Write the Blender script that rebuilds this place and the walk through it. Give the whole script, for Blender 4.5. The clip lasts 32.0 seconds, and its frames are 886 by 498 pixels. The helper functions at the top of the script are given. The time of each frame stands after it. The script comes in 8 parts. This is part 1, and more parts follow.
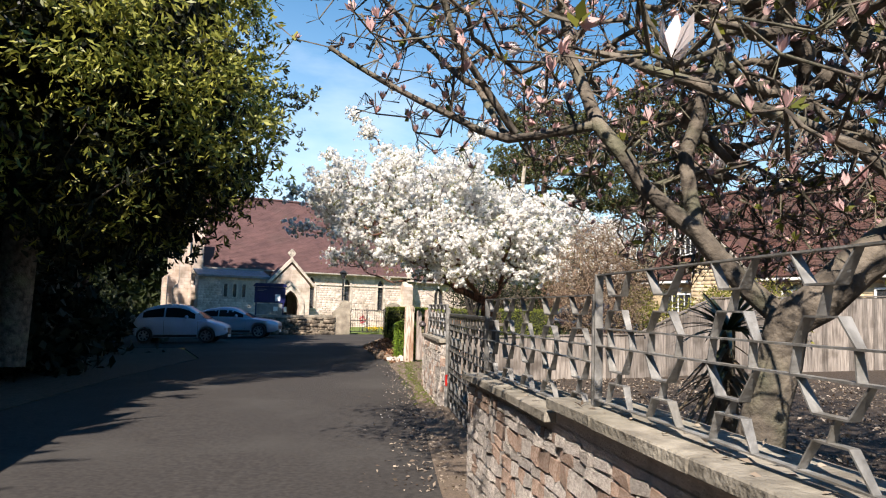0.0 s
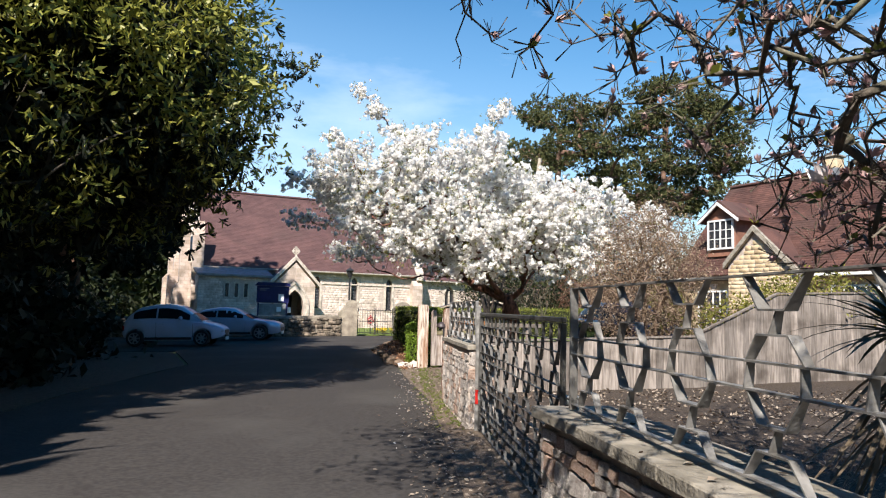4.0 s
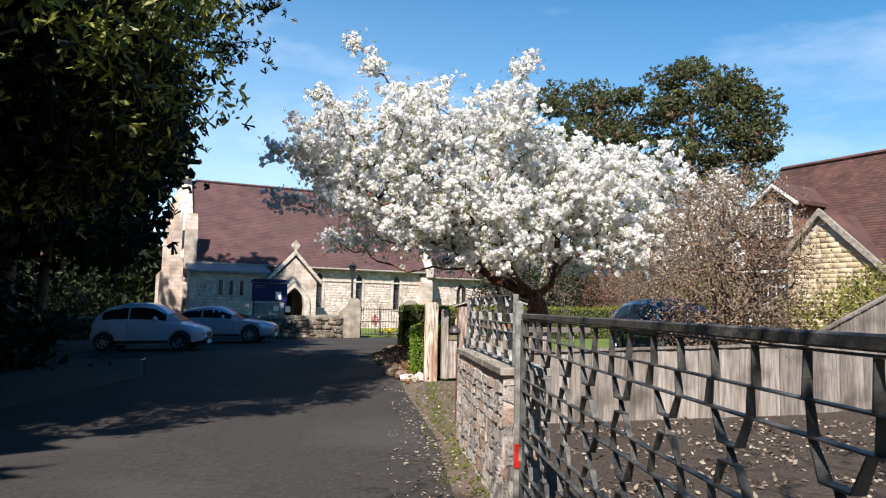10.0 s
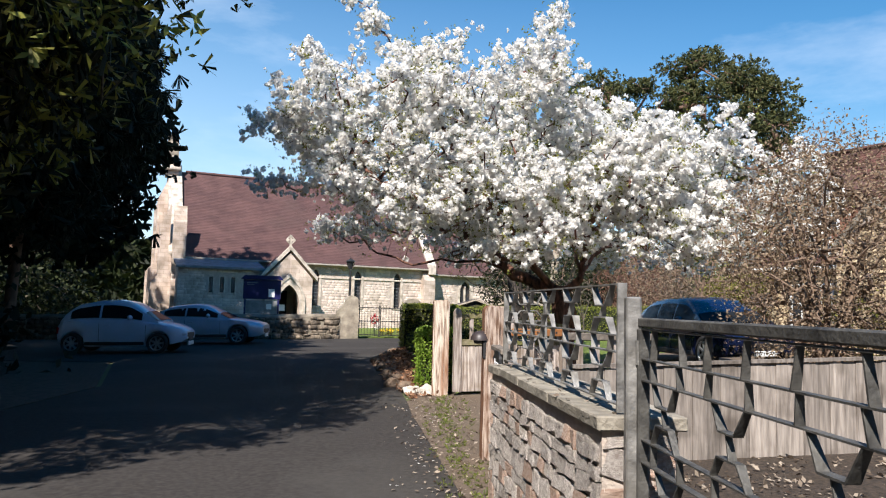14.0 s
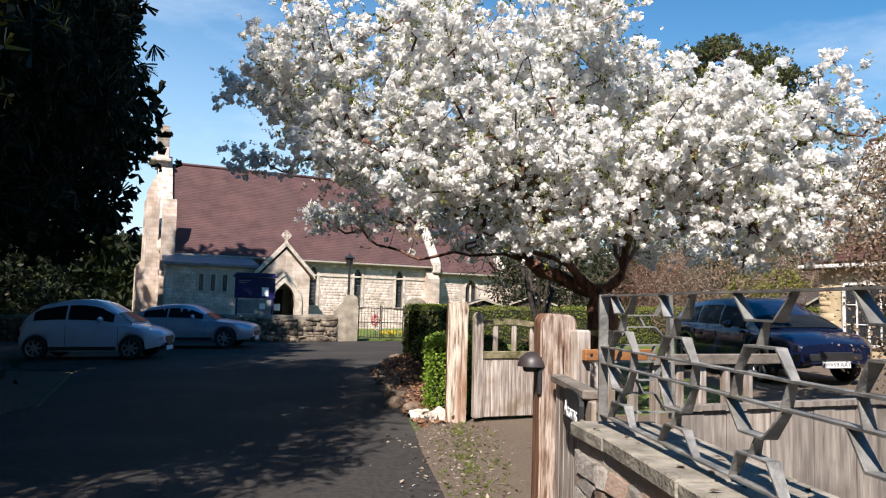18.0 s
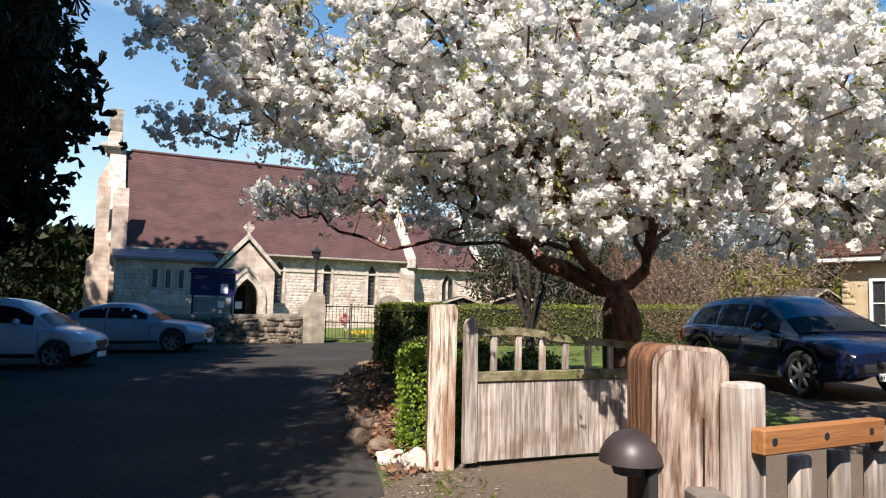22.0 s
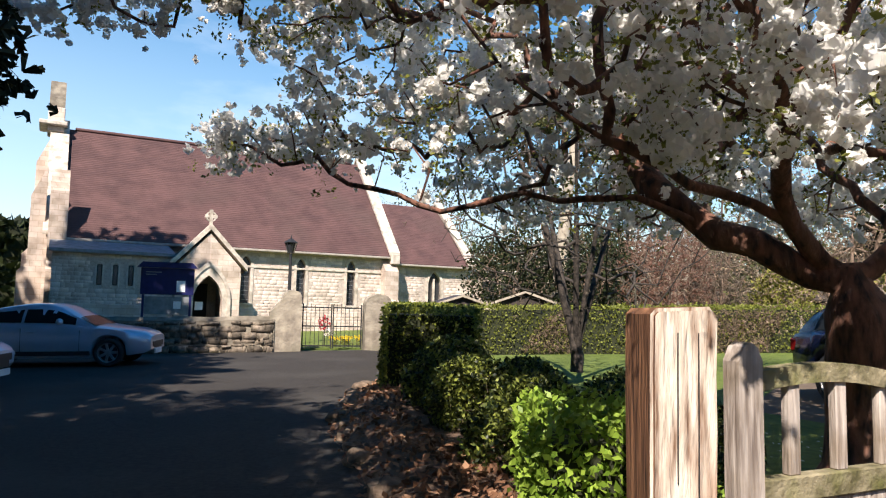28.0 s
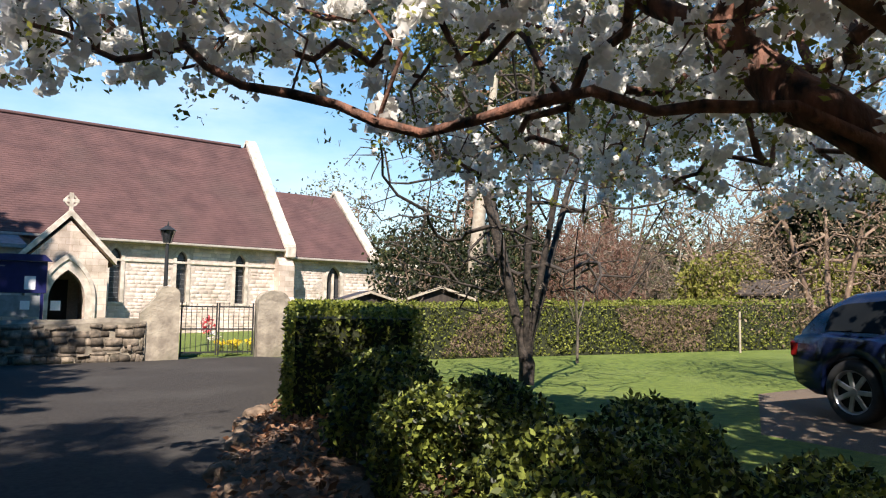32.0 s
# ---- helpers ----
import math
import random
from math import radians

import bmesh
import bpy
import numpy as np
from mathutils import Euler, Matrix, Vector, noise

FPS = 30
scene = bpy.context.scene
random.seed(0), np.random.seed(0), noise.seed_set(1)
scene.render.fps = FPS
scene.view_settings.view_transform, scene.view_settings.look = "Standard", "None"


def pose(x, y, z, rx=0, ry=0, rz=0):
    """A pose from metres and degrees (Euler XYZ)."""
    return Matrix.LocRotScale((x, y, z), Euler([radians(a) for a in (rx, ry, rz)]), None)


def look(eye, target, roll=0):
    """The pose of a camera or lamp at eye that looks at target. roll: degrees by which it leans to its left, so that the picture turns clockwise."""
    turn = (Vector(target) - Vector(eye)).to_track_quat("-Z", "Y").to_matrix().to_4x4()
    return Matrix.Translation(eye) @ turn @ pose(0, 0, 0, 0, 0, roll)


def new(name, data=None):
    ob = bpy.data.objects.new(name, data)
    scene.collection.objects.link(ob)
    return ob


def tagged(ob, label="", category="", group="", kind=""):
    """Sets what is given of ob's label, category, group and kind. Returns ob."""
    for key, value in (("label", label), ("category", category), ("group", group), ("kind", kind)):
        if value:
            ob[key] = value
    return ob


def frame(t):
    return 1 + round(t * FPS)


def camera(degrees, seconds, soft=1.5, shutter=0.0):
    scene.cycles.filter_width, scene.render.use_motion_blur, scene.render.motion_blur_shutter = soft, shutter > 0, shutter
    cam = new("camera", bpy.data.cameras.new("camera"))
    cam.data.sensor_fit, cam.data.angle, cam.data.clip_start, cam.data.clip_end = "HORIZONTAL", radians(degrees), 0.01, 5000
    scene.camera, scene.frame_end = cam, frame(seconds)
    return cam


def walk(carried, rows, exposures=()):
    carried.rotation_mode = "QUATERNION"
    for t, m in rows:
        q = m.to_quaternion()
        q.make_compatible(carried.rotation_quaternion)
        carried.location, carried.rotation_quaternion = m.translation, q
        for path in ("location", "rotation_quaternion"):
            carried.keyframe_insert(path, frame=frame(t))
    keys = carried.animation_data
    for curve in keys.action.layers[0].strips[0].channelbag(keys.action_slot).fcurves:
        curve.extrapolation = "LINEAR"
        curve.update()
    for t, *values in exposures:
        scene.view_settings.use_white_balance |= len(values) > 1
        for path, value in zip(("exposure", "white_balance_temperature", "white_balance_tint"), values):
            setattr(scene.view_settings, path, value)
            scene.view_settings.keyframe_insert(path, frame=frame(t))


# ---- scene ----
cam = camera(63.0, 32.0, soft=1.15)
PATH = [
    (0, (0.599, 0.267, 1.199), (0.535, 2.258, 1.381), 1.6),
    (0.5, (0.526, 0.547, 1.181), (0.458, 2.538, 1.363), 1.5),
    (1, (0.499, 0.797, 1.178), (0.428, 2.787, 1.363), 1.4),
    (1.5, (0.506, 1.064, 1.179), (0.432, 3.055, 1.362), 1.4),
    (2, (0.391, 1.351, 1.172), (0.318, 3.341, 1.354), 1.4),
    (2.5, (0.368, 1.574, 1.172), (0.292, 3.564, 1.354), 1.4),
    (3, (0.391, 1.861, 1.204), (0.313, 3.851, 1.385), 1.4),
    (3.5, (0.345, 2.094, 1.192), (0.265, 4.084, 1.373), 1.4),
    (4, (0.292, 2.399, 1.187), (0.208, 4.389, 1.369), 1.4),
    (4.5, (0.283, 2.708, 1.187), (0.198, 4.698, 1.368), 1.5),
    (6.5, (0.251, 3.759, 1.182), (0.158, 5.748, 1.361), 1.4),
    (7, (0.175, 4.072, 1.193), (0.08, 6.062, 1.371), 1.3),
    (7.5, (0.171, 4.384, 1.198), (0.073, 6.373, 1.374), 1.2),
    (8, (0.189, 4.683, 1.197), (0.085, 6.672, 1.375), 1.3),
    (8.5, (0.122, 4.912, 1.201), (0.016, 6.902, 1.38), 1.3),
    (9, (0.126, 5.207, 1.195), (0.019, 7.196, 1.374), 1.4),
    (9.5, (0.169, 5.491, 1.225), (0.058, 7.48, 1.401), 1.3),
    (10, (0.122, 5.742, 1.212), (0.008, 7.731, 1.39), 1.3),
    (10.5, (0.089, 5.956, 1.205), (-0.021, 7.945, 1.382), 1.5),
    (11, (0.141, 6.254, 1.225), (0.029, 8.243, 1.4), 1.5),
    (11.5, (0.112, 6.494, 1.221), (-0.003, 8.483, 1.396), 1.4),
    (12, (-0.016, 6.791, 1.226), (-0.125, 8.78, 1.401), 1.4),
    (12.5, (-0.042, 7.112, 1.221), (-0.152, 9.101, 1.394), 1.4),
    (13, (-0.071, 7.386, 1.224), (-0.184, 9.375, 1.4), 1.5),
    (13.5, (-0.173, 7.675, 1.235), (-0.287, 9.664, 1.409), 1.5),
    (14, (-0.193, 7.974, 1.226), (-0.307, 9.964, 1.401), 1.5),
    (14.5, (-0.175, 8.26, 1.246), (-0.292, 10.249, 1.421), 1.6),
    (16.5, (-0.358, 9.291, 1.273), (-0.479, 11.28, 1.447), 1.7),
    (17, (-0.457, 9.616, 1.286), (-0.574, 11.605, 1.459), 1.7),
    (17.5, (-0.449, 9.918, 1.3), (-0.566, 11.907, 1.472), 1.7),
    (18, (-0.506, 10.211, 1.297), (-0.624, 12.2, 1.468), 1.6),
    (18.5, (-0.615, 10.482, 1.312), (-0.713, 12.472, 1.482), 1.6),
    (19, (-0.622, 10.739, 1.316), (-0.706, 12.73, 1.485), 1.6),
    (19.5, (-0.609, 11.073, 1.317), (-0.699, 13.064, 1.486), 1.6),
    (20, (-0.65, 11.385, 1.345), (-0.728, 13.377, 1.513), 1.5),
    (20.5, (-0.636, 11.705, 1.354), (-0.703, 13.697, 1.522), 1.5),
    (21, (-0.641, 12.01, 1.349), (-0.71, 14.002, 1.517), 1.5),
    (21.5, (-0.704, 12.274, 1.376), (-0.77, 14.266, 1.538), 1.5),
    (22, (-0.69, 12.578, 1.384), (-0.737, 14.571, 1.546), 1.5),
    (22.5, (-0.723, 12.922, 1.392), (-0.764, 14.915, 1.555), 1.5),
    (23, (-0.841, 13.214, 1.4), (-0.86, 15.208, 1.563), 1.5),
    (23.5, (-0.876, 13.575, 1.393), (-0.879, 15.568, 1.557), 1.5),
    (24, (-0.935, 13.86, 1.405), (-0.937, 15.853, 1.567), 1.4),
    (24.5, (-1.058, 14.251, 1.411), (-1.051, 16.244, 1.572), 1.4),
    (26.5, (-1.358, 15.695, 1.396), (-1.336, 17.689, 1.555), 1.2),
    (27, (-1.473, 15.999, 1.387), (-1.453, 17.992, 1.552), 1.5),
    (27.5, (-1.639, 16.259, 1.4), (-1.609, 18.252, 1.566), 1.4),
    (28, (-1.689, 16.536, 1.39), (-1.649, 18.529, 1.554), 1.4),
    (28.5, (-1.768, 16.864, 1.395), (-1.724, 18.857, 1.56), 1.5),
    (29, (-1.816, 17.315, 1.421), (-1.741, 19.307, 1.586), 1.3),
    (29.5, (-1.801, 17.543, 1.409), (-1.703, 19.534, 1.57), 1.1),
    (30, (-1.842, 17.843, 1.422), (-1.727, 19.833, 1.586), 1.1),
    (30.5, (-1.9, 18.173, 1.432), (-1.72, 20.158, 1.594), 0.9),
    (31, (-1.907, 18.46, 1.413), (-1.661, 20.438, 1.575), 1.0),
    (31.5, (-1.936, 18.785, 1.423), (-1.651, 20.758, 1.584), 0.9),
    (32, (-1.996, 19.19, 1.427), (-1.662, 21.155, 1.586), 0.9),
]
walk(cam, [(t, look(eye, target, roll)) for t, eye, target, roll in PATH], exposures=((0, 1.0, 6900, 14), (4, 0.94, 6600, 13), (9, 0.86, 6450, 12), (16, 0.78, 6500, 13), (25, 0.86, 6850, 15), (32, 1.02, 6800, 14)))

# ---- world, sun ----
SUN_FROM = Vector((-0.24, -0.97, 1.02)).normalized()
world = bpy.data.worlds.new("sky_world")
scene.world = world
world.use_nodes = True
wn, wl = world.node_tree.nodes, world.node_tree.links
wbg = wn["Background"]
sky = wn.new("ShaderNodeTexSky")
sky.sky_type = 'NISHITA'
sky.sun_disc = False
sky.sun_elevation = radians(45.5)
sky.sun_rotation = radians(194)
sky.air_density, sky.dust_density, sky.ozone_density = 1.3, 0.05, 2.5
wtc = wn.new("ShaderNodeTexCoord")
wmap = wn.new("ShaderNodeMapping")
wmap.inputs["Scale"].default_value = (1.0, 1.0, 3.2)
wnoise = wn.new("ShaderNodeTexNoise")
wnoise.inputs["Scale"].default_value = 1.6
wnoise.inputs["Detail"].default_value = 7.0
wnoise.inputs["Roughness"].default_value = 0.6
wramp = wn.new("ShaderNodeValToRGB")
wramp.color_ramp.elements[0].position, wramp.color_ramp.elements[0].color = 0.56, (0, 0, 0, 1)
wramp.color_ramp.elements[1].position, wramp.color_ramp.elements[1].color = 0.8, (0.5, 0.5, 0.5, 1)
wmix = wn.new("ShaderNodeMixRGB")
wmix.inputs["Color2"].default_value = (9.0, 9.8, 10.8, 1)
wl.new(wtc.outputs["Generated"], wmap.inputs["Vector"])
wl.new(wmap.outputs["Vector"], wnoise.inputs["Vector"])
wl.new(wnoise.outputs["Fac"], wramp.inputs["Fac"])
wl.new(wramp.outputs["Color"], wmix.inputs["Fac"])
whue = wn.new("ShaderNodeHueSaturation")
whue.inputs["Saturation"].default_value = 1.65
wl.new(sky.outputs["Color"], whue.inputs["Color"])
wl.new(whue.outputs["Color"], wmix.inputs["Color1"])
# thin white haze that thickens towards the horizon and the west
wsep = wn.new("ShaderNodeSeparateXYZ")
whaze = wn.new("ShaderNodeMapRange")
whaze.interpolation_type = 'SMOOTHSTEP'
whaze.inputs["From Min"].default_value, whaze.inputs["From Max"].default_value = 0.62, 0.0
whaze.inputs["To Min"].default_value, whaze.inputs["To Max"].default_value = 0.0, 0.62
wveil = wn.new("ShaderNodeMixRGB")
wveil.inputs["Color2"].default_value = (6.4, 8.6, 10.8, 1)
wl.new(wtc.outputs["Generated"], wsep.inputs["Vector"])
wl.new(wsep.outputs["Z"], whaze.inputs["Value"])
wside = wn.new("ShaderNodeMapRange")
wside.inputs["From Min"].default_value, wside.inputs["From Max"].default_value = 0.5, -0.6
wside.inputs["To Min"].default_value, wside.inputs["To Max"].default_value = 0.5, 1.15
wthick = wn.new("ShaderNodeMath")
wthick.operation = 'MULTIPLY'
wthick.use_clamp = True
wl.new(wsep.outputs["X"], wside.inputs["Value"])
wl.new(whaze.outputs["Result"], wthick.inputs[0])
wl.new(wside.outputs["Result"], wthick.inputs[1])
wl.new(wthick.outputs["Value"], wveil.inputs["Fac"])
wl.new(wmix.outputs["Color"], wveil.inputs["Color1"])
wl.new(wveil.outputs["Color"], wbg.inputs["Color"])
wbg.inputs["Strength"].default_value = 0.075
sun_data = bpy.data.lights.new("sun", 'SUN')
sun_data.energy, sun_data.angle, sun_data.color = 5.0, radians(0.55), (1.0, 0.95, 0.86)
sun = new("sun", sun_data)
sun.matrix_world = look(SUN_FROM * 60, (0, 0, 0))


# ---- materials ----
def mat(name, c1, c2=None, rough=0.8, scale=6.0, detail=6.0, bump=0.0, bscale=40.0, metal=0.0, spots=None, per_object=0.0, per_island=0.0,
        stretch=(1, 1, 1), spec=0.5, low=0.35, high=0.65, coat=0.0, spot_scale=1.3, streaks=False):
    """Two-colour noise material; spots: (colour, amount) for larger stains; bump: relief strength."""
    m = bpy.data.materials.new(name)
    m.use_nodes = True
    n, l = m.node_tree.nodes, m.node_tree.links
    b = n["Principled BSDF"]
    b.inputs["Roughness"].default_value, b.inputs["Metallic"].default_value = rough, metal
    b.inputs["Specular IOR Level"].default_value = spec
    b.inputs["Coat Weight"].default_value = coat
    tc, mp = n.new("ShaderNodeTexCoord"), n.new("ShaderNodeMapping")
    mp.inputs["Scale"].default_value = stretch
    l.new(tc.outputs["Object"], mp.inputs["Vector"])
    nz = n.new("ShaderNodeTexNoise")
    nz.inputs["Scale"].default_value, nz.inputs["Detail"].default_value = scale, detail
    l.new(mp.outputs["Vector"], nz.inputs["Vector"])
    rp = n.new("ShaderNodeValToRGB")
    rp.color_ramp.elements[0].position, rp.color_ramp.elements[1].position = low, high
    rp.color_ramp.elements[0].color, rp.color_ramp.elements[1].color = (*c1, 1), (*(c2 or c1), 1)
    l.new(nz.outputs["Fac"], rp.inputs["Fac"])
    col = rp.outputs["Color"]
    if spots:
        n2 = n.new("ShaderNodeTexNoise")
        n2.inputs["Scale"].default_value, n2.inputs["Detail"].default_value = spot_scale, 5.0
        l.new((mp if streaks else tc).outputs["Vector" if streaks else "Object"], n2.inputs["Vector"])
        r2 = n.new("ShaderNodeValToRGB")
        r2.color_ramp.elements[0].position, r2.color_ramp.elements[1].position = 0.5, 0.68
        r2.color_ramp.elements[1].color = (spots[1],) * 3 + (1,)
        l.new(n2.outputs["Fac"], r2.inputs["Fac"])
        mx = n.new("ShaderNodeMixRGB")
        mx.inputs["Color2"].default_value = (*spots[0], 1)
        l.new(r2.outputs["Color"], mx.inputs["Fac"])
        l.new(col, mx.inputs["Color1"])
        col = mx.outputs["Color"]
    amount = per_object or per_island
    if amount:
        src = n.new("ShaderNodeObjectInfo" if per_object else "ShaderNodeNewGeometry")
        hsv = n.new("ShaderNodeHueSaturation")
        mr = n.new("ShaderNodeMapRange")
        mr.inputs["To Min"].default_value, mr.inputs["To Max"].default_value = 1 - amount, 1 + amount
        l.new(src.outputs["Random" if per_object else "Random Per Island"], mr.inputs["Value"])
        l.new(mr.outputs["Result"], hsv.inputs["Value"])
        l.new(col, hsv.inputs["Color"])
        col = hsv.outputs["Color"]
    l.new(col, b.inputs["Base Color"])
    if bump:
        n3, bp = n.new("ShaderNodeTexNoise"), n.new("ShaderNodeBump")
        n3.inputs["Scale"].default_value, n3.inputs["Detail"].default_value = bscale, 8.0
        l.new(mp.outputs["Vector"], n3.inputs["Vector"])
        l.new(n3.outputs["Fac"], bp.inputs["Height"])
        bp.inputs["Strength"].default_value, bp.inputs["Distance"].default_value = bump, 0.02
        l.new(bp.outputs["Normal"], b.inputs["Normal"])
    return m


def leaf_mat(name, c1, c2, rough=0.5, through_light=0.35, spec=0.4, dark=0.0):
    """Thin leaf or petal: diffuse and gloss in front, light let through from behind; varies leaf by leaf."""
    m = bpy.data.materials.new(name)
    m.use_nodes = True
    n, l = m.node_tree.nodes, m.node_tree.links
    b, out = n["Principled BSDF"], n["Material Output"]
    b.inputs["Roughness"].default_value = rough
    b.inputs["Specular IOR Level"].default_value = spec
    g = n.new("ShaderNodeNewGeometry")
    rp = n.new("ShaderNodeValToRGB")
    rp.color_ramp.elements[0].color, rp.color_ramp.elements[1].color = (*c1, 1), (*c2, 1)
    rp.color_ramp.elements[0].position = dark
    l.new(g.outputs["Random Per Island"], rp.inputs["Fac"])
    l.new(rp.outputs["Color"], b.inputs["Base Color"])
    tr, mx = n.new("ShaderNodeBsdfTranslucent"), n.new("ShaderNodeMixShader")
    l.new(rp.outputs["Color"], tr.inputs["Color"])
    mx.inputs["Fac"].default_value = through_light
    l.new(b.outputs["BSDF"], mx.inputs[1])
    l.new(tr.outputs["BSDF"], mx.inputs[2])
    l.new(mx.outputs["Shader"], out.inputs["Surface"])
    return m


M_asphalt = mat("asphalt", (0.038, 0.0345, 0.033), (0.062, 0.056, 0.052), 0.9, 22, 10, 0.5, 180, spots=((0.08, 0.075, 0.069), 0.5), spot_scale=0.5, spec=0.12)
M_soil = mat("bare_soil", (0.07, 0.042, 0.028), (0.15, 0.095, 0.065), 0.95, 14, 10, 0.9, 60, spots=((0.19, 0.12, 0.08), 0.6))
M_gravel = mat("fine_gravel", (0.09, 0.064, 0.046), (0.185, 0.138, 0.10), 0.95, 60, 8, 0.8, 120, spots=((0.16, 0.12, 0.08), 0.5))
M_grass = mat("lawn_grass", (0.075, 0.115, 0.016), (0.145, 0.19, 0.028), 0.9, 9, 10, 0.9, 90, spots=((0.16, 0.20, 0.05), 0.5))
M_field = mat("rough_grass", (0.05, 0.075, 0.02), (0.09, 0.10, 0.035), 0.95, 2, 10, 0.8, 30)
M_litter = mat("leaf_litter", (0.018, 0.012, 0.008), (0.075, 0.052, 0.036), 0.95, 26, 12, 1.0, 60, spots=((0.05, 0.035, 0.02), 0.6))
M_dress = mat("dressed_stone", (0.44, 0.375, 0.315), (0.68, 0.59, 0.51), 0.85, 4, 10, 0.4, 40, spots=((0.25, 0.22, 0.17), 0.7), spot_scale=3)
M_mortar = mat("lime_mortar", (0.40, 0.335, 0.285), (0.54, 0.46, 0.40), 0.95, 12, 8, 0.6, 60)
M_rubble = mat("rubble_stone", (0.50, 0.43, 0.38), (0.78, 0.71, 0.65), 0.92, 9, 10, 1.0, 34, spots=((0.28, 0.20, 0.16), 0.6), spot_scale=4, per_object=0.28)
M_cap = mat("coping_slate", (0.17, 0.15, 0.12), (0.34, 0.305, 0.25), 0.9, 9, 9, 0.6, 40, spots=((0.16, 0.145, 0.11), 0.6), per_object=0.12)
M_oldwall = mat("lichened_wall", (0.17, 0.14, 0.11), (0.36, 0.31, 0.24), 0.95, 3, 12, 1.0, 14, spots=((0.09, 0.08, 0.055), 0.7), per_object=0.25)
M_tile = mat("clay_roof_tile", (0.088, 0.044, 0.044), (0.132, 0.066, 0.063), 0.85, 1.2, 10, 0.5, 25, spots=((0.10, 0.06, 0.055), 0.6), per_island=0.06, spot_scale=0.35)
M_tile2 = mat("brown_roof_tile", (0.07, 0.032, 0.026), (0.125, 0.056, 0.043), 0.85, 1.5, 10, 0.5, 25, spots=((0.09, 0.055, 0.045), 0.6), per_island=0.2, spot_scale=0.5)
M_lead = mat("lead_sheet", (0.14, 0.15, 0.16), (0.24, 0.25, 0.27), 0.6, 4, 8, 0.2, 20)
M_gutter = mat("stone_coloured_gutter", (0.30, 0.26, 0.22), (0.42, 0.37, 0.32), 0.5, 6)
M_white = mat("white_paint", (0.74, 0.74, 0.72), (0.82, 0.82, 0.80), 0.45, 8)
M_dark = mat("dark_interior", (0.012, 0.012, 0.014), (0.02, 0.02, 0.022), 0.7, 4)
M_glass = mat("leaded_glass", (0.02, 0.022, 0.026), (0.05, 0.052, 0.058), 0.18, 30, 3, 0.2, 60, spec=0.8)
# dark spots are weather stains and painted shadow dapples together
M_wood = mat("weathered_dappled_boards", (0.09, 0.072, 0.06), (0.42, 0.365, 0.32), 0.88, 30, 9, 0.6, 40, stretch=(1, 1, 0.09), spots=((0.10, 0.08, 0.065), 0.85), spot_scale=2.2, per_object=0.34, low=0.2, high=0.8)
M_gatewood = mat("gate_boards", (0.20, 0.155, 0.13), (0.54, 0.47, 0.42), 0.85, 34, 9, 0.6, 40, stretch=(1, 1, 0.08), spots=((0.17, 0.12, 0.07), 0.75), spot_scale=3, per_object=0.2)
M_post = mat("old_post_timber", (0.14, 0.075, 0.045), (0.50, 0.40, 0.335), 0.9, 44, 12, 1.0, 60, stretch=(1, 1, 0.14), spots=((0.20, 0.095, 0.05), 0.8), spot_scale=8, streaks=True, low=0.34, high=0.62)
# brown spots stand for bark streaks and knots, and for shadow patches too
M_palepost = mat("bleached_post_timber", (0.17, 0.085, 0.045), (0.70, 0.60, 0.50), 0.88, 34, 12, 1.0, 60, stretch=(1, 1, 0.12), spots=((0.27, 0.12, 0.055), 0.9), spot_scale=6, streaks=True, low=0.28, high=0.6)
M_postside = mat("shaded_red_brown_post_side", (0.10, 0.04, 0.018), (0.28, 0.13, 0.065), 0.8, 20, 10, 1.0, 50, stretch=(1, 1, 0.1), spots=((0.05, 0.022, 0.012), 0.7), spot_scale=6, streaks=True)
M_hood = mat("brown_lamp_hood", (0.035, 0.026, 0.026), (0.055, 0.042, 0.042), 0.45, 8)
M_orange = mat("new_rail_timber", (0.30, 0.12, 0.038), (0.44, 0.20, 0.075), 0.7, 9, 8, 0.3, 40, stretch=(0.1, 1, 1))
M_dkrail = mat("grey_rail_timber", (0.13, 0.11, 0.09), (0.24, 0.20, 0.165), 0.85, 9, 8, 0.4, 40)
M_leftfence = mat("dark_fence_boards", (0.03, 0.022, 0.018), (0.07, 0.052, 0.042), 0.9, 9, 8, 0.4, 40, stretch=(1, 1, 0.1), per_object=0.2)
M_iron = mat("galvanised_iron", (0.13, 0.126, 0.12), (0.32, 0.31, 0.295), 0.5, 14, 8, 0.25, 60, metal=0.25, spots=((0.17, 0.155, 0.13), 0.7), spot_scale=5)
# darker iron than the railings have, for the garden gate only
M_gateiron = mat("dark_gate_iron", (0.05, 0.048, 0.045), (0.12, 0.115, 0.105), 0.55, 14, 8, 0.25, 60, metal=0.3, spots=((0.20, 0.19, 0.17), 0.5), spot_scale=5)
M_alloyed = mat("dull_zinc", (0.30, 0.30, 0.285), (0.42, 0.42, 0.40), 0.6, 12, 8, 0.2, 60, metal=0.3, spots=((0.22, 0.21, 0.19), 0.6))
M_black = mat("black_iron", (0.016, 0.016, 0.017), (0.03, 0.03, 0.03), 0.5, 10)
M_sign = mat("sign_slate", (0.014, 0.015, 0.017), (0.026, 0.027, 0.03), 0.5, 10, spec=0.3)
M_blue = mat("notice_board_blue", (0.006, 0.008, 0.06), (0.012, 0.014, 0.09), 0.35, 5)
M_paper = mat("notice_paper", (0.72, 0.72, 0.76), (0.8, 0.8, 0.82), 0.7, 20)
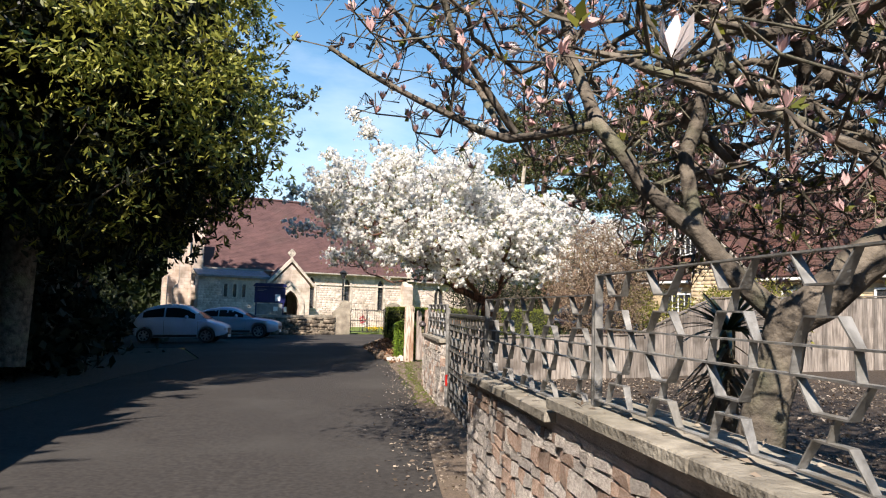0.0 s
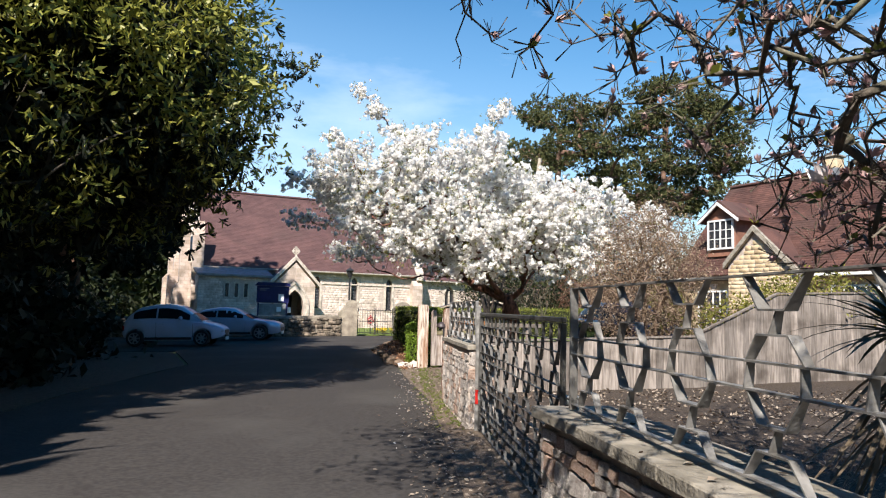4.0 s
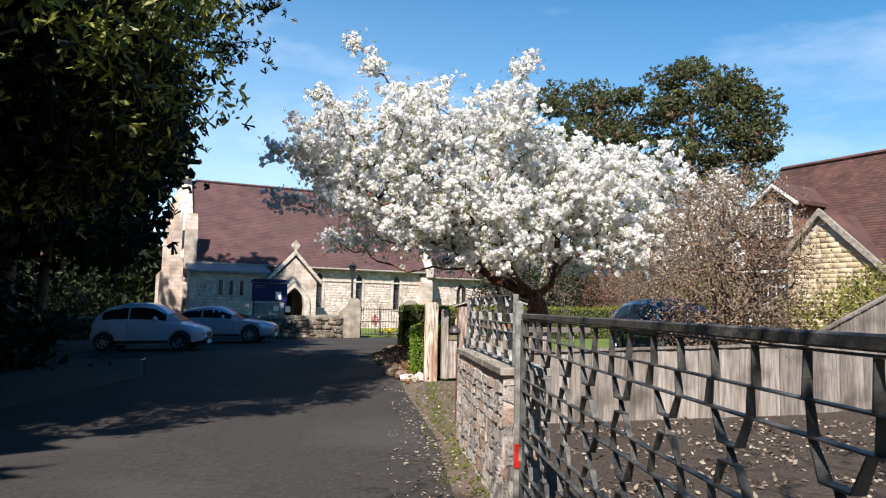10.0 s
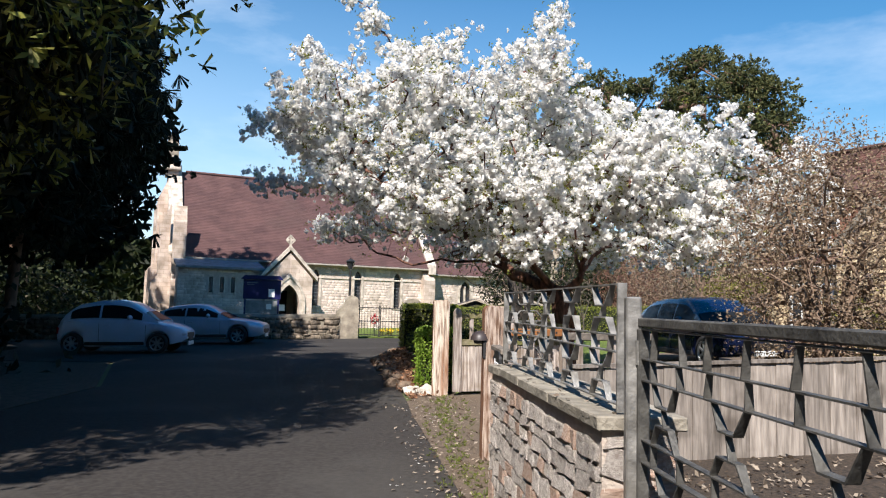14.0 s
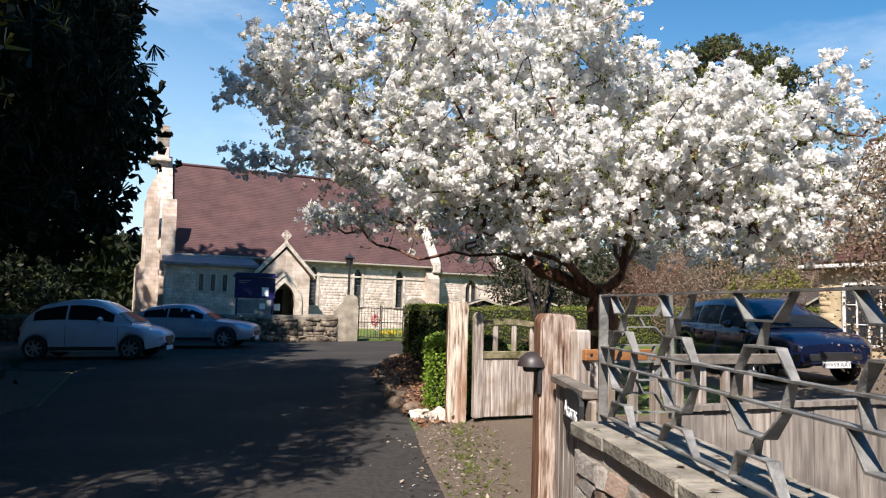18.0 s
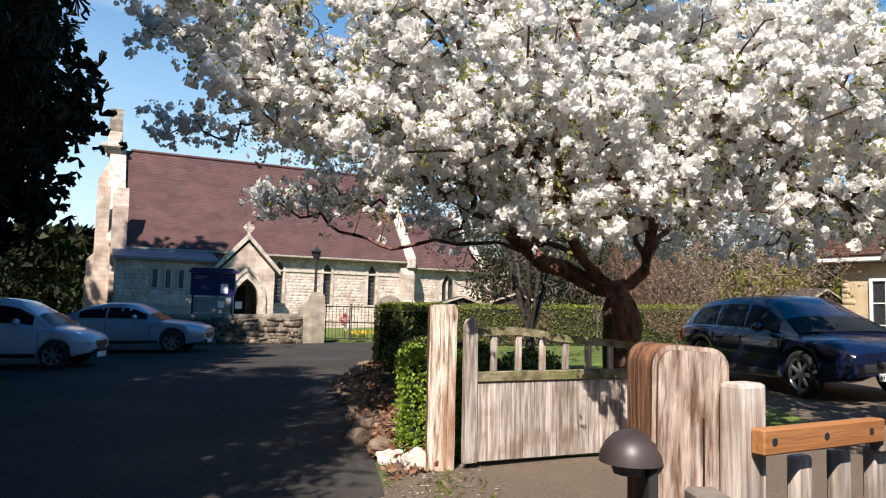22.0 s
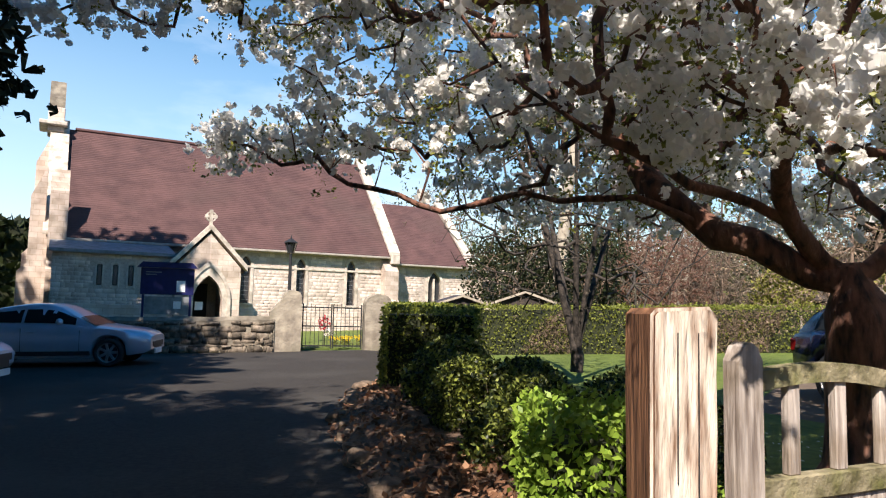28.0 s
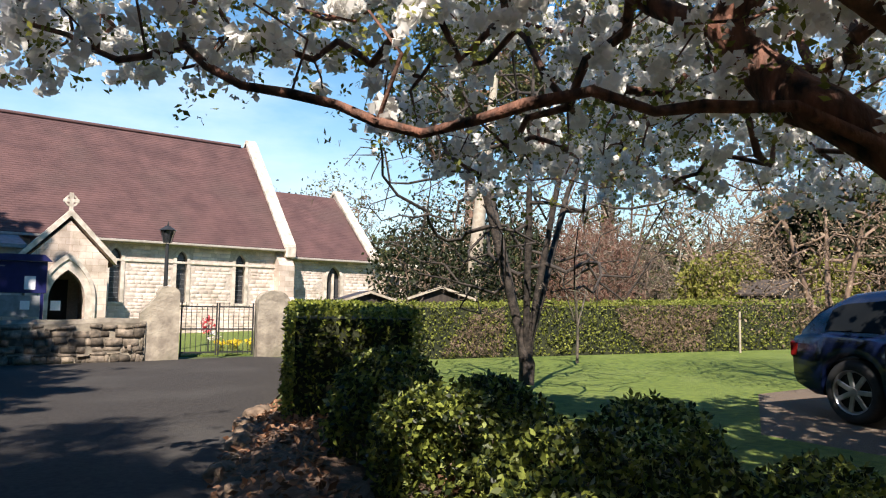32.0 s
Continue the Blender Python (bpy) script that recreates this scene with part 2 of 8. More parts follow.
M_bark = mat("cherry_bark", (0.016, 0.008, 0.006), (0.21, 0.088, 0.056), 0.8, 16, 10, 1.0, 40, stretch=(1, 1, 0.3), spots=((0.22, 0.11, 0.075), 0.6), spot_scale=5, streaks=True)
M_bark2 = mat("grey_bark", (0.045, 0.036, 0.028), (0.17, 0.14, 0.11), 0.9, 10, 10, 0.8, 30, spots=((0.16, 0.17, 0.10), 0.5), spot_scale=3)
M_darkbark = mat("dark_fruit_bark", (0.014, 0.011, 0.009), (0.07, 0.055, 0.045), 0.85, 14, 10, 0.8, 40)
M_bark3 = mat("pine_bark", (0.10, 0.055, 0.035), (0.22, 0.13, 0.09), 0.9, 4, 10, 0.8, 12)
M_twig = mat("brown_twigs", (0.13, 0.085, 0.06), (0.26, 0.18, 0.13), 0.9, 5)
M_pale = mat("pale_bare_stems", (0.30, 0.25, 0.19), (0.44, 0.38, 0.30), 0.9, 6)
M_blossom = leaf_mat("white_blossom", (0.86, 0.84, 0.81), (0.95, 0.94, 0.92), 0.7, 0.50, spec=0.1)
M_magpetal = leaf_mat("magnolia_petals", (0.80, 0.70, 0.70), (0.86, 0.80, 0.79), 0.6, 0.3, spec=0.2)
M_bud = leaf_mat("pink_buds", (0.50, 0.30, 0.30), (0.70, 0.50, 0.48), 0.7, 0.2, spec=0.1)
M_young = leaf_mat("young_leaves", (0.14, 0.16, 0.03), (0.30, 0.30, 0.06), 0.5, 0.45)
# near-black share stands for shaded leaves; the next material is a sunlit copy
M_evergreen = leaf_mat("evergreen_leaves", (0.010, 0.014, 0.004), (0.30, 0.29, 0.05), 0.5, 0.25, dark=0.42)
M_eversunlit = leaf_mat("sunlit_evergreen_leaves", (0.10, 0.12, 0.015), (0.38, 0.37, 0.075), 0.45, 0.3)
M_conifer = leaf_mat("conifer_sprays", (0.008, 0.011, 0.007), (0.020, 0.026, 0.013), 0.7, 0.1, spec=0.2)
M_pine = leaf_mat("pine_needles", (0.030, 0.045, 0.018), (0.13, 0.125, 0.045), 0.6, 0.12, spec=0.2)
# dark leaf end holds the near hedge's shadow; M_farhedge leaves it out
M_hedge = leaf_mat("clipped_hedge_leaves", (0.05, 0.07, 0.012), (0.33, 0.36, 0.055), 0.5, 0.35, dark=0.05)
# dark leaves carry the cherry's shade, bright ones the sunlit tips
M_bankshrub = leaf_mat("lit_and_shaded_bank_leaves", (0.016, 0.028, 0.006), (0.28, 0.32, 0.06), 0.5, 0.25, dark=0.30)
M_farhedge = leaf_mat("hedge_face_leaves", (0.11, 0.13, 0.02), (0.29, 0.31, 0.055), 0.55, 0.35)
M_laurel = leaf_mat("laurel_leaves", (0.11, 0.20, 0.022), (0.34, 0.47, 0.07), 0.4, 0.35)
M_wood_far = leaf_mat("far_twigs", (0.085, 0.065, 0.05), (0.19, 0.15, 0.115), 0.9, 0.1, spec=0.1)
M_wood_red = leaf_mat("reddish_twigs", (0.12, 0.06, 0.045), (0.24, 0.13, 0.095), 0.9, 0.1, spec=0.1)
M_wood_grey = leaf_mat("grey_twigs", (0.15, 0.13, 0.12), (0.28, 0.25, 0.22), 0.9, 0.1, spec=0.1)
M_shrub = leaf_mat("shrub_blooms", (0.17, 0.11, 0.07), (0.40, 0.31, 0.22), 0.8, 0.3, spec=0.1)
M_tuft = leaf_mat("verge_grass", (0.07, 0.10, 0.015), (0.20, 0.23, 0.045), 0.6, 0.3)
M_shrub2 = leaf_mat("shrub_greens", (0.10, 0.11, 0.02), (0.30, 0.28, 0.07), 0.7, 0.3, spec=0.1)
M_deadleaf = leaf_mat("fallen_leaves", (0.06, 0.036, 0.024), (0.46, 0.38, 0.30), 0.8, 0.15, spec=0.2)
M_bankleaf = leaf_mat("brown_bank_leaves", (0.12, 0.052, 0.028), (0.38, 0.215, 0.13), 0.8, 0.15, spec=0.2)
M_bush = leaf_mat("dark_bush_leaves", (0.010, 0.016, 0.006), (0.040, 0.050, 0.017), 0.6, 0.15, spec=0.2, dark=0.3)
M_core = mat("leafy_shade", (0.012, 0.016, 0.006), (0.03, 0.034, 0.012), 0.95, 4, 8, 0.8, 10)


# ---- builders ----
def gz(x, y):
    """Height of the gently rising ground."""
    x, y = max(-60.0, min(40.0, x)), max(-30.0, min(90.0, y))
    return -0.25 + 0.0246 * x + 0.0125 * y


def part(name, bm, material, parent=None, label="", smooth=False):
    """Links a bmesh as one mesh object, under a thing or a part if one is given."""
    me = bpy.data.meshes.new(name)
    bm.normal_update()
    bm.to_mesh(me)
    bm.free()
    if smooth:
        me.polygons.foreach_set("use_smooth", [True] * len(me.polygons))
    for m in (material if isinstance(material, (list, tuple)) else [material]):
        me.materials.append(m)
    ob = new(name, me)
    if parent is not None:
        ob.parent = parent
    if label:
        ob["label"] = label
    return ob


def array_part(name, verts, faces, material, parent=None, label="", smooth=False):
    """The same from arrays of vertices and faces (all of one size)."""
    me = bpy.data.meshes.new(name)
    verts, faces = np.asarray(verts, np.float32).reshape(-1, 3), np.asarray(faces, np.int32)
    k = faces.shape[1]
    me.vertices.add(len(verts))
    me.vertices.foreach_set("co", verts.ravel())
    me.loops.add(faces.size)
    me.loops.foreach_set("vertex_index", faces.ravel())
    me.polygons.add(len(faces))
    me.polygons.foreach_set("loop_start", np.arange(0, faces.size, k, dtype=np.int32))
    me.update(calc_edges=True)
    if smooth:
        me.polygons.foreach_set("use_smooth", [True] * len(faces))
    me.materials.append(material)
    ob = new(name, me)
    if parent is not None:
        ob.parent = parent
    if label:
        ob["label"] = label
    return ob


def shared(name, me, parent, m=None):
    """Another object on a mesh that exists already."""
    ob = new(name, me)
    ob.parent = parent
    if m is not None:
        ob.matrix_basis = m
    return ob


def thing(name, m, label, category, group="", kind=""):
    ob = new(name)
    ob.empty_display_size = 0.2
    ob.matrix_world = m
    return tagged(ob, label, category, group, kind)


def box(bm, x0, x1, y0, y1, z0, z1, m=None, bevel=0.0, seg=1):
    vs = [bm.verts.new((x, y, z)) for z in (z0, z1) for x, y in ((x0, y0), (x1, y0), (x1, y1), (x0, y1))]
    fs = [bm.faces.new([vs[i] for i in q]) for q in ((3, 2, 1, 0), (4, 5, 6, 7), (0, 1, 5, 4), (1, 2, 6, 5), (2, 3, 7, 6), (3, 0, 4, 7))]
    if bevel:
        es = list({e for f in fs for e in f.edges})
        out = bmesh.ops.bevel(bm, geom=es, offset=bevel, segments=seg, affect='EDGES', profile=0.5)
        vs = list({v for f in out["faces"] for v in f.verts} | {v for v in vs if v.is_valid})
    if m is not None:
        bmesh.ops.transform(bm, matrix=m, verts=[v for v in vs if v.is_valid])
    return vs


def boxed(*a, **k):
    bm = bmesh.new()
    box(bm, *a, **k)
    return bm


def extrude_outline(pts, y0, y1, bm=None):
    """A solid from an outline in x and z, from y0 to y1."""
    bm = bm or bmesh.new()
    a = [bm.verts.new((x, y0, z)) for x, z in pts]
    b = [bm.verts.new((x, y1, z)) for x, z in pts]
    bm.faces.new(a)
    bm.faces.new(b[::-1])
    for i in range(len(pts)):
        j = (i + 1) % len(pts)
        bm.faces.new((a[j], a[i], b[i], b[j]))
    bmesh.ops.recalc_face_normals(bm, faces=bm.faces)
    return bm


def sheet(pts, z0, z1):
    """A flat slab on a plan outline that follows the ground: top z1, underside z0 above it."""
    bm = bmesh.new()
    a = [bm.verts.new((x, y, gz(x, y) + z1)) for x, y in pts]
    b = [bm.verts.new((x, y, gz(x, y) + z0)) for x, y in pts]
    bm.faces.new(a)
    bm.faces.new(b[::-1])
    for i in range(len(pts)):
        j = (i + 1) % len(pts)
        bm.faces.new((a[i], b[i], b[j], a[j]))
    bmesh.ops.recalc_face_normals(bm, faces=bm.faces)
    bmesh.ops.triangulate(bm, faces=[f for f in bm.faces if len(f.verts) > 4])
    return bm


def cyl(bm, r0, r1, z0, z1, seg=16, m=None):
    out = bmesh.ops.create_cone(bm, cap_ends=True, segments=seg, radius1=r0, radius2=r1, depth=z1 - z0)
    mm = Matrix.Translation((0, 0, (z0 + z1) / 2))
    bmesh.ops.transform(bm, matrix=(m @ mm) if m is not None else mm, verts=out["verts"])


def wobble(x, y, z, s, k):
    return noise.noise_vector(Vector((x * s, y * s, z * s + k)))


# ---- plants ----
def tube_arrays(paths, seg=6):
    """paths: lists of (x, y, z, radius). Vertices and quads of tapered tubes."""
    V, F, base = [], [], 0
    for p in paths:
        p = np.asarray(p, float)
        if len(p) < 2:
            continue
        c, r = p[:, :3], p[:, 3]
        d = np.gradient(c, axis=0)
        d /= np.linalg.norm(d, axis=1)[:, None] + 1e-9
        ref = np.array([0.31, 0.17, 0.93]) if abs(d[0, 2]) < 0.8 else np.array([0.95, 0.2, 0.1])
        u = np.cross(d, ref)
        u /= np.linalg.norm(u, axis=1)[:, None] + 1e-9
        w = np.cross(d, u)
        sg = seg if r[0] > 0.035 else (5 if r[0] > 0.015 else 3)
        a = np.linspace(0, 2 * np.pi, sg, endpoint=False)
        ring = c[:, None] + r[:, None, None] * (np.cos(a)[None, :, None] * u[:, None] + np.sin(a)[None, :, None] * w[:, None])
        V.append(ring.reshape(-1, 3))
        i = np.arange(len(p) - 1)[:, None] * sg
        j = np.arange(sg)[None]
        k = (j + 1) % sg
        F.append((np.stack([i + j, i + k, i + k + sg, i + j + sg], -1) + base).reshape(-1, 4))
        base += len(p) * sg
    return np.concatenate(V), np.concatenate(F)


def grow(rng, limbs, targets, step=0.22, tip=0.004, power=2.3, sag=0.0, jitter=0.25, first=0.02, wander=0.0):
    """Branches from the given limbs (lists of xyz) to all targets: each target joins the nearest place already grown.
    Returns tube paths with radii by the number of tips that each place feeds."""
    P, par = [], []
    for limb in limbs:
        limb = np.asarray(limb, float)
        if P:
            d = np.linalg.norm(np.array(P) - limb[0], axis=1)
            prev = int(d.argmin())
        else:
            prev = -1
        for a, b in zip(limb[:-1], limb[1:]):
            k = max(1, int(np.linalg.norm(b - a) / step))
            for q in range(k + 1 if (a is limb[0]) else k):
                f = q / k if a is limb[0] else (q + 1) / k
                P.append(a + (b - a) * min(f, 1.0)), par.append(prev)
                prev = len(P) - 1
    n0 = len(P)
    if wander:
        P = [p + np.array(noise.noise_vector(Vector(p * 1.7))) * wander * min(1.0, 0.4 * np.linalg.norm(p - P[0])) for p in P]
    cap = n0 + int(sum(6 + 40 for _ in targets))
    A = np.zeros((cap, 3))
    A[:n0] = P
    n = n0
    par = par + [0] * (cap - n0)
    start = A[0]
    order = np.argsort(np.linalg.norm(targets - A[:n0].mean(0), axis=1))
    ends = []
    for t in targets[order]:
        d2 = ((A[:n] - t) ** 2).sum(1)
        away = np.linalg.norm(A[:n] - start, axis=1)
        i = int((d2 + 0.05 * np.maximum(0, away - np.linalg.norm(t - start)) ** 2 * 10).argmin())
        a = A[i].copy()
        L = np.linalg.norm(t - a)
        k = max(1, int(L / step))
        if n + k >= cap:
            break
        side = rng.normal(0, jitter, 3) * L * 0.5
        prev = i
        for q in range(1, k + 1):
            f = q / k
            A[n] = a + (t - a) * f + side * np.sin(np.pi * f) * 0.6 + np.array([0, 0, -sag * L * np.sin(np.pi * f)])
            par[n] = prev
            prev = n
            n += 1
        ends.append(prev)
    w = np.zeros(n)
    w[ends] = 1.0
    for i in range(n - 1, 0, -1):
        if par[i] >= 0:
            w[par[i]] += w[i]
    r = tip * np.maximum(w, 1) ** (1 / power) + 0.0
    r[:n0] = np.maximum(r[:n0], first * np.maximum(0.25, 1 - np.linalg.norm(A[:n0] - start, axis=1) / 4.5))
    kids = {}
    for i in range(n):
        kids.setdefault(par[i], []).append(i)
    paths, stack = [], [(c, -1) for c in kids.get(-1, [])]
    while stack:
        i, src = stack.pop()
        path = [] if src < 0 else [(*A[src], min(r[src], r[i] * 1.15))]
        while True:
            path.append((*A[i], r[i]))
            c = kids.get(i, [])
            if not c:
                break
            c = sorted(c, key=lambda q: -w[q])
            for o in c[1:]:
                stack.append((o, i))
            i = c[0]
        if len(path) > 1:
            paths.append(path)
    return paths


def scatter(rng, where, size, template, up=0.0, spread=None):
    """Copies of a small template (verts, faces) at places, turned at random; up 0..1 keeps their z near upright."""
    tv, tf = template
    n = len(where)
    if spread is None:
        q = rng.normal(size=(n, 4))
        q[:, 1:3] *= (1 - up)
        q /= np.linalg.norm(q, axis=1)[:, None]
        w, x, y, z = q.T
        R = np.stack([1 - 2 * (y * y + z * z), 2 * (x * y - z * w), 2 * (x * z + y * w), 2 * (x * y + z * w), 1 - 2 * (x * x + z * z), 2 * (y * z - x * w),
                      2 * (x * z - y * w), 2 * (y * z + x * w), 1 - 2 * (x * x + y * y)], -1).reshape(n, 3, 3)
    else:
        R = spread
    s = (size[0] + (size[1] - size[0]) * rng.random(n))[:, None, None]
    V = (np.einsum('nij,vj->nvi', R, tv) * s + where[:, None]).reshape(-1, 3)
    F = (tf[None] + (np.arange(n) * len(tv))[:, None, None]).reshape(-1, tf.shape[1])
    return V, F


LEAF = (np.array([[0, 0, 0], [0.28, 0.45, 0.08], [0, 1, 0.0], [-0.28, 0.45, 0.08]], float), np.array([[0, 1, 2, 3]]))


def blossom_template(rng, petals=9):
    """An open, uneven cluster of small cupped petals that point all ways."""
    V, F = [], []
    size = 0.30 * (26 / petals) ** 0.4
    for i in range(petals):
        n = rng.normal(size=3)
        n /= np.linalg.norm(n)
        c = n * rng.uniform(0.25, 0.78) * (1.0, 0.9, 0.75) + rng.normal(0, 0.06, 3)
        n = n + rng.normal(0, 0.8, 3)
        n /= np.linalg.norm(n)
        u = np.cross(n, rng.normal(size=3))
        u /= np.linalg.norm(u)
        w = np.cross(n, u)
        k = size * rng.uniform(0.75, 1.25)
        for a, b, h in ((-0.5, -0.9, 0.0), (0.9, -0.5, 0.25), (0.5, 0.95, 0.1), (-0.95, 0.45, 0.3)):
            V.append(c + (u * a + w * b + n * h) * k)
        F.append([4 * i, 4 * i + 1, 4 * i + 2, 4 * i + 3])
    return np.array(V), np.array(F)


def spray_template(rng, blades=7, length=1.0, width=0.09, cone=0.6):
    """A tuft of narrow blades that fan out along +y."""
    V, F = [], []
    for i in range(blades):
        d = np.array([rng.normal(0, cone), 1.0, rng.normal(0, cone)])
        d /= np.linalg.norm(d)
        s = np.cross(d, rng.normal(size=3))
        s *= width / np.linalg.norm(s)
        L = length * rng.uniform(0.6, 1)
        V += [-s * 0.4, s * 0.4, d * L * 0.6 + s, d * L, d * L * 0.6 - s][0:2] + [d * L * 0.6 + s, d * L * 0.6 - s]
        F.append([4 * i, 4 * i + 1, 4 * i + 2, 4 * i + 3])
    return np.array(V), np.array(F)


def leafy_template(rng, leaves=6, spread=0.5, width=1.0):
    """A sprig of several leaves."""
    V, F = [], []
    for i in range(leaves):
        q = Euler(rng.uniform(-1, 1, 3) * (1.2, 1.0, 3.14)).to_matrix()
        o = rng.uniform(-spread, spread, 3)
        for v in LEAF[0]:
            V.append(np.array(q @ Vector(v * (width, 1, 1))) * 0.8 + o)
        F.append([4 * i, 4 * i + 1, 4 * i + 2, 4 * i + 3])
    return np.array(V), np.array(F)


def ball_points(rng, n, centre, radii, shell=0.0):
    d = rng.normal(size=(n, 3))
    d /= np.linalg.norm(d, axis=1)[:, None]
    r = (shell ** 3 + (1 - shell ** 3) * rng.random(n)) ** (1 / 3)
    return np.asarray(centre) + d * r[:, None] * np.asarray(radii)


def clump_points(rng, centres, radii, per, shell=0.3):
    return np.concatenate([ball_points(rng, per, c, np.asarray(radii) * rng.uniform(0.7, 1.25), shell) for c in centres])


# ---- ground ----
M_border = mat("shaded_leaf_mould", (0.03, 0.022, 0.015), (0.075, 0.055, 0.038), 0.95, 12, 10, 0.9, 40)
bm = bmesh.new()
xs = [-400, -200, -110, -60] + [-60 + 100 * (i + 1) / 40 for i in range(40)] + [80, 200, 400]
ys = [-300, -120, -30] + [-30 + 120 * (i + 1) / 48 for i in range(48)] + [140, 300, 600]
grid = [[bm.verts.new((x, y, gz(x, y) - 0.03)) for x in xs] for y in ys]
for j in range(len(ys) - 1):
    for i in range(len(xs) - 1):
        bm.faces.new((grid[j][i], grid[j][i + 1], grid[j + 1][i + 1], grid[j + 1][i]))
tagged(part("ground", bm, M_field), "rough grass and soil round the drive", "ground", kind="structure")

DRIVE_RIGHT = [(1.2, -14), (1.15, 0), (0.85, 3), (0.45, 6), (0.2, 8.5), (-0.05, 11), (-0.35, 13.5), (-0.75, 15.6), (-1.06, 17.2), (-1.25, 18.4), (-1.55, 20.0), (-2.1, 22.3),
               (-2.75, 25.2), (-2.75, 28), (-2.5, 31), (-2.45, 34), (-2.6, 37.0)]
DRIVE_LEFT = [(-3.4, 37.6), (-5.5, 37.2), (-9.5, 36.2), (-24, 34.5), (-24, 26.5), (-9.0, 25.0), (-6.6, 20), (-6.2, 14), (-5.6, 9.8), (-3.9, 2.6), (-3.4, -14)]
tagged(part("drive", sheet(DRIVE_RIGHT + DRIVE_LEFT, -0.06, 0.0), M_asphalt), "worn grey tarmac church drive", "drive", kind="structure")
tagged(part("verge", sheet([(0.45, 6), (0.85, 3), (1.15, 0), (1.2, -14), (4.4, -14), (2.2, -1.6), (0.85, 5.9), (0.85, 7.2), (0.5, 10.7), (0.35, 10.9), (-0.15, 13.3), (-0.05, 14.3), (0.2, 14.9), (0.9, 17), (1.3, 19.75), (-0.62, 19.3), (-0.95, 19.2),
                            (-1.25, 18.4), (-1.06, 17.2), (-0.75, 15.6), (-0.35, 13.5), (-0.05, 11), (0.2, 8.5)], -0.05, 0.006), M_gravel),
       "earth and fine gravel verge with fallen petals", "verge", kind="structure")
tagged(part("garden_bed", sheet([(0.75, 6), (1.5, 2), (3.2, -8), (16, -8), (16, 20), (4.5, 15.6), (0.3, 14.5), (0.25, 13.3), (0.55, 10.6)], -0.05, -0.01), M_litter),
       "bare garden ground under dry leaf litter", "garden bed", kind="structure")
tagged(part("lawn", sheet([(-1.0, 22.0), (-0.6, 19.4), (1.3, 19.85), (1.7, 19.8), (3.5, 21.0), (3.7, 22.3), (3.3, 24.6), (2.6, 26.2), (4.4, 29.0), (8.5, 30.5), (12, 33.5), (12, 36.5), (-1.5, 35.6), (-2.0, 29.0)], -0.05, 0.004), M_grass),
       "sunlit mown lawn behind the gate", "lawn", kind="structure")
tagged(part("parking_gravel", sheet([(1.3, 19.8), (0.9, 17), (0.35, 15.0), (4.6, 15.9), (12, 18.5), (12, 33), (8.5, 30.5), (4.4, 29.0), (2.6, 26.2), (3.3, 24.6), (3.7, 22.3), (3.5, 21.0), (1.7, 19.8)], -0.05, 0.0), M_gravel),
       "brown gravel parking place by the house", "parking place", kind="structure")
# soil sheet coloured dark so the ground below the trees reads as shaded
tagged(part("shaded_border", sheet([(-3.5, -14), (-4.0, 2.6), (-5.7, 9.8), (-6.3, 14), (-6.7, 20), (-9.1, 25.0), (-24, 26.5), (-40, 26), (-40, -14)], -0.05, -0.012), M_border), "leaf-strewn soil darkened for the shade under the evergreens", "border", kind="structure")
tagged(part("churchyard", sheet([(-3.0, 38.4), (-24, 37.2), (-40, 60), (10, 64), (2, 40)], -0.05, 0.01), M_grass), "rough churchyard grass", "grass", kind="structure")

# a bank of brown leaves and stones along the drive's edge
BANK = [(-0.75, 19.35), (-1.2, 18.75), (-1.55, 20.0), (-2.15, 22.3), (-2.8, 25.2), (-2.8, 28.2), (-2.5, 29.6), (-1.5, 29.5), (-1.2, 25), (-0.4, 22.0)]
bm = bmesh.new()
inner = Vector((-1.5, 24.4))
rows = []
for f, h in ((1.0, -0.03), (0.85, 0.10), (0.6, 0.22), (0.3, 0.26), (0.0, 0.27)):
    rows.append([bm.verts.new((inner.x + (x - inner.x) * f, inner.y + (y - inner.y) * f, gz(x, y) + h + 0.06 * noise.noise(Vector((x * f * 2, y * f * 2, 3))) * (f < 1))) for x, y in BANK])
for a, b in zip(rows, rows[1:]):
    for i in range(len(BANK)):
        j = (i + 1) % len(BANK)
        bm.faces.new((a[i], a[j], b[j], b[i]))
bmesh.ops.recalc_face_normals(bm, faces=bm.faces)
tagged(part("planting_bank", bm, M_soil, smooth=True), "raised bank of brown soil beside the drive", "bank", kind="structure")

# ---- stone walls with coping along the drive ----
def run_frame(a, b):
    """Local frame of a run from a to b: x along it, y to its left, z up."""
    d = Vector((b[0] - a[0], b[1] - a[1]))
    return Matrix.Translation((a[0], a[1], 0)) @ Matrix.Rotation(math.atan2(d.y, d.x), 4, 'Z'), d.length


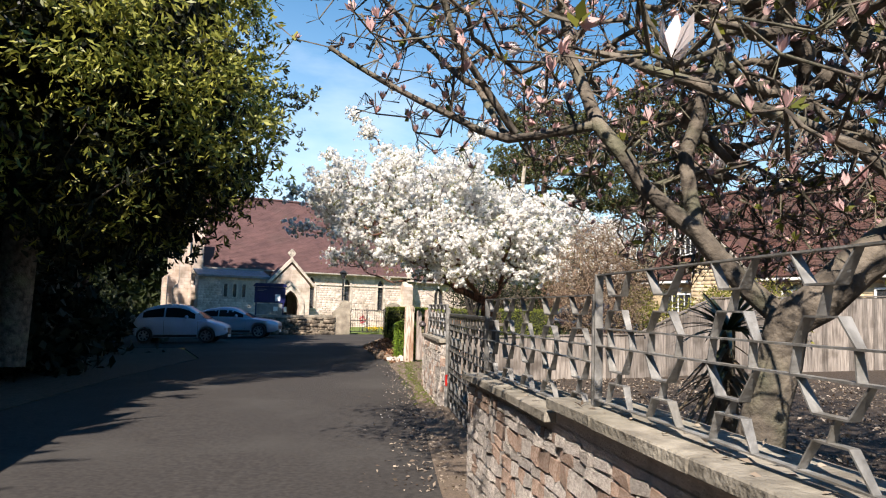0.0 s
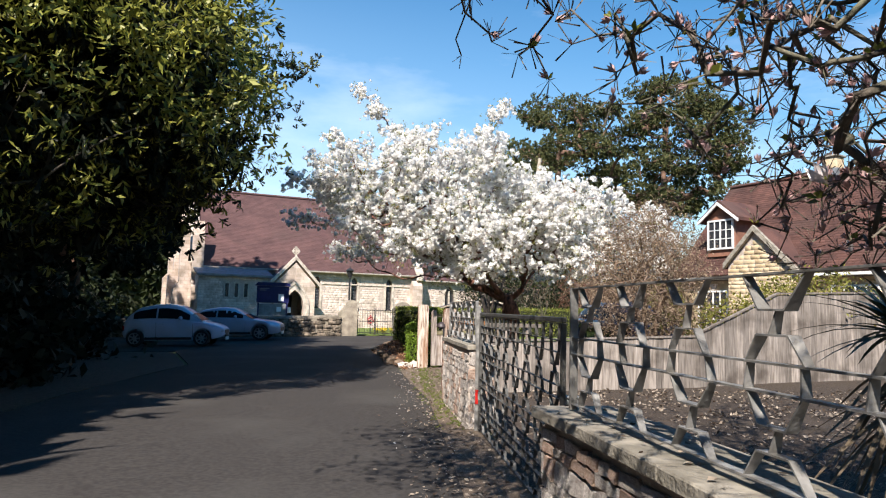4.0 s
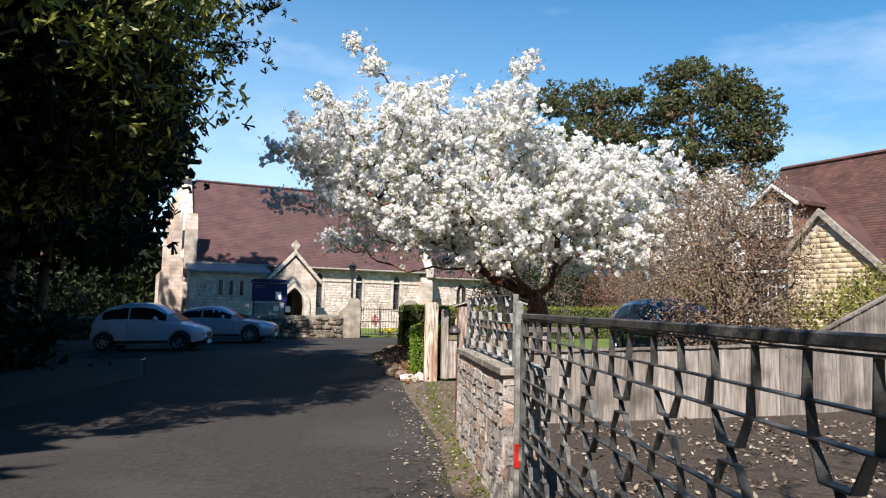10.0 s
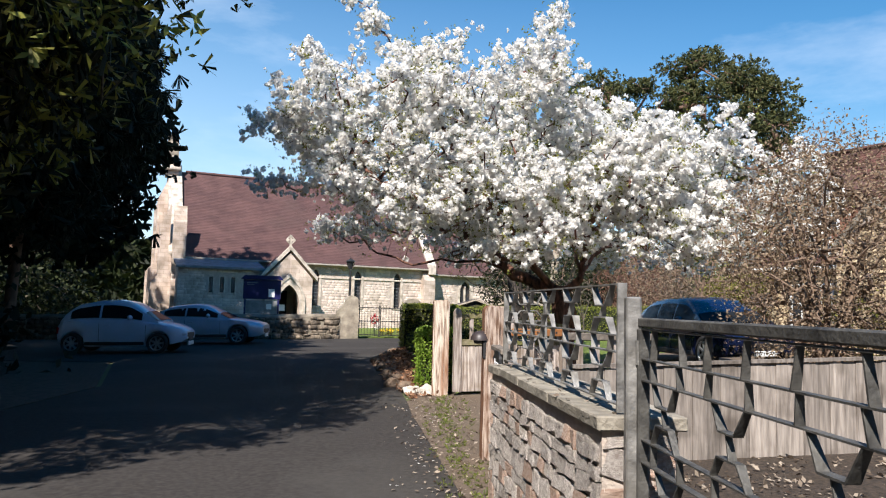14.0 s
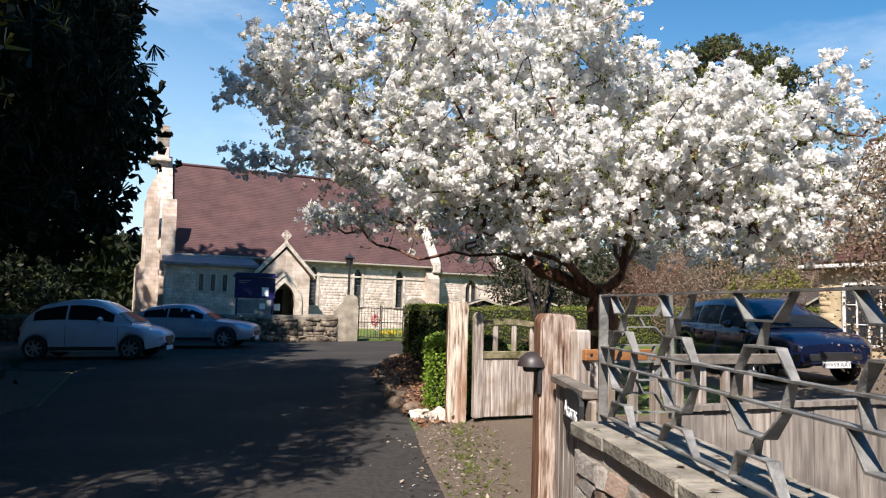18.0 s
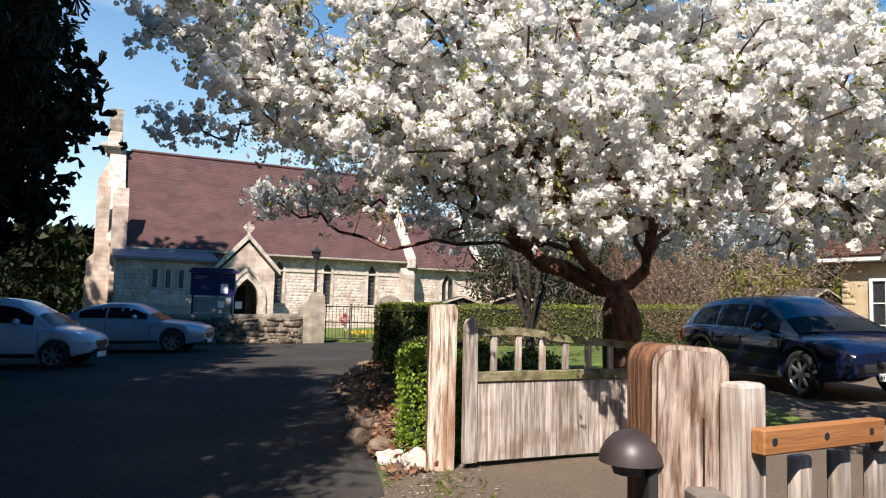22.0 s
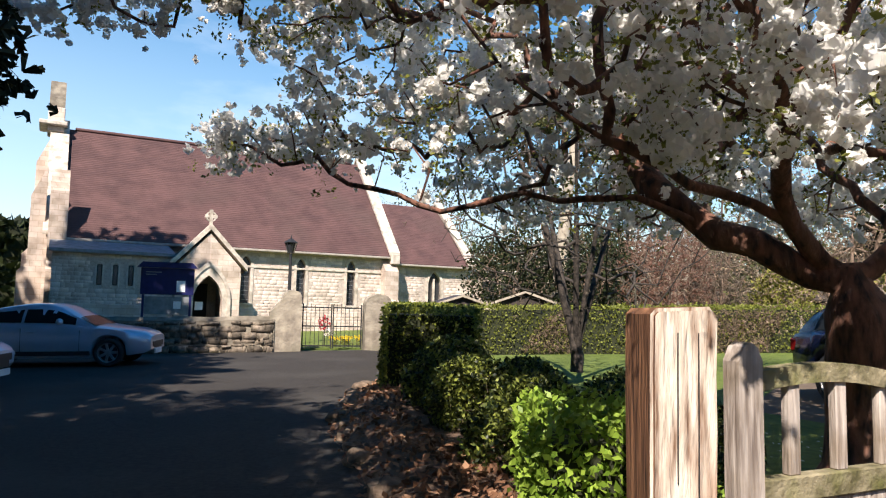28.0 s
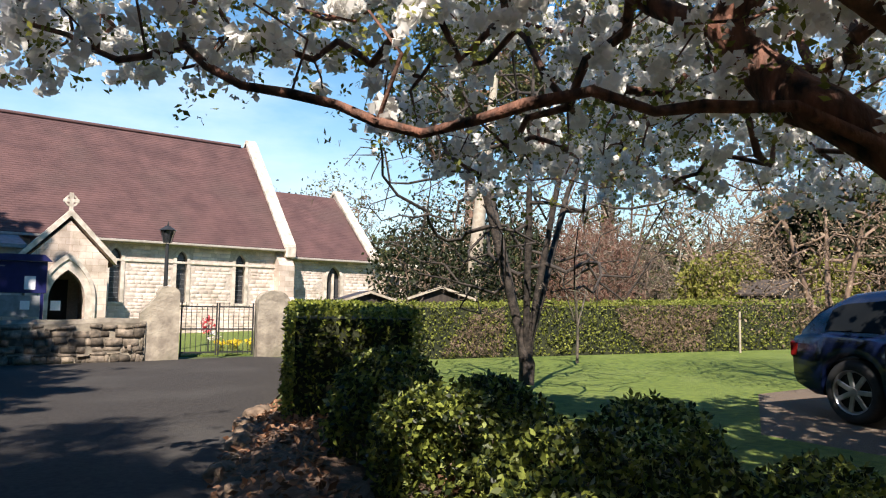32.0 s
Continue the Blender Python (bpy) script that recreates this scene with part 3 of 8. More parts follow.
def rubble_face(rng, parent, L, z0, z1, depth=0.0, mean=(0.23, 0.12), limit=300, slope=0.0, start=0.0):
    """Uneven stones in rough courses on the face y = depth (the outward side is -y... +y by the sign of mean)."""
    z = z0
    made = []
    while z < z1 - 0.05:
        h = min(rng.uniform(0.6, 1.45) * mean[1], z1 - z)
        x = start - rng.uniform(0, 0.1)
        while x < L:
            w = rng.uniform(0.45, 1.5) * mean[0]
            if x + w > start + 0.03:
                made.append((max(start, x), min(L, x + w), z, z + h))
            x += w
        z += h
    meshes = []
    for i in range(14):
        bm = bmesh.new()
        vs = box(bm, -0.5, 0.5, -0.5, 0.5, -0.5, 0.5)
        for v in vs:
            if v.co.y > 0:
                v.co += Vector((rng.uniform(-0.16, 0.16) - v.co.x * 0.08, rng.uniform(-0.3, 0.15), rng.uniform(-0.18, 0.18) - v.co.z * 0.1))
        fs = [f for f in bm.faces if all(v.co.y > 0 for v in f.verts)]
        bmesh.ops.inset_region(bm, faces=fs, thickness=0.10, depth=0.22)
        me = bpy.data.meshes.new("stone")
        bm.to_mesh(me)
        bm.free()
        me.materials.append(M_rubble if i % 4 else M_rubble_warm)
        meshes.append(me)
    for i, (xa, xb, za, zb) in enumerate(made[:limit]):
        m = Matrix.Translation(((xa + xb) / 2, depth, (za + zb) / 2 + slope * (xa + xb) / 2)) @ Matrix.Rotation(rng.normal(0, 0.07), 4, 'Y') @ Matrix.Diagonal((xb - xa - 0.007, 0.028 + rng.uniform(0, 0.016), zb - za - 0.007, 1))
        shared("stone", meshes[rng.integers(len(meshes))], parent, m)


M_rubble_warm = mat("rubble_stone_warm", (0.36, 0.22, 0.16), (0.55, 0.42, 0.34), 0.9, 7, 10, 0.8, 30, spots=((0.24, 0.16, 0.11), 0.7), per_object=0.3)


def stone_wall(name, a, b, top, thick, label, seed, cap_steps=((0, 1, 0.0),)):
    """A rubble wall whose street face runs from a to b (the garden to its right-hand side), top above the ground."""
    m, L = run_frame(a, b)
    z0 = gz(*a) - 0.1
    slope = (gz(*b) - gz(*a)) / L
    w = thing(name, m, label, "wall", kind="structure")
    bm = boxed(0, L, -thick, 0, z0, gz(*a) + top)
    for v in bm.verts:
        v.co.z += slope * v.co.x
    part("core", bm, M_mortar, w)
    return w, L, z0, slope


W1A, W1B, W2A, W2B = (2.10, -1.6), (0.661, 6.03), (0.27, 10.81), (-0.115, 13.2)
rng = np.random.default_rng(11)
wall1, L1, z1, s1 = stone_wall("wall_garden_1", W1A, W1B, 0.86, 0.32, "rubble stone garden wall with grey stone coping", 1)
wall2, L2, _, s2 = stone_wall("wall_garden_2", W2A, W2B, 0.90, 0.30, "short rubble stone wall beside the drive", 2)
for w, L, a, s, th in ((wall1, L1, W1A, s1, 0.32), (wall2, L2, W2A, s2, 0.30)):
    g = gz(*a)
    x = -0.03
    while x < L:
        ln = min(rng.uniform(0.55, 0.95), L + 0.04 - x)
        up = (0.86 if w is wall1 else 0.903) + (0.07 if (w is wall1 and x < 5.27) else 0.0) + rng.uniform(-0.004, 0.004)
        bm = boxed(x, x + ln - 0.008, -th - 0.03, 0.055 if w is wall1 else 0.028, g + up, g + up + 0.055, bevel=0.006)
        for v in bm.verts:
            k = wobble(v.co.x, v.co.y, v.co.z, 6, 2)
            v.co += Vector((0, k.y * 0.012, s * v.co.x + k.z * 0.004))
        part("coping_slab", bm, M_cap, w)
        if w is wall1 and up > 0.9:
            bm = boxed(x, x + ln, -th, 0, g + 0.85, g + up, bevel=0)
            for v in bm.verts:
                v.co.z += s * v.co.x
            part("top_course", bm, M_mortar, w)
        x += ln


# ---- bent-strip iron railings ----
def strap(bm, pts, t=0.0028):
    """A bent ribbon of flat iron through (x, z, width) in the plane y = 0, its breadth across the plane."""
    for (xa, za, wa), (xb, zb, wb) in zip(pts, pts[1:]):
        n = Vector((za - zb, xb - xa)).normalized() * t
        vs = [bm.verts.new(c) for c in ((xa - n.x, -wa / 2, za - n.y), (xa + n.x, -wa / 2, za + n.y), (xa + n.x, wa / 2, za + n.y), (xa - n.x, wa / 2, za - n.y),
                                        (xb - n.x, -wb / 2, zb - n.y), (xb + n.x, -wb / 2, zb + n.y), (xb + n.x, wb / 2, zb + n.y), (xb - n.x, wb / 2, zb - n.y))]
        for q in ((3, 2, 1, 0), (4, 5, 6, 7), (0, 1, 5, 4), (1, 2, 6, 5), (2, 3, 7, 6), (3, 0, 4, 7)):
            bm.faces.new([vs[i] for i in q])


def motif(parent, rg, x, lo, hi, wide, half, iron):
    """A trough hung from the upper rail, a short stem, and a table standing on the lower rail."""
    h = hi - lo
    a, b = half * rg.uniform(0.92, 1.1), half * rg.uniform(0.42, 0.56)
    zt, zs = hi - h * rg.uniform(0.33, 0.42), lo + h * rg.uniform(0.30, 0.38)
    w = wide * rg.uniform(0.95, 1.2)
    bm = bmesh.new()
    strap(bm, [(x - a, hi, w * 0.6), (x - b, zt, w * 1.1), (x + b, zt, w * 1.1), (x + a, hi, w * 0.8)])
    part("strip", bm, iron, parent)
    bm = bmesh.new()
    strap(bm, [(x - 0.012, zt, w * 0.6), (x + 0.014, zs, w * 0.95)])
    part("strip", bm, iron, parent)
    c, d = half * rg.uniform(0.45, 0.6), half * rg.uniform(0.9, 1.1)
    bm = bmesh.new()
    strap(bm, [(x - d, lo, w * 0.75), (x - c, zs, w), (x + c, zs, w), (x + d, lo, w * 0.75)])
    part("strip", bm, iron, parent)


def bent_railing(frame_ob, L, z0, z1, seed, bars=(0.0, 0.43, 0.57, 1.0), pitch=0.43, posts=(0.0, 1.0), wide=0.030, heavy=0.006, half=0.125, iron=M_iron):
    """Flat rails with bent ribbons of iron between them: the wide bays hold troughs and tables, the narrow ones single ties."""
    rg = np.random.default_rng(seed)
    H = z1 - z0
    zs = [z0 + H * b for b in bars]
    for z in zs:
        part("rail", boxed(0, L, -wide / 2, wide / 2, z - heavy / 2, z + heavy / 2), iron, frame_ob)
    for f in posts:
        x = f * L
        part("post", boxed(x - 0.008, x + 0.008, -wide / 2 - 0.004, wide / 2 + 0.004, z0 - 0.03, z1 + 0.004, bevel=0.002), iron, frame_ob)
    n = max(1, round(L / pitch))
    for lo, hi in zip(zs, zs[1:]):
        for i in range(n):
            x = L * (i + 0.5) / n + rg.uniform(-0.02, 0.02)
            if hi - lo > 0.15:
                motif(frame_ob, rg, x, lo, hi, wide, min(half, 0.42 * L / n), iron)
            else:
                for o in (-0.26, 0.24):
                    k = rg.uniform(-0.03, 0.03)
                    bm = bmesh.new()
                    xo = x + o * L / n
                    strap(bm, [(xo, hi, wide * 0.75), (xo + k, lo, wide)])
                    part("strip", bm, iron, frame_ob)


def railing_on_wall(a, b, lift, height, seed, label, posts):
    m, L = run_frame(a, b)
    g0, g1 = gz(*a), gz(*b)
    tilt = math.atan2(g1 - g0, L)
    m = m @ Matrix.Translation((0, 0, g0 + lift)) @ Matrix.Rotation(-tilt, 4, 'Y')
    r = thing("iron_railing", m, label, "railing")
    bent_railing(r, L, 0.03, height, seed, posts=posts)
    return r


def along(a, b, f, inset):
    """The place at the fraction f of a wall's face, set in from it."""
    d = Vector((b[0] - a[0], b[1] - a[1]))
    n = Vector((d.y, -d.x)).normalized() * inset
    return (a[0] + d.x * f + n.x, a[1] + d.y * f + n.y)


railing_on_wall(along(W1A, W1B, 0.682, 0.085), along(W1A, W1B, 0.978, 0.085), 0.915, 0.57, 3, "galvanised railing of bent iron strips on a stone wall", (0.0, 1.0))
railing_on_wall(along(W1A, W1B, 0.0, 0.085), along(W1A, W1B, 0.678, 0.085), 0.985, 0.59, 5, "galvanised railing of bent iron strips on a higher wall", (0.0, 0.55, 1.0))
railing_on_wall(along(W2A, W2B, 0.012, 0.085), along(W2A, W2B, 0.985, 0.085), 0.962, 0.50, 4, "galvanised railing of bent iron strips on a short wall", (0.0, 1.0))
railing_on_wall(along(W2A, W2B, 0.985, 0.10), along(W2A, W2B, 0.99, 0.38), 0.965, 0.50, 6, "short return of the bent strip railing at the wall's end", (1.0,))

# garden gate of the same bent strips between the two walls
m, L = run_frame((0.40, 10.72), (0.875, 7.05))
gate = thing("iron_gate", m @ Matrix.Translation((0, 0, gz(0.4, 10.72) + 0.03)) @ Matrix.Rotation(math.atan2(gz(0.4, 10.72) - gz(0.875, 7.05), L), 4, 'Y'),
             "wide iron field gate filled with bent strips", "gate")
bent_railing(gate, L, 0.0, 1.26, 8, bars=(0.0, 0.143, 0.206, 0.381, 0.444, 0.619, 0.683, 0.852, 0.914, 1.0), pitch=0.47, posts=(), half=0.10, wide=0.026, heavy=0.005, iron=M_gateiron)
part("top_rail", boxed(-0.02, L, -0.018, 0.018, 1.268, 1.302, bevel=0.005), M_gateiron, gate)
part("end_stile", boxed(L - 0.024, L, -0.018, 0.018, -0.02, 1.266, bevel=0.004), M_gateiron, gate)
part("hinge_stile", boxed(-0.018, 0.018, -0.022, 0.022, -0.02, 1.263, bevel=0.006), M_gateiron, gate)
hp = thing("gate_post", pose(0.37, 10.74, gz(0.37, 10.7)), "grey iron hanging post with a red reflector", "post")
part("shaft", boxed(-0.028, 0.028, -0.028, 0.028, -0.1, 1.41, bevel=0.006), M_iron, hp)
for z in (0.35, 1.16):
    bm = bmesh.new()
    cyl(bm, 0.014, 0.014, z, z + 0.09, 10, Matrix.Translation((0.018, -0.034, 0)))
    part("hinge_pin", bm, M_iron, hp)
M_red = mat("red_reflector", (0.45, 0.015, 0.012), (0.5, 0.02, 0.015), 0.3, 5)
part("reflector", boxed(-0.024, 0.024, -0.036, -0.0285, 0.30, 0.46, bevel=0.003), M_red, hp, "red plastic reflector")
M_concrete = mat("pale_concrete", (0.30, 0.27, 0.235), (0.46, 0.42, 0.37), 0.9, 10, 9, 0.6, 50, spots=((0.24, 0.21, 0.17), 0.6))
gs = thing("gate_stop", pose(0.94, 7.16, gz(0.94, 7.16)), "short pale galvanised gate stop post with flat cap", "post")
part("shaft", boxed(-0.045, 0.045, -0.045, 0.045, -0.1, 0.81, bevel=0.008), M_alloyed, gs)
part("cap", boxed(-0.052, 0.052, -0.052, 0.052, 0.811, 0.826, bevel=0.004), M_alloyed, gs)
part("latch_arm", boxed(0.03, 0.16, -0.012, 0.012, 0.60, 0.64, bevel=0.004), M_iron, gs)
tagged(part("gateway_slab", sheet([(0.98, 5.95), (1.75, 5.85), (2.1, 7.2), (2.3, 9.2), (1.5, 9.3), (1.12, 7.4)], -0.06, 0.03), M_concrete), "pale concrete path slab inside the garden gate", "path", kind="structure")

# ---- big post, sign panel, low fence, board fence ----
def timber_post(name, x, y, w, d, h, turn, label, round_top=True):
    p = thing(name, pose(x, y, gz(x, y), 0, 0, turn), label, "post")
    pts = [(-w / 2, -0.15)]
    if round_top:
        pts += [(-w / 2 + 0.05 - 0.05 * math.cos(a), h - 0.06 + 0.06 * math.sin(a)) for a in [math.pi / 2 * i / 6 for i in range(7)]]
        pts += [(w / 2 - 0.06 + 0.06 * math.sin(a), h - 0.06 + 0.055 * math.cos(a)) for a in [math.pi / 2 * i / 6 for i in range(7)]]
    else:
        pts += [(-w / 2, h - 0.02), (-w / 2 + 0.02, h), (w / 2 - 0.03, h + 0.01), (w / 2, h - 0.03)]
    pts.append((w / 2, -0.15))
    bm = extrude_outline(pts[::-1], -d / 2, d / 2)
    bmesh.ops.subdivide_edges(bm, edges=[e for e in bm.edges if e.calc_length() > 0.5], cuts=7, use_grid_fill=True)
    bmesh.ops.bevel(bm, geom=[e for e in bm.edges if e.calc_face_angle(0) > 1.0], offset=0.012, segments=2, affect='EDGES')
    for v in bm.verts:
        k = wobble(v.co.x + x, v.co.y, v.co.z, 3, 5)
        v.co += Vector((k.x * 0.008, k.y * 0.008, 0))
    bm.normal_update()
    # front and right faces pale; the rest red-brown, darkened for the left side's shade
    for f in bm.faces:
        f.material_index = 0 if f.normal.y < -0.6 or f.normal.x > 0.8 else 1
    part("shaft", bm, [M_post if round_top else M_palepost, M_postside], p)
    return p


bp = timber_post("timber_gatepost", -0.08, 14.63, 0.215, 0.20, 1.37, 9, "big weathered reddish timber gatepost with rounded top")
part("crack", boxed(0.028, 0.031, -0.1055, -0.096, 0.5, 1.18), M_dark, bp, "dark drying crack")
ln = thing("bulkhead_lamp", pose(-0.215, 14.57, gz(-0.3, 14.6) + 1.06, 0, 0, 0), "small dark half-round lamp on the gatepost", "wall lamp")
bm = bmesh.new()
bmesh.ops.create_uvsphere(bm, u_segments=18, v_segments=10, radius=0.088)
bmesh.ops.delete(bm, geom=[v for v in bm.verts if v.co.z < -0.001], context='VERTS')
part("hood", bm, M_hood, ln, smooth=True)
part("back_plate", boxed(0.03, 0.055, -0.06, 0.06, -0.16, 0.02, bevel=0.004), M_dark, ln)
bm = bmesh.new()
cyl(bm, 0.05, 0.06, -0.03, 0.0, 14)
part("lens", bm, M_glass, ln)

# low panel with the house name, between the post and the wall's end
m, L = run_frame((-0.075, 14.44), (-0.005, 13.53))
pn = thing("name_panel", m @ Matrix.Translation((0, 0, gz(0, 14))), "low weathered board panel with a dark capping rail", "fence panel")
for i in range(7):
    x0 = i * L / 7
    part("board", boxed(x0 + 0.004, x0 + L / 7 - 0.004, -0.012, 0.012, -0.05, 0.98, bevel=0.003), M_gatewood, pn)
part("capping", boxed(-0.01, L - 0.06, -0.04, 0.04, 0.985, 1.03, bevel=0.008), M_dkrail, pn)
sg = thing("house_sign", m @ Matrix.Translation((0.645, -0.03, gz(0, 14) + 0.905)) , "oval dark slate house name sign reading Acorns", "sign")
pts = [(0.20 * math.copysign(abs(math.cos(a)) ** 0.5, math.cos(a)), 0.105 * math.copysign(abs(math.sin(a)) ** 0.5, math.sin(a))) for a in [2 * math.pi * i / 28 for i in range(28)]]
part("plate", extrude_outline(pts, -0.022, 0.0), M_sign, sg)


def lettering(text, size, m, material, parent, name="lettering", depth=0.002):
    cu = bpy.data.curves.new(name, 'FONT')
    cu.body, cu.size, cu.align_x, cu.align_y, cu.extrude = text, size, 'CENTER', 'CENTER', depth
    tmp = bpy.data.objects.new(name, cu)
    scene.collection.objects.link(tmp)
    me = bpy.data.meshes.new_from_object(tmp.evaluated_get(bpy.context.evaluated_depsgraph_get()))
    bpy.data.objects.remove(tmp)
    me.materials.clear()
    me.materials.append(material)
    ob = new(name, me)
    ob.parent = parent
    ob.matrix_basis = m
    return ob


lettering("Acorns", 0.105, Matrix.Translation((0, -0.025, 0)) @ pose(0, 0, 0, 90, 0, 0), M_paper, sg)


def board_fence(name, a, b, ha, hb, material, label, board=0.14, cap=True, seed=0):
    """A close-boarded fence from a to b with its height changing from ha to hb."""
    rg = np.random.default_rng(seed)
    m, L = run_frame(a, b)
    f = thing(name, m, label, "fence")
    n = int(L / board)
    for i in range(n):
        x0, x1 = i * L / n, (i + 1) * L / n
        xm = (x0 + x1) / 2
        wx, wy = a[0] + (b[0] - a[0]) * xm / L, a[1] + (b[1] - a[1]) * xm / L
        h = ha + (hb - ha) * xm / L
        bm = boxed(x0 + 0.002, x1 - 0.002, -0.009 + 0.006 * (i % 2), 0.009 + 0.006 * (i % 2), gz(wx, wy) - 0.08, gz(wx, wy) + h + rg.uniform(-0.012, 0.006))
        part("board", bm, material, f)
    for fr in (0.18, 0.8):
        bm = boxed(0, L, 0.016, 0.06, -0.03, 0.03)
        for v in bm.verts:
            fx = v.co.x / L
            v.co.z += (ha + (hb - ha) * fx) * fr + gz(a[0] + (b[0] - a[0]) * fx, a[1] + (b[1] - a[1]) * fx)
        part("rail", bm, M_dkrail, f)
    if cap:
        bm = boxed(-0.02, L + 0.02, -0.03, 0.045, 0.0, 0.03)
        for v in bm.verts:
            fx = v.co.x / L
            v.co.z += ha + (hb - ha) * fx + gz(a[0] + (b[0] - a[0]) * fx, a[1] + (b[1] - a[1]) * fx) + 0.004
        part("capping", bm, M_wood, f)
    return f


board_fence("board_fence", (0.62, 14.45), (4.3, 15.35), 0.82, 0.86, M_wood, "low weathered grey close-boarded fence with a capping rail", seed=1)
board_fence("board_fence", (4.3, 15.4), (6.0, 16.2), 0.92, 1.62, M_wood, "weathered close-boarded fence rising to full height", seed=2)
board_fence("board_fence", (6.0, 16.2), (14.0, 18.6), 1.62, 1.72, M_wood, "tall weathered close-boarded garden fence", seed=3)
# these boards are coloured dark to carry the shade on the fence
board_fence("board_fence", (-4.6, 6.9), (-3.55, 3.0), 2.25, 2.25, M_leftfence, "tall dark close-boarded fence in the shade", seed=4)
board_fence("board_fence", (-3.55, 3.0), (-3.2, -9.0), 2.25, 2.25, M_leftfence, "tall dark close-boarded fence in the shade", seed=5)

# short picket rail by the big post
pf = thing("picket_rail", run_frame((-0.04, 14.44), (1.40, 15.32))[0] @ Matrix.Translation((0, 0, gz(0.5, 15))), "short low picket run with an orange new top rail", "fence")
part("stump", boxed(0.075, 0.175, -0.025, 0.05, -0.1, 1.26, bevel=0.012, seg=2), M_gatewood, pf, "pale weathered stump post")
part("top_rail", boxed(0.10, 0.64, -0.07, -0.03, 1.085, 1.15, bevel=0.004), M_orange, pf, "new orange-brown timber rail")
part("far_rail", boxed(0.64, 1.8, -0.06, -0.02, 1.05, 1.12, bevel=0.006), M_dkrail, pf)
for x in (0.30, 0.48, 0.66, 0.86, 1.06, 1.28, 1.5):
    part("picket", boxed(x, x + 0.062, -0.028, 0.012, 0.05, 1.06, bevel=0.006), M_gatewood, pf)
for x in (0.14, 0.36, 0.57):
    bm = bmesh.new()
    cyl(bm, 0.011, 0.011, -0.007, 0.0, 10, Matrix.Translation((x, -0.071, 1.118)) @ Matrix.Rotation(math.pi / 2, 4, "X"))
    part("bolt", bm, M_dark, pf)
part("plinth", boxed(0.3, 1.8, -0.1, 0.0, 0.0, 0.09, bevel=0.006), M_dkrail, pf)

# ---- left gatepost and timber gate ----
M_moss = mat("mossy_rail_timber", (0.085, 0.075, 0.03), (0.30, 0.255, 0.165), 0.9, 9, 10, 0.6, 40, spots=((0.13, 0.135, 0.035), 0.8), spot_scale=5)
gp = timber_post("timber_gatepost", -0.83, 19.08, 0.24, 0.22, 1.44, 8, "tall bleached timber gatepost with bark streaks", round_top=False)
for sx, l_ in ((0.045, 1.2), (-0.03, 0.5)):
    part("crack", boxed(sx, sx + 0.0022, -0.115, -0.108, 1.36 - l_, 1.36), M_dark, gp, "dark drying crack")
m, L = run_frame((-0.62, 19.05), (1.20, 19.86))
tg = thing("timber_gate", m @ Matrix.Translation((0, 0, gz(-0.6, 19) + 0.06)) @ Matrix.Rotation(-0.01, 4, 'Y'), "weathered oak garden gate standing open", "gate")
part("hinge_stile", extrude_outline([(0, 0), (0.115, 0), (0.115, 1.2), (0.09, 1.25), (0.057, 1.265), (0.025, 1.25), (0, 1.2)], -0.035, 0.035), M_gatewood, tg)
part("end_stile", extrude_outline([(L - 0.09, 0), (L, 0), (L, 1.0), (L - 0.02, 1.05), (L - 0.045, 1.06), (L - 0.07, 1.05), (L - 0.09, 1.0)], -0.035, 0.035), M_gatewood, tg)
part("middle_rail", boxed(0.118, L - 0.093, -0.03, 0.03, 0.70, 0.79, bevel=0.006), M_moss, tg, "grey rail green with lichen")
part("bottom_rail", boxed(0.118, L - 0.093, 0.012, 0.03, 0.03, 0.12, bevel=0.004), M_gatewood, tg)
n = 15
for i in range(n):
    x0, x1 = 0.118 + (L - 0.211) * i / n, 0.118 + (L - 0.211) * (i + 1) / n
    part("board", boxed(x0 + 0.002, x1 - 0.002, -0.012, 0.010, 0.0, 0.698, bevel=0.006), M_gatewood, tg)
bm = bmesh.new()
K = 18
prof = [(0.117 + (L - 0.208) * i / K, 1.13 + 0.035 * math.sin(math.pi * min(1, i / K * 2.2)) - 0.13 * (i / K) ** 1.5) for i in range(K + 1)]
part("top_rail", extrude_outline([(x, z - 0.035) for x, z in prof] + [(x, z + 0.035) for x, z in prof[::-1]], -0.03, 0.03, bm), M_moss, tg, "curved rail green with lichen")
for i in range(7):
    x = 0.29 + (L - 0.48) * i / 6
    f = (x - 0.117) / (L - 0.208)
    zt = 1.13 + 0.035 * math.sin(math.pi * min(1, f * 2.2)) - 0.13 * f ** 1.5 - 0.03
    part("baluster", boxed(x - 0.03, x + 0.03, -0.018, 0.018, 0.79, zt, bevel=0.004), M_gatewood, tg)


# ---- church ----
CH = pose(-16.12, 45.18, 0, 0, 0, 27.33)
church = thing("church", CH, "small limestone church with brown tiled roof, porch and bellcote", "church")
LN, WN, ZE, ZR = 14.05, 9.28, 4.0, 9.0


def arch_outline(w, z0, z1, k=7):
    """Pointed-arch outline of width w from z0 to its point at z1."""
    r = w * 1.05
    spring = z1 - math.sqrt(max(r * r - (r - w / 2) ** 2, 0.01))
    pts = [(-w / 2, z0), (w / 2, z0)]
    amax = math.acos((r - w / 2) / r)
    pts += [(w / 2 - r + r * math.cos(amax * i / k), spring + r * math.sin(amax * i / k)) for i in range(k + 1)]
    pts += [(-(w / 2 - r + r * math.cos(amax * i / k)), spring + r * math.sin(amax * i / k)) for i in range(k - 1, -1, -1)]
    return pts


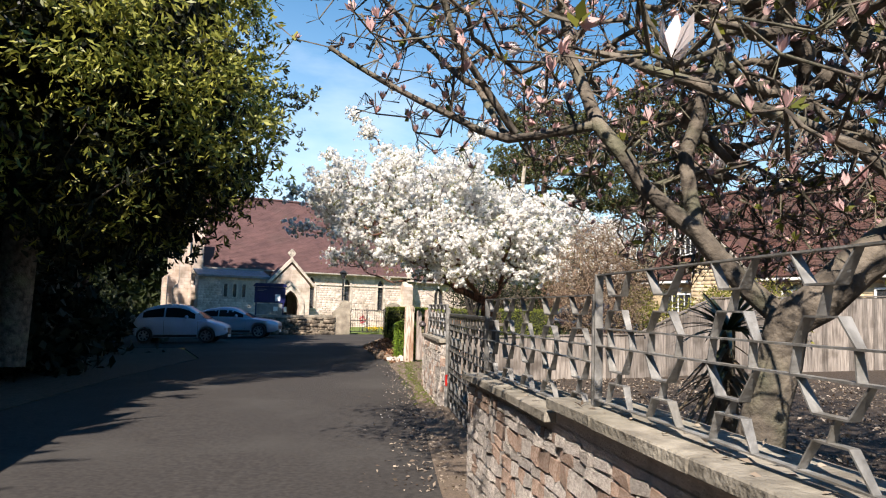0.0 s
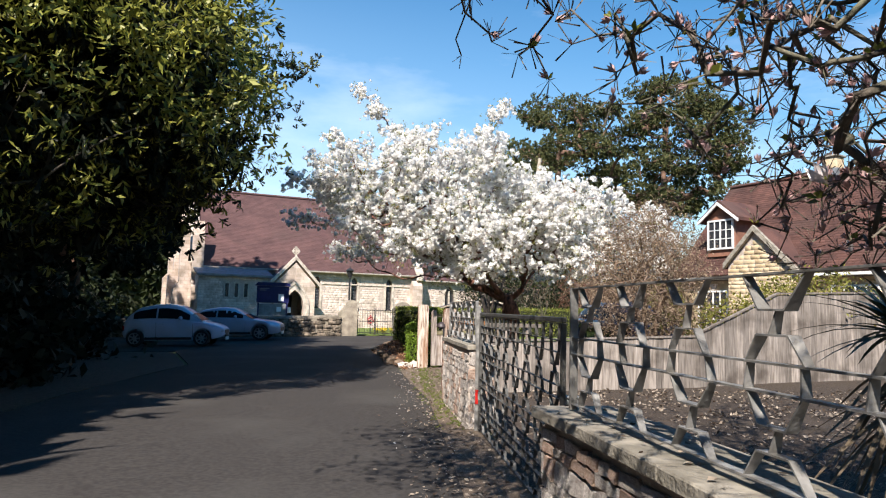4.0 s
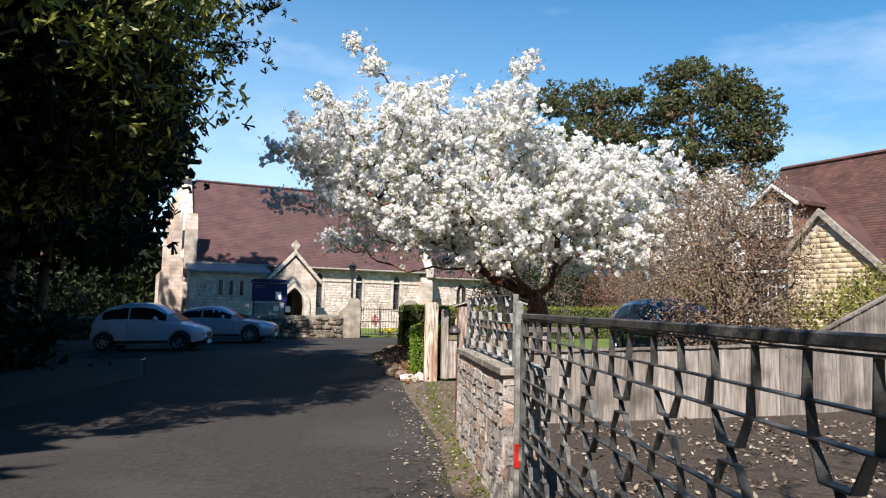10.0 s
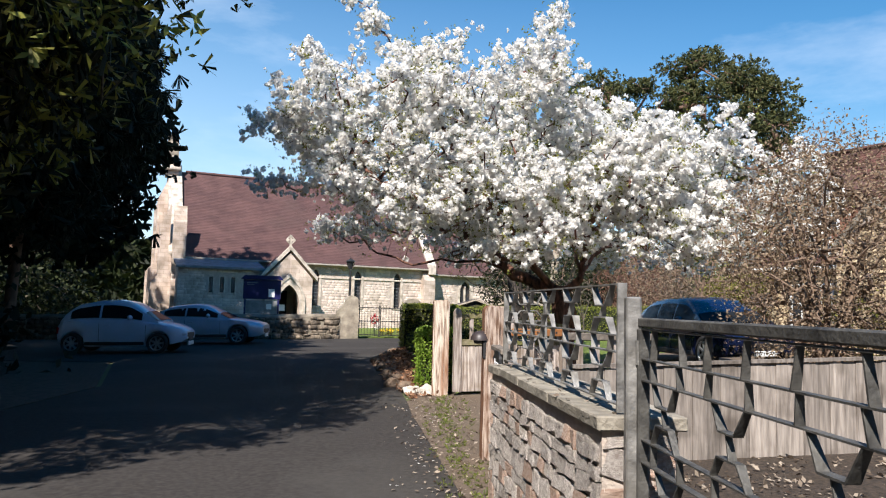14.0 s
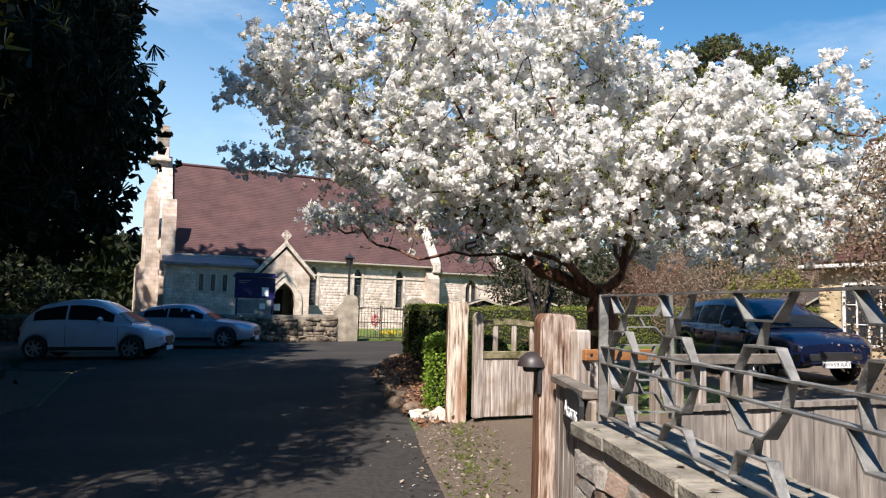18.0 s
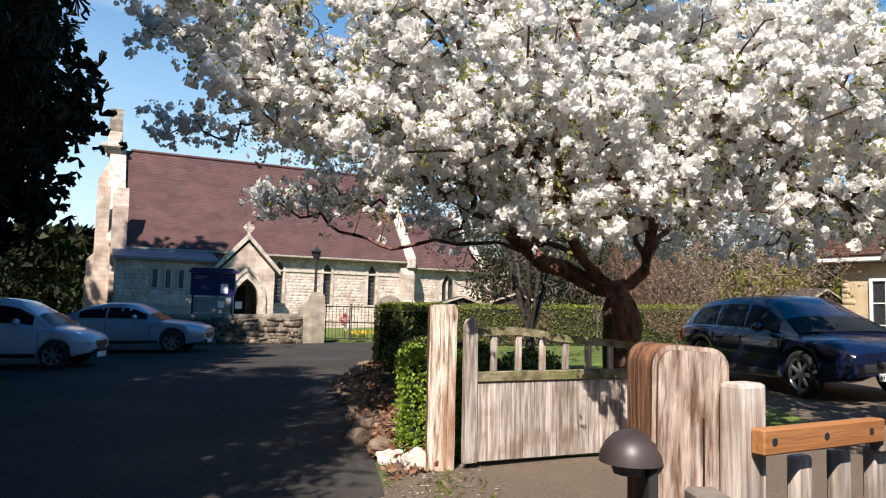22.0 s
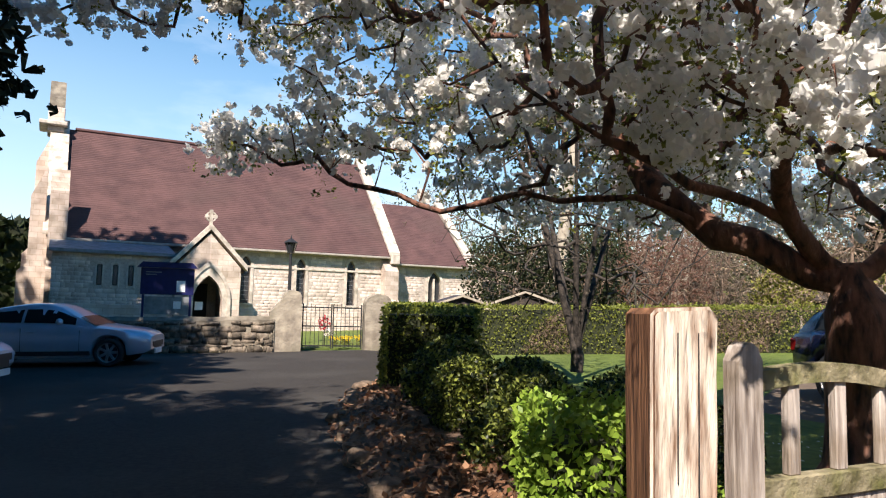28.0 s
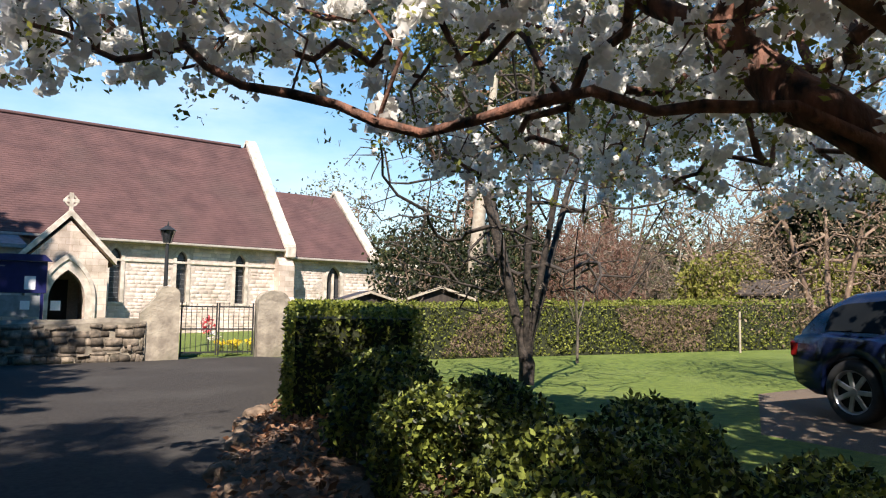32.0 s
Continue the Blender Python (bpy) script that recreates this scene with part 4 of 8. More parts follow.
def pierced_wall(L, z0, z1, thick, holes):
    """A wall slab from x 0 to L with pointed holes: holes are (centre, width, bottom, top)."""
    bm = bmesh.new()
    x = 0.0
    for c, w, zb, zt in sorted(holes):
        box(bm, x, c - w / 2, 0, thick, z0, z1)
        box(bm, c - w / 2, c + w / 2, 0, thick, z0, zb)
        out = arch_outline(w, zb, zt)
        right = [(c + a, z) for a, z in out[1:]]
        half = len(right) // 2 + 1
        rpts = right[:half]
        for pts in (rpts, [(2 * c - a, z) for a, z in rpts]):
            a0 = [bm.verts.new((a, 0, z)) for a, z in pts] + [bm.verts.new((c, 0, z1)), bm.verts.new((pts[0][0], 0, z1))]
            b0 = [bm.verts.new((v.co.x, thick, v.co.z)) for v in a0]
            bm.faces.new(a0)
            bm.faces.new(b0[::-1])
            for i in range(len(a0)):
                j = (i + 1) % len(a0)
                bm.faces.new((a0[j], a0[i], b0[i], b0[j]))
        x = c + w / 2
    box(bm, x, L, 0, thick, z0, z1)
    bmesh.ops.triangulate(bm, faces=[f for f in bm.faces if len(f.verts) > 4])
    bmesh.ops.recalc_face_normals(bm, faces=bm.faces)
    return bm


def course_stones(rng, x0, x1, z0, z1, y, h=(0.10, 0.19), w=(0.15, 0.42), skip=(), proud=0.013):
    """Coursed stones on the face at y, towards -y, as arrays; skip: (xa, xb, za, zb) left free."""
    V, F = [], []
    z = z0
    while z < z1 - 0.04:
        hh = min(rng.uniform(*h), z1 - z)
        x = x0 - rng.uniform(0, 0.2)
        while x < x1:
            ww = rng.uniform(*w)
            a, b = max(x0, x), min(x1, x + ww)
            if b - a > 0.05 and not any(a < s[1] and b > s[0] and z < s[3] and z + hh > s[2] for s in skip):
                g, p = 0.007, y - proud * rng.uniform(0.4, 1.1)
                e = 0.012
                i = len(V)
                V += [(a + g, y, z + g), (b - g, y, z + g), (b - g, y, z + hh - g), (a + g, y, z + hh - g),
                      (a + g + e, p, z + g + e), (b - g - e, p, z + g + e), (b - g - e, p, z + hh - g - e), (a + g + e, p, z + hh - g - e)]
                F += [(i + 4, i + 5, i + 6, i + 7), (i, i + 1, i + 5, i + 4), (i + 1, i + 2, i + 6, i + 5), (i + 2, i + 3, i + 7, i + 6), (i + 3, i, i + 4, i + 7)]
            x += ww
        z += hh
    return V, F


def tile_courses(rng, corners, course=0.13, wide=0.24, thick=0.013):
    """Tiles in lapped courses over a sloping four-corner field (lower left, lower right, upper right, upper left)."""
    A, B, C, D = (np.array(c, float) for c in corners)
    nrm = np.cross(B - A, D - A)
    nrm /= np.linalg.norm(nrm)
    H = np.linalg.norm(D - A)
    n = max(1, int(H / course))
    V, F = [], []
    for r in range(n):
        f0, f1 = r / n, min(1.0, (r + 1.25) / n)
        l0, r0, l1, r1 = A + (D - A) * f0, B + (C - B) * f0, A + (D - A) * f1, B + (C - B) * f1
        L = np.linalg.norm(r0 - l0)
        m = max(1, int(L / wide))
        off = 0.5 * (r % 2)
        for i in range(m + (1 if off else 0)):
            a, b = max(0, (i - off) / m), min(1, (i + 1 - off) / m)
            if b - a < 0.2 / m:
                continue
            k, g = len(V), 0.004 / max(L, 0.1)
            lift = nrm * thick * rng.uniform(0.7, 1.35)
            a, b = a + g, b - g
            p0, p1, p2, p3 = l0 + (r0 - l0) * a, l0 + (r0 - l0) * b, l1 + (r1 - l1) * b, l1 + (r1 - l1) * a
            V += [p0 + lift, p1 + lift, p2 + nrm * 0.003, p3 + nrm * 0.003, p0, p1]
            F += [(k, k + 1, k + 2, k + 3), (k + 4, k + 5, k + 1, k)]
    return V, F


def stones_part(parent, V, F, material, label=""):
    return tagged(array_part("stonework", V, F, material, parent, label), kind="stuff")


M_course = mat("coursed_limestone", (0.50, 0.40, 0.345), (0.74, 0.615, 0.54), 0.9, 1.6, 12, 0.5, 30, spots=((0.26, 0.215, 0.165), 0.65), spot_scale=1.3, per_island=0.14)
M_block = M_course.copy()
M_block.name = "limestone_blockwork"
bn, bl = M_block.node_tree.nodes, M_block.node_tree.links
bb = bn["Principled BSDF"]
btc, bsep, badd, bcmb, bbr, bmx = bn.new("ShaderNodeTexCoord"), bn.new("ShaderNodeSeparateXYZ"), bn.new("ShaderNodeMath"), bn.new("ShaderNodeCombineXYZ"), bn.new("ShaderNodeTexBrick"), bn.new("ShaderNodeMixRGB")
bl.new(btc.outputs["Object"], bsep.inputs["Vector"])
bl.new(bsep.outputs["X"], badd.inputs[0])
bl.new(bsep.outputs["Y"], badd.inputs[1])
bl.new(badd.outputs["Value"], bcmb.inputs["X"])
bl.new(bsep.outputs["Z"], bcmb.inputs["Y"])
bl.new(bcmb.outputs["Vector"], bbr.inputs["Vector"])
bbr.inputs["Scale"].default_value, bbr.inputs["Mortar Size"].default_value, bbr.inputs["Mortar Smooth"].default_value = 1.0, 0.012, 0.4
bbr.inputs["Brick Width"].default_value, bbr.inputs["Row Height"].default_value = 0.42, 0.22
bbr.inputs["Color1"].default_value, bbr.inputs["Color2"].default_value, bbr.inputs["Mortar"].default_value = (1.0, 1.0, 1.0, 1), (0.82, 0.79, 0.74, 1), (0.72, 0.68, 0.62, 1)
bmx.blend_type = 'MULTIPLY'
bmx.inputs["Fac"].default_value = 1.0
bl.new(bb.inputs["Base Color"].links[0].from_socket, bmx.inputs["Color1"])
bl.new(bbr.outputs["Color"], bmx.inputs["Color2"])
bl.new(bmx.outputs["Color"], bb.inputs["Base Color"])
rng = np.random.default_rng(21)
holes = [(7.22, 0.42, 1.42, 3.50), (9.72, 0.42, 1.42, 3.50), (12.16, 0.42, 1.42, 3.50)]
nave = part("nave_wall", pierced_wall(LN, -0.4, ZE, 0.6, holes), M_mortar, church)
skip = [(c - w / 2 - 0.14, c + w / 2 + 0.14, a - 0.1, b + 0.14) for c, w, a, b in holes] + [(-0.5, 4.0, -1, 3.75), (3.85, 6.45, -1, 3.2), (0, LN, 2.98, 3.07)]
V, F = course_stones(rng, 0.0, LN, -0.3, ZE - 0.14, -0.0, skip=skip)
stones_part(nave, V, F, M_course)
part("string_course", boxed(6.45, LN, -0.05, 0.02, 2.98, 3.07, bevel=0.01), M_dress, nave)
for c, w, a, b in holes:
    wd = part("lancet_window", extrude_outline([(c + x, z) for x, z in arch_outline(w, a, b)], 0.22, 0.25), M_glass, church, "leaded lancet window")
    o, i_ = arch_outline(w + 0.26, a - 0.08, b + 0.15), arch_outline(w - 0.004, a, b)
    bm = bmesh.new()
    n = len(o)
    for y0, y1 in ((-0.035, 0.05),):
        q = [[bm.verts.new((c + x, y, z)) for x, z in pts] for pts, y in ((o, y0), (i_, y0), (i_, y1), (o, y1))]
        for j in range(1, n):
            k = (j + 1) % n
            for u in range(4):
                bm.faces.new((q[u][j], q[u][k], q[(u + 1) % 4][k], q[(u + 1) % 4][j]))
    bmesh.ops.recalc_face_normals(bm, faces=bm.faces)
    part("surround", bm, M_dress, wd, "pale dressed stone surround")
    part("sill", boxed(c - w / 2 - 0.1, c + w / 2 + 0.1, -0.06, 0.21, a - 0.1, a - 0.003, bevel=0.01), M_dress, wd)
    for k in range(9):
        part("lead_bar", boxed(c - w / 2 + 0.01, c + w / 2 - 0.01, 0.205, 0.217, a + 0.15 + 0.2 * k, a + 0.162 + 0.2 * k), M_lead, wd)
part("north_wall", boxed(0, LN, WN - 0.6, WN, -0.4, ZE), M_mortar, church)
# roofs
SL = (ZR - ZE) / (WN / 2)
V, F = tile_courses(rng, ((0.0, -0.28, ZE - 0.28 * SL + 0.12), (LN, -0.28, ZE - 0.28 * SL + 0.12), (LN, WN / 2, ZR + 0.12), (0.0, WN / 2, ZR + 0.12)))
bm = bmesh.new()
pts = [(-0.26, ZE - 0.26 * SL), (WN / 2, ZR), (WN + 0.26, ZE - 0.26 * SL), (WN + 0.26, ZE - 0.26 * SL + 0.11), (WN / 2, ZR + 0.11), (-0.26, ZE - 0.26 * SL + 0.11)]
bm = extrude_outline(pts, 0.0, LN)
bmesh.ops.transform(bm, matrix=Matrix(((0, 1, 0, 0), (1, 0, 0, 0), (0, 0, 1, 0), (0, 0, 0, 1))), verts=bm.verts)
bmesh.ops.recalc_face_normals(bm, faces=bm.faces)
roof = part("nave_roof", bm, M_tile, church)
tagged(array_part("tiling", V, F, M_tile, roof), kind="stuff")
part("ridge", boxed(0.3, LN - 0.3, WN / 2 - 0.12, WN / 2 + 0.12, ZR + 0.09, ZR + 0.22, bevel=0.04, seg=2), M_tile, roof)
part("gutter", boxed(0.0, LN - 0.05, -0.42, -0.29, ZE - 0.30, ZE - 0.20, bevel=0.02), M_gutter, roof, "dull stone-coloured gutter")


def gable(parent, x0, x1, width, ze, zr, y0=0.0, cop=0.32, lift=0.35, name="gable_wall"):
    """An end wall with a raised stone coping, from x0 to x1."""
    pts = [(y0, -0.4), (y0, ze), (y0 + width / 2, zr + lift - 0.1), (y0 + width, ze), (y0 + width, -0.4)]
    bm = extrude_outline(pts, x0, x1)
    sw = Matrix(((0, 1, 0, 0), (1, 0, 0, 0), (0, 0, 1, 0), (0, 0, 0, 1)))
    bmesh.ops.transform(bm, matrix=sw, verts=bm.verts)
    bmesh.ops.recalc_face_normals(bm, faces=bm.faces)
    g = part(name, bm, M_block, parent)
    k = (zr - ze) / (width / 2)
    for a, b in (((y0 - 0.3, ze - 0.3 * k + lift - 0.15), (y0 + width / 2, zr + lift)), ((y0 + width / 2, zr + lift), (y0 + width + 0.3, ze - 0.3 * k + lift - 0.15))):
        bm = extrude_outline([(a[0], a[1]), (b[0], b[1]), (b[0], b[1] + 0.16), (a[0], a[1] + 0.16)], x0 - 0.06, x1 + 0.06)
        bmesh.ops.transform(bm, matrix=sw, verts=bm.verts)
        bmesh.ops.recalc_face_normals(bm, faces=bm.faces)
        part("coping", bm, M_dress, g, "weathered stone coping")
    return g


gable(church, -0.62, 0.0, WN, ZE, ZR)
east = gable(church, LN, LN + 0.42, WN, ZE, ZR, cop=0.3)
part("kneeler", boxed(LN - 0.02, LN + 0.44, -0.46, 0.0, ZE - 0.55, ZE - 0.05, bevel=0.03), M_dress, east)
# stepped buttresses
def buttress(x0, x1, reach, z, cap, side='y'):
    bm = extrude_outline([(0, -0.4), (-reach, -0.4), (-reach, z * 0.45), (-reach * 0.62, z * 0.45 + 0.35), (-reach * 0.62, z), (0, z + cap)], x0, x1)
    if side == 'y':
        bmesh.ops.transform(bm, matrix=Matrix(((0, 1, 0, 0), (1, 0, 0, 0), (0, 0, 1, 0), (0, 0, 0, 1))), verts=bm.verts)
        bmesh.ops.recalc_face_normals(bm, faces=bm.faces)
    return bm


part("buttress", buttress(LN - 0.35, LN + 0.35, 0.85, 3.1, 0.6), M_block, church)
part("buttress", buttress(-0.5, 0.15, 0.7, 5.6, 0.9), M_block, church, "tall stepped corner buttress")
for y in (0.0, WN / 2 - 0.45, WN - 0.7):
    bm = buttress(y, y + 0.75, 0.85, 5.4 if y < 1 else 7.4, 1.2, 'x')
    bmesh.ops.translate(bm, verts=bm.verts, vec=(-0.62, 0, 0))
    part("buttress", bm, M_block, church, "tall stepped west buttress")
# bellcote
bc = part("bellcote", boxed(-0.82, -0.15, WN / 2 - 0.75, WN / 2 + 0.75, ZR - 0.2, 9.9, bevel=0.03), M_block, church)
part("ledge", boxed(-1.15, -0.02, WN / 2 - 0.95, WN / 2 + 0.95, 9.05, 9.25, bevel=0.04), M_dress, bc)
part("gable_cap", extrude_outline([(WN / 2 - 0.55, 9.9), (WN / 2 + 0.55, 9.9), (WN / 2 + 0.5, 10.4), (WN / 2, 11.25), (WN / 2 - 0.5, 10.4)], -0.80, -0.17), M_oldwall, bc, "dark weathered gabled top")
for o in bc.children:
    if o.name.startswith("gable_cap"):
        me = o.data
        for v in me.vertices:
            v.co = (v.co.y, v.co.x, v.co.z)
        me.flip_normals()
# low lean-to beside the porch
ai = part("lean_to_wall", boxed(-0.3, 3.88, -2.4, -0.003, -0.4, 3.2), M_mortar, church)
V, F = course_stones(rng, -0.3, 3.88, -0.3, 3.1, -2.4, skip=[(x - 0.17, x + 0.17, 1.85, 2.85) for x in (1.28, 1.82, 2.36)])
stones_part(ai, V, F, M_course)
for x in (1.28, 1.82, 2.36):
    w = part("slit_window", boxed(x - 0.09, x + 0.09, -2.43, -2.38, 1.95, 2.72, bevel=0.03), M_glass, church, "narrow slit window")
    part("surround", extrude_outline([(x - 0.16, 1.87), (x - 0.1, 1.87), (x - 0.1, 2.72), (x, 2.80), (x + 0.1, 2.72), (x + 0.1, 1.87), (x + 0.16, 1.87), (x + 0.16, 2.78), (x, 2.9), (x - 0.16, 2.78)], -2.46, -2.405), M_dress, w)
bm = bmesh.new()
bm = extrude_outline([(-2.65, 3.12), (0.0, 3.66), (0.0, 3.78), (-2.65, 3.24)], -0.42, 3.9)
bmesh.ops.transform(bm, matrix=Matrix(((0, 1, 0, 0), (1, 0, 0, 0), (0, 0, 1, 0), (0, 0, 0, 1))), verts=bm.verts)
bmesh.ops.recalc_face_normals(bm, faces=bm.faces)
part("lean_to_roof", bm, M_lead, church, "grey stone-slab lean-to roof")
part("wall_plinth", boxed(-0.36, 3.9, -2.5, -2.403, -0.4, 1.25, bevel=0.02), M_block, church)
# porch
PX, PW, PE, PA, PD = 5.12, 2.44, 2.80, 4.10, -2.9
front = bmesh.new()
arch = [p for p in arch_outline(1.1, -0.4, 2.45, 9)]
right = [p for p in arch[1:] if p[0] >= -1e-6]
right.sort(key=lambda p: p[1])
for s in (1, -1):
    pts = [(PX + s * x, z) for x, z in right] + [(PX, PA), (PX + s * PW / 2, PE), (PX + s * PW / 2, -0.4)]
    extrude_outline(pts, PD, PD + 0.35, front)
bmesh.ops.triangulate(front, faces=[f for f in front.faces if len(f.verts) > 4])
bmesh.ops.recalc_face_normals(front, faces=front.faces)
pw = part("porch_wall", front, M_block, church)
for s in (-1, 1):
    a, b = sorted((PX + s * PW / 2, PX + s * (PW / 2 - 0.35)))
    part("porch_side", boxed(a, b, PD + 0.352, -0.003, -0.4, PE), M_block, church)
    pts = [(PX, PA + 0.02), (PX + s * (PW / 2 + 0.22), PE - 0.18), (PX + s * (PW / 2 + 0.22), PE - 0.02), (PX, PA + 0.18)]
    part("porch_roof", extrude_outline(pts, PD + 0.36, 0.3), M_tile, church)
    pts = [(PX, PA + 0.16), (PX + s * (PW / 2 + 0.26), PE - 0.12), (PX + s * (PW / 2 + 0.26), PE + 0.1), (PX, PA + 0.4)]
    part("porch_coping", extrude_outline(pts, PD - 0.08, PD + 0.35), M_dress, pw)
n = 12
for r0, r1, y0, mt in ((1.1, 1.5, PD - 0.05, M_dress), (1.5, 1.72, PD - 0.1, M_dress)):
    o, i_ = arch_outline(r1, 0.2, 2.45 + (r1 - 1.1) * 0.9, 9), arch_outline(r0, 0.2, 2.45 + (r0 - 1.1) * 0.9, 9)
    bm = bmesh.new()
    q = [[bm.verts.new((PX + x, y, z)) for x, z in pts] for pts, y in ((o, y0), (i_, y0), (i_, PD + 0.02), (o, PD + 0.02))]
    for j in range(1, len(o)):
        k = (j + 1) % len(o)
        if j == 0:
            continue
        for u in range(4):
            bm.faces.new((q[u][j], q[u][k], q[(u + 1) % 4][k], q[(u + 1) % 4][j]))
    bmesh.ops.recalc_face_normals(bm, faces=bm.faces)
    part("arch_ring", bm, mt, pw, "pale moulded arch ring")
part("porch_floor", boxed(PX - PW / 2 + 0.36, PX + PW / 2 - 0.36, PD + 0.2, -0.01, -0.35, 0.15), M_cap, church)
part("porch_door", boxed(PX - 0.5, PX + 0.5, -0.06, -0.006, 0.151, 2.2), M_dark, church, "dark oak inner door")
part("notice", boxed(PX - 0.42, PX - 0.12, PD + 0.3, PD + 0.31, 1.1, 1.42), M_paper, pw, "white paper notice")
cross = part("cross", boxed(PX - 0.06, PX + 0.06, PD + 0.05, PD + 0.17, PA + 0.3, PA + 0.95), M_dress, pw, "stone wheel cross")
part("cross_arm", boxed(PX - 0.24, PX + 0.24, PD + 0.055, PD + 0.165, PA + 0.62, PA + 0.74, bevel=0.01), M_dress, pw)
bm = bmesh.new()
for i in range(20):
    a0, a1 = 2 * math.pi * i / 20, 2 * math.pi * (i + 1) / 20
    q = [[bm.verts.new((PX + r * math.cos(a), y, PA + 0.68 + r * math.sin(a))) for r, y in ((0.15, PD + 0.06), (0.21, PD + 0.06), (0.21, PD + 0.16), (0.15, PD + 0.16))] for a in (a0, a1)]
    for u in range(4):
        bm.faces.new((q[0][u], q[1][u], q[1][(u + 1) % 4], q[0][(u + 1) % 4]))
bmesh.ops.remove_doubles(bm, verts=bm.verts, dist=0.001)
part("cross_ring", bm, M_dress, pw)
bm = bmesh.new()
cyl(bm, 0.05, 0.05, -0.3, ZE - 0.25, 10, Matrix.Translation((3.72, -0.12, 0)))
part("downpipe", bm, M_gutter, church)
# chancel and vestry
y0 = 0.9
chan = part("chancel_wall", pierced_wall(19.0 - LN - 0.42, -0.4, 3.7, 0.5, [(17.1 - LN - 0.42, 0.75, 1.55, 3.25)]), M_mortar, church)
chan.matrix_basis = Matrix.Translation((LN + 0.42, y0, 0))
V, F = course_stones(rng, 0, 19.0 - LN - 0.42, -0.3, 3.6, 0.0, skip=[(17.1 - LN - 0.42 - 0.52, 17.1 - LN - 0.42 + 0.52, 1.45, 3.4)])
stones_part(chan, V, F, M_course)
wd = part("twin_window", extrude_outline([(17.1 + x, z) for x, z in arch_outline(0.75, 1.55, 3.25)], y0 + 0.2, y0 + 0.22), M_glass, church, "two-light pointed chancel window")
part("mullion", boxed(17.06, 17.14, y0 + 0.02, y0 + 0.19, 1.55, 2.9, bevel=0.01), M_dress, wd)
o, i_ = arch_outline(1.02, 1.46, 3.42), arch_outline(0.745, 1.55, 3.25)
bm = bmesh.new()
q = [[bm.verts.new((17.1 + x, y, z)) for x, z in pts] for pts, y in ((o, y0 - 0.04), (i_, y0 - 0.04), (i_, y0 + 0.06), (o, y0 + 0.06))]
for j in range(1, len(o)):
    k = (j + 1) % len(o)
    for u in range(4):
        bm.faces.new((q[u][j], q[u][k], q[(u + 1) % 4][k], q[(u + 1) % 4][j]))
bmesh.ops.recalc_face_normals(bm, faces=bm.faces)
part("surround", bm, M_dress, wd)
part("chancel_north_wall", boxed(LN + 0.42, 19.0, WN - y0 - 0.5, WN - y0, -0.4, 3.7), M_mortar, church)
CR = 7.0
k = (CR - 3.7) / (WN / 2 - y0)
bm = extrude_outline([(y0 - 0.25, 3.7 - 0.25 * k), (WN / 2, CR), (WN - y0 + 0.25, 3.7 - 0.25 * k), (WN - y0 + 0.25, 3.81 - 0.25 * k), (WN / 2, CR + 0.11), (y0 - 0.25, 3.81 - 0.25 * k)], LN + 0.43, 19.0)
bmesh.ops.transform(bm, matrix=Matrix(((0, 1, 0, 0), (1, 0, 0, 0), (0, 0, 1, 0), (0, 0, 0, 1))), verts=bm.verts)
bmesh.ops.recalc_face_normals(bm, faces=bm.faces)
cr = part("chancel_roof", bm, M_tile, church)
V, F = tile_courses(rng, ((LN + 0.43, y0 - 0.27, 3.82 - 0.27 * k), (19.0, y0 - 0.27, 3.82 - 0.27 * k), (19.0, WN / 2, CR + 0.12), (LN + 0.43, WN / 2, CR + 0.12)))
tagged(array_part("tiling", V, F, M_tile, cr), kind="stuff")
part("gutter", boxed(LN + 0.5, 19.0, y0 - 0.40, y0 - 0.29, 3.46, 3.56, bevel=0.02), M_gutter, cr)
gable(church, 19.0, 19.35, WN - 2 * y0, 3.7, CR, y0=y0)
part("vestry_wall", boxed(19.36, 22.6, 1.2, 5.6, -0.4, 3.35), M_block, church)
part("vestry_roof", boxed(19.36, 22.8, 1.0, 5.8, 3.352, 3.55, bevel=0.04), M_dress, church)
part("vestry_window", boxed(20.2, 21.0, 1.16, 1.21, 1.9, 2.9), M_glass, church)
part("vestry_window", boxed(21.5, 22.2, 1.16, 1.21, 1.9, 2.9), M_glass, church)


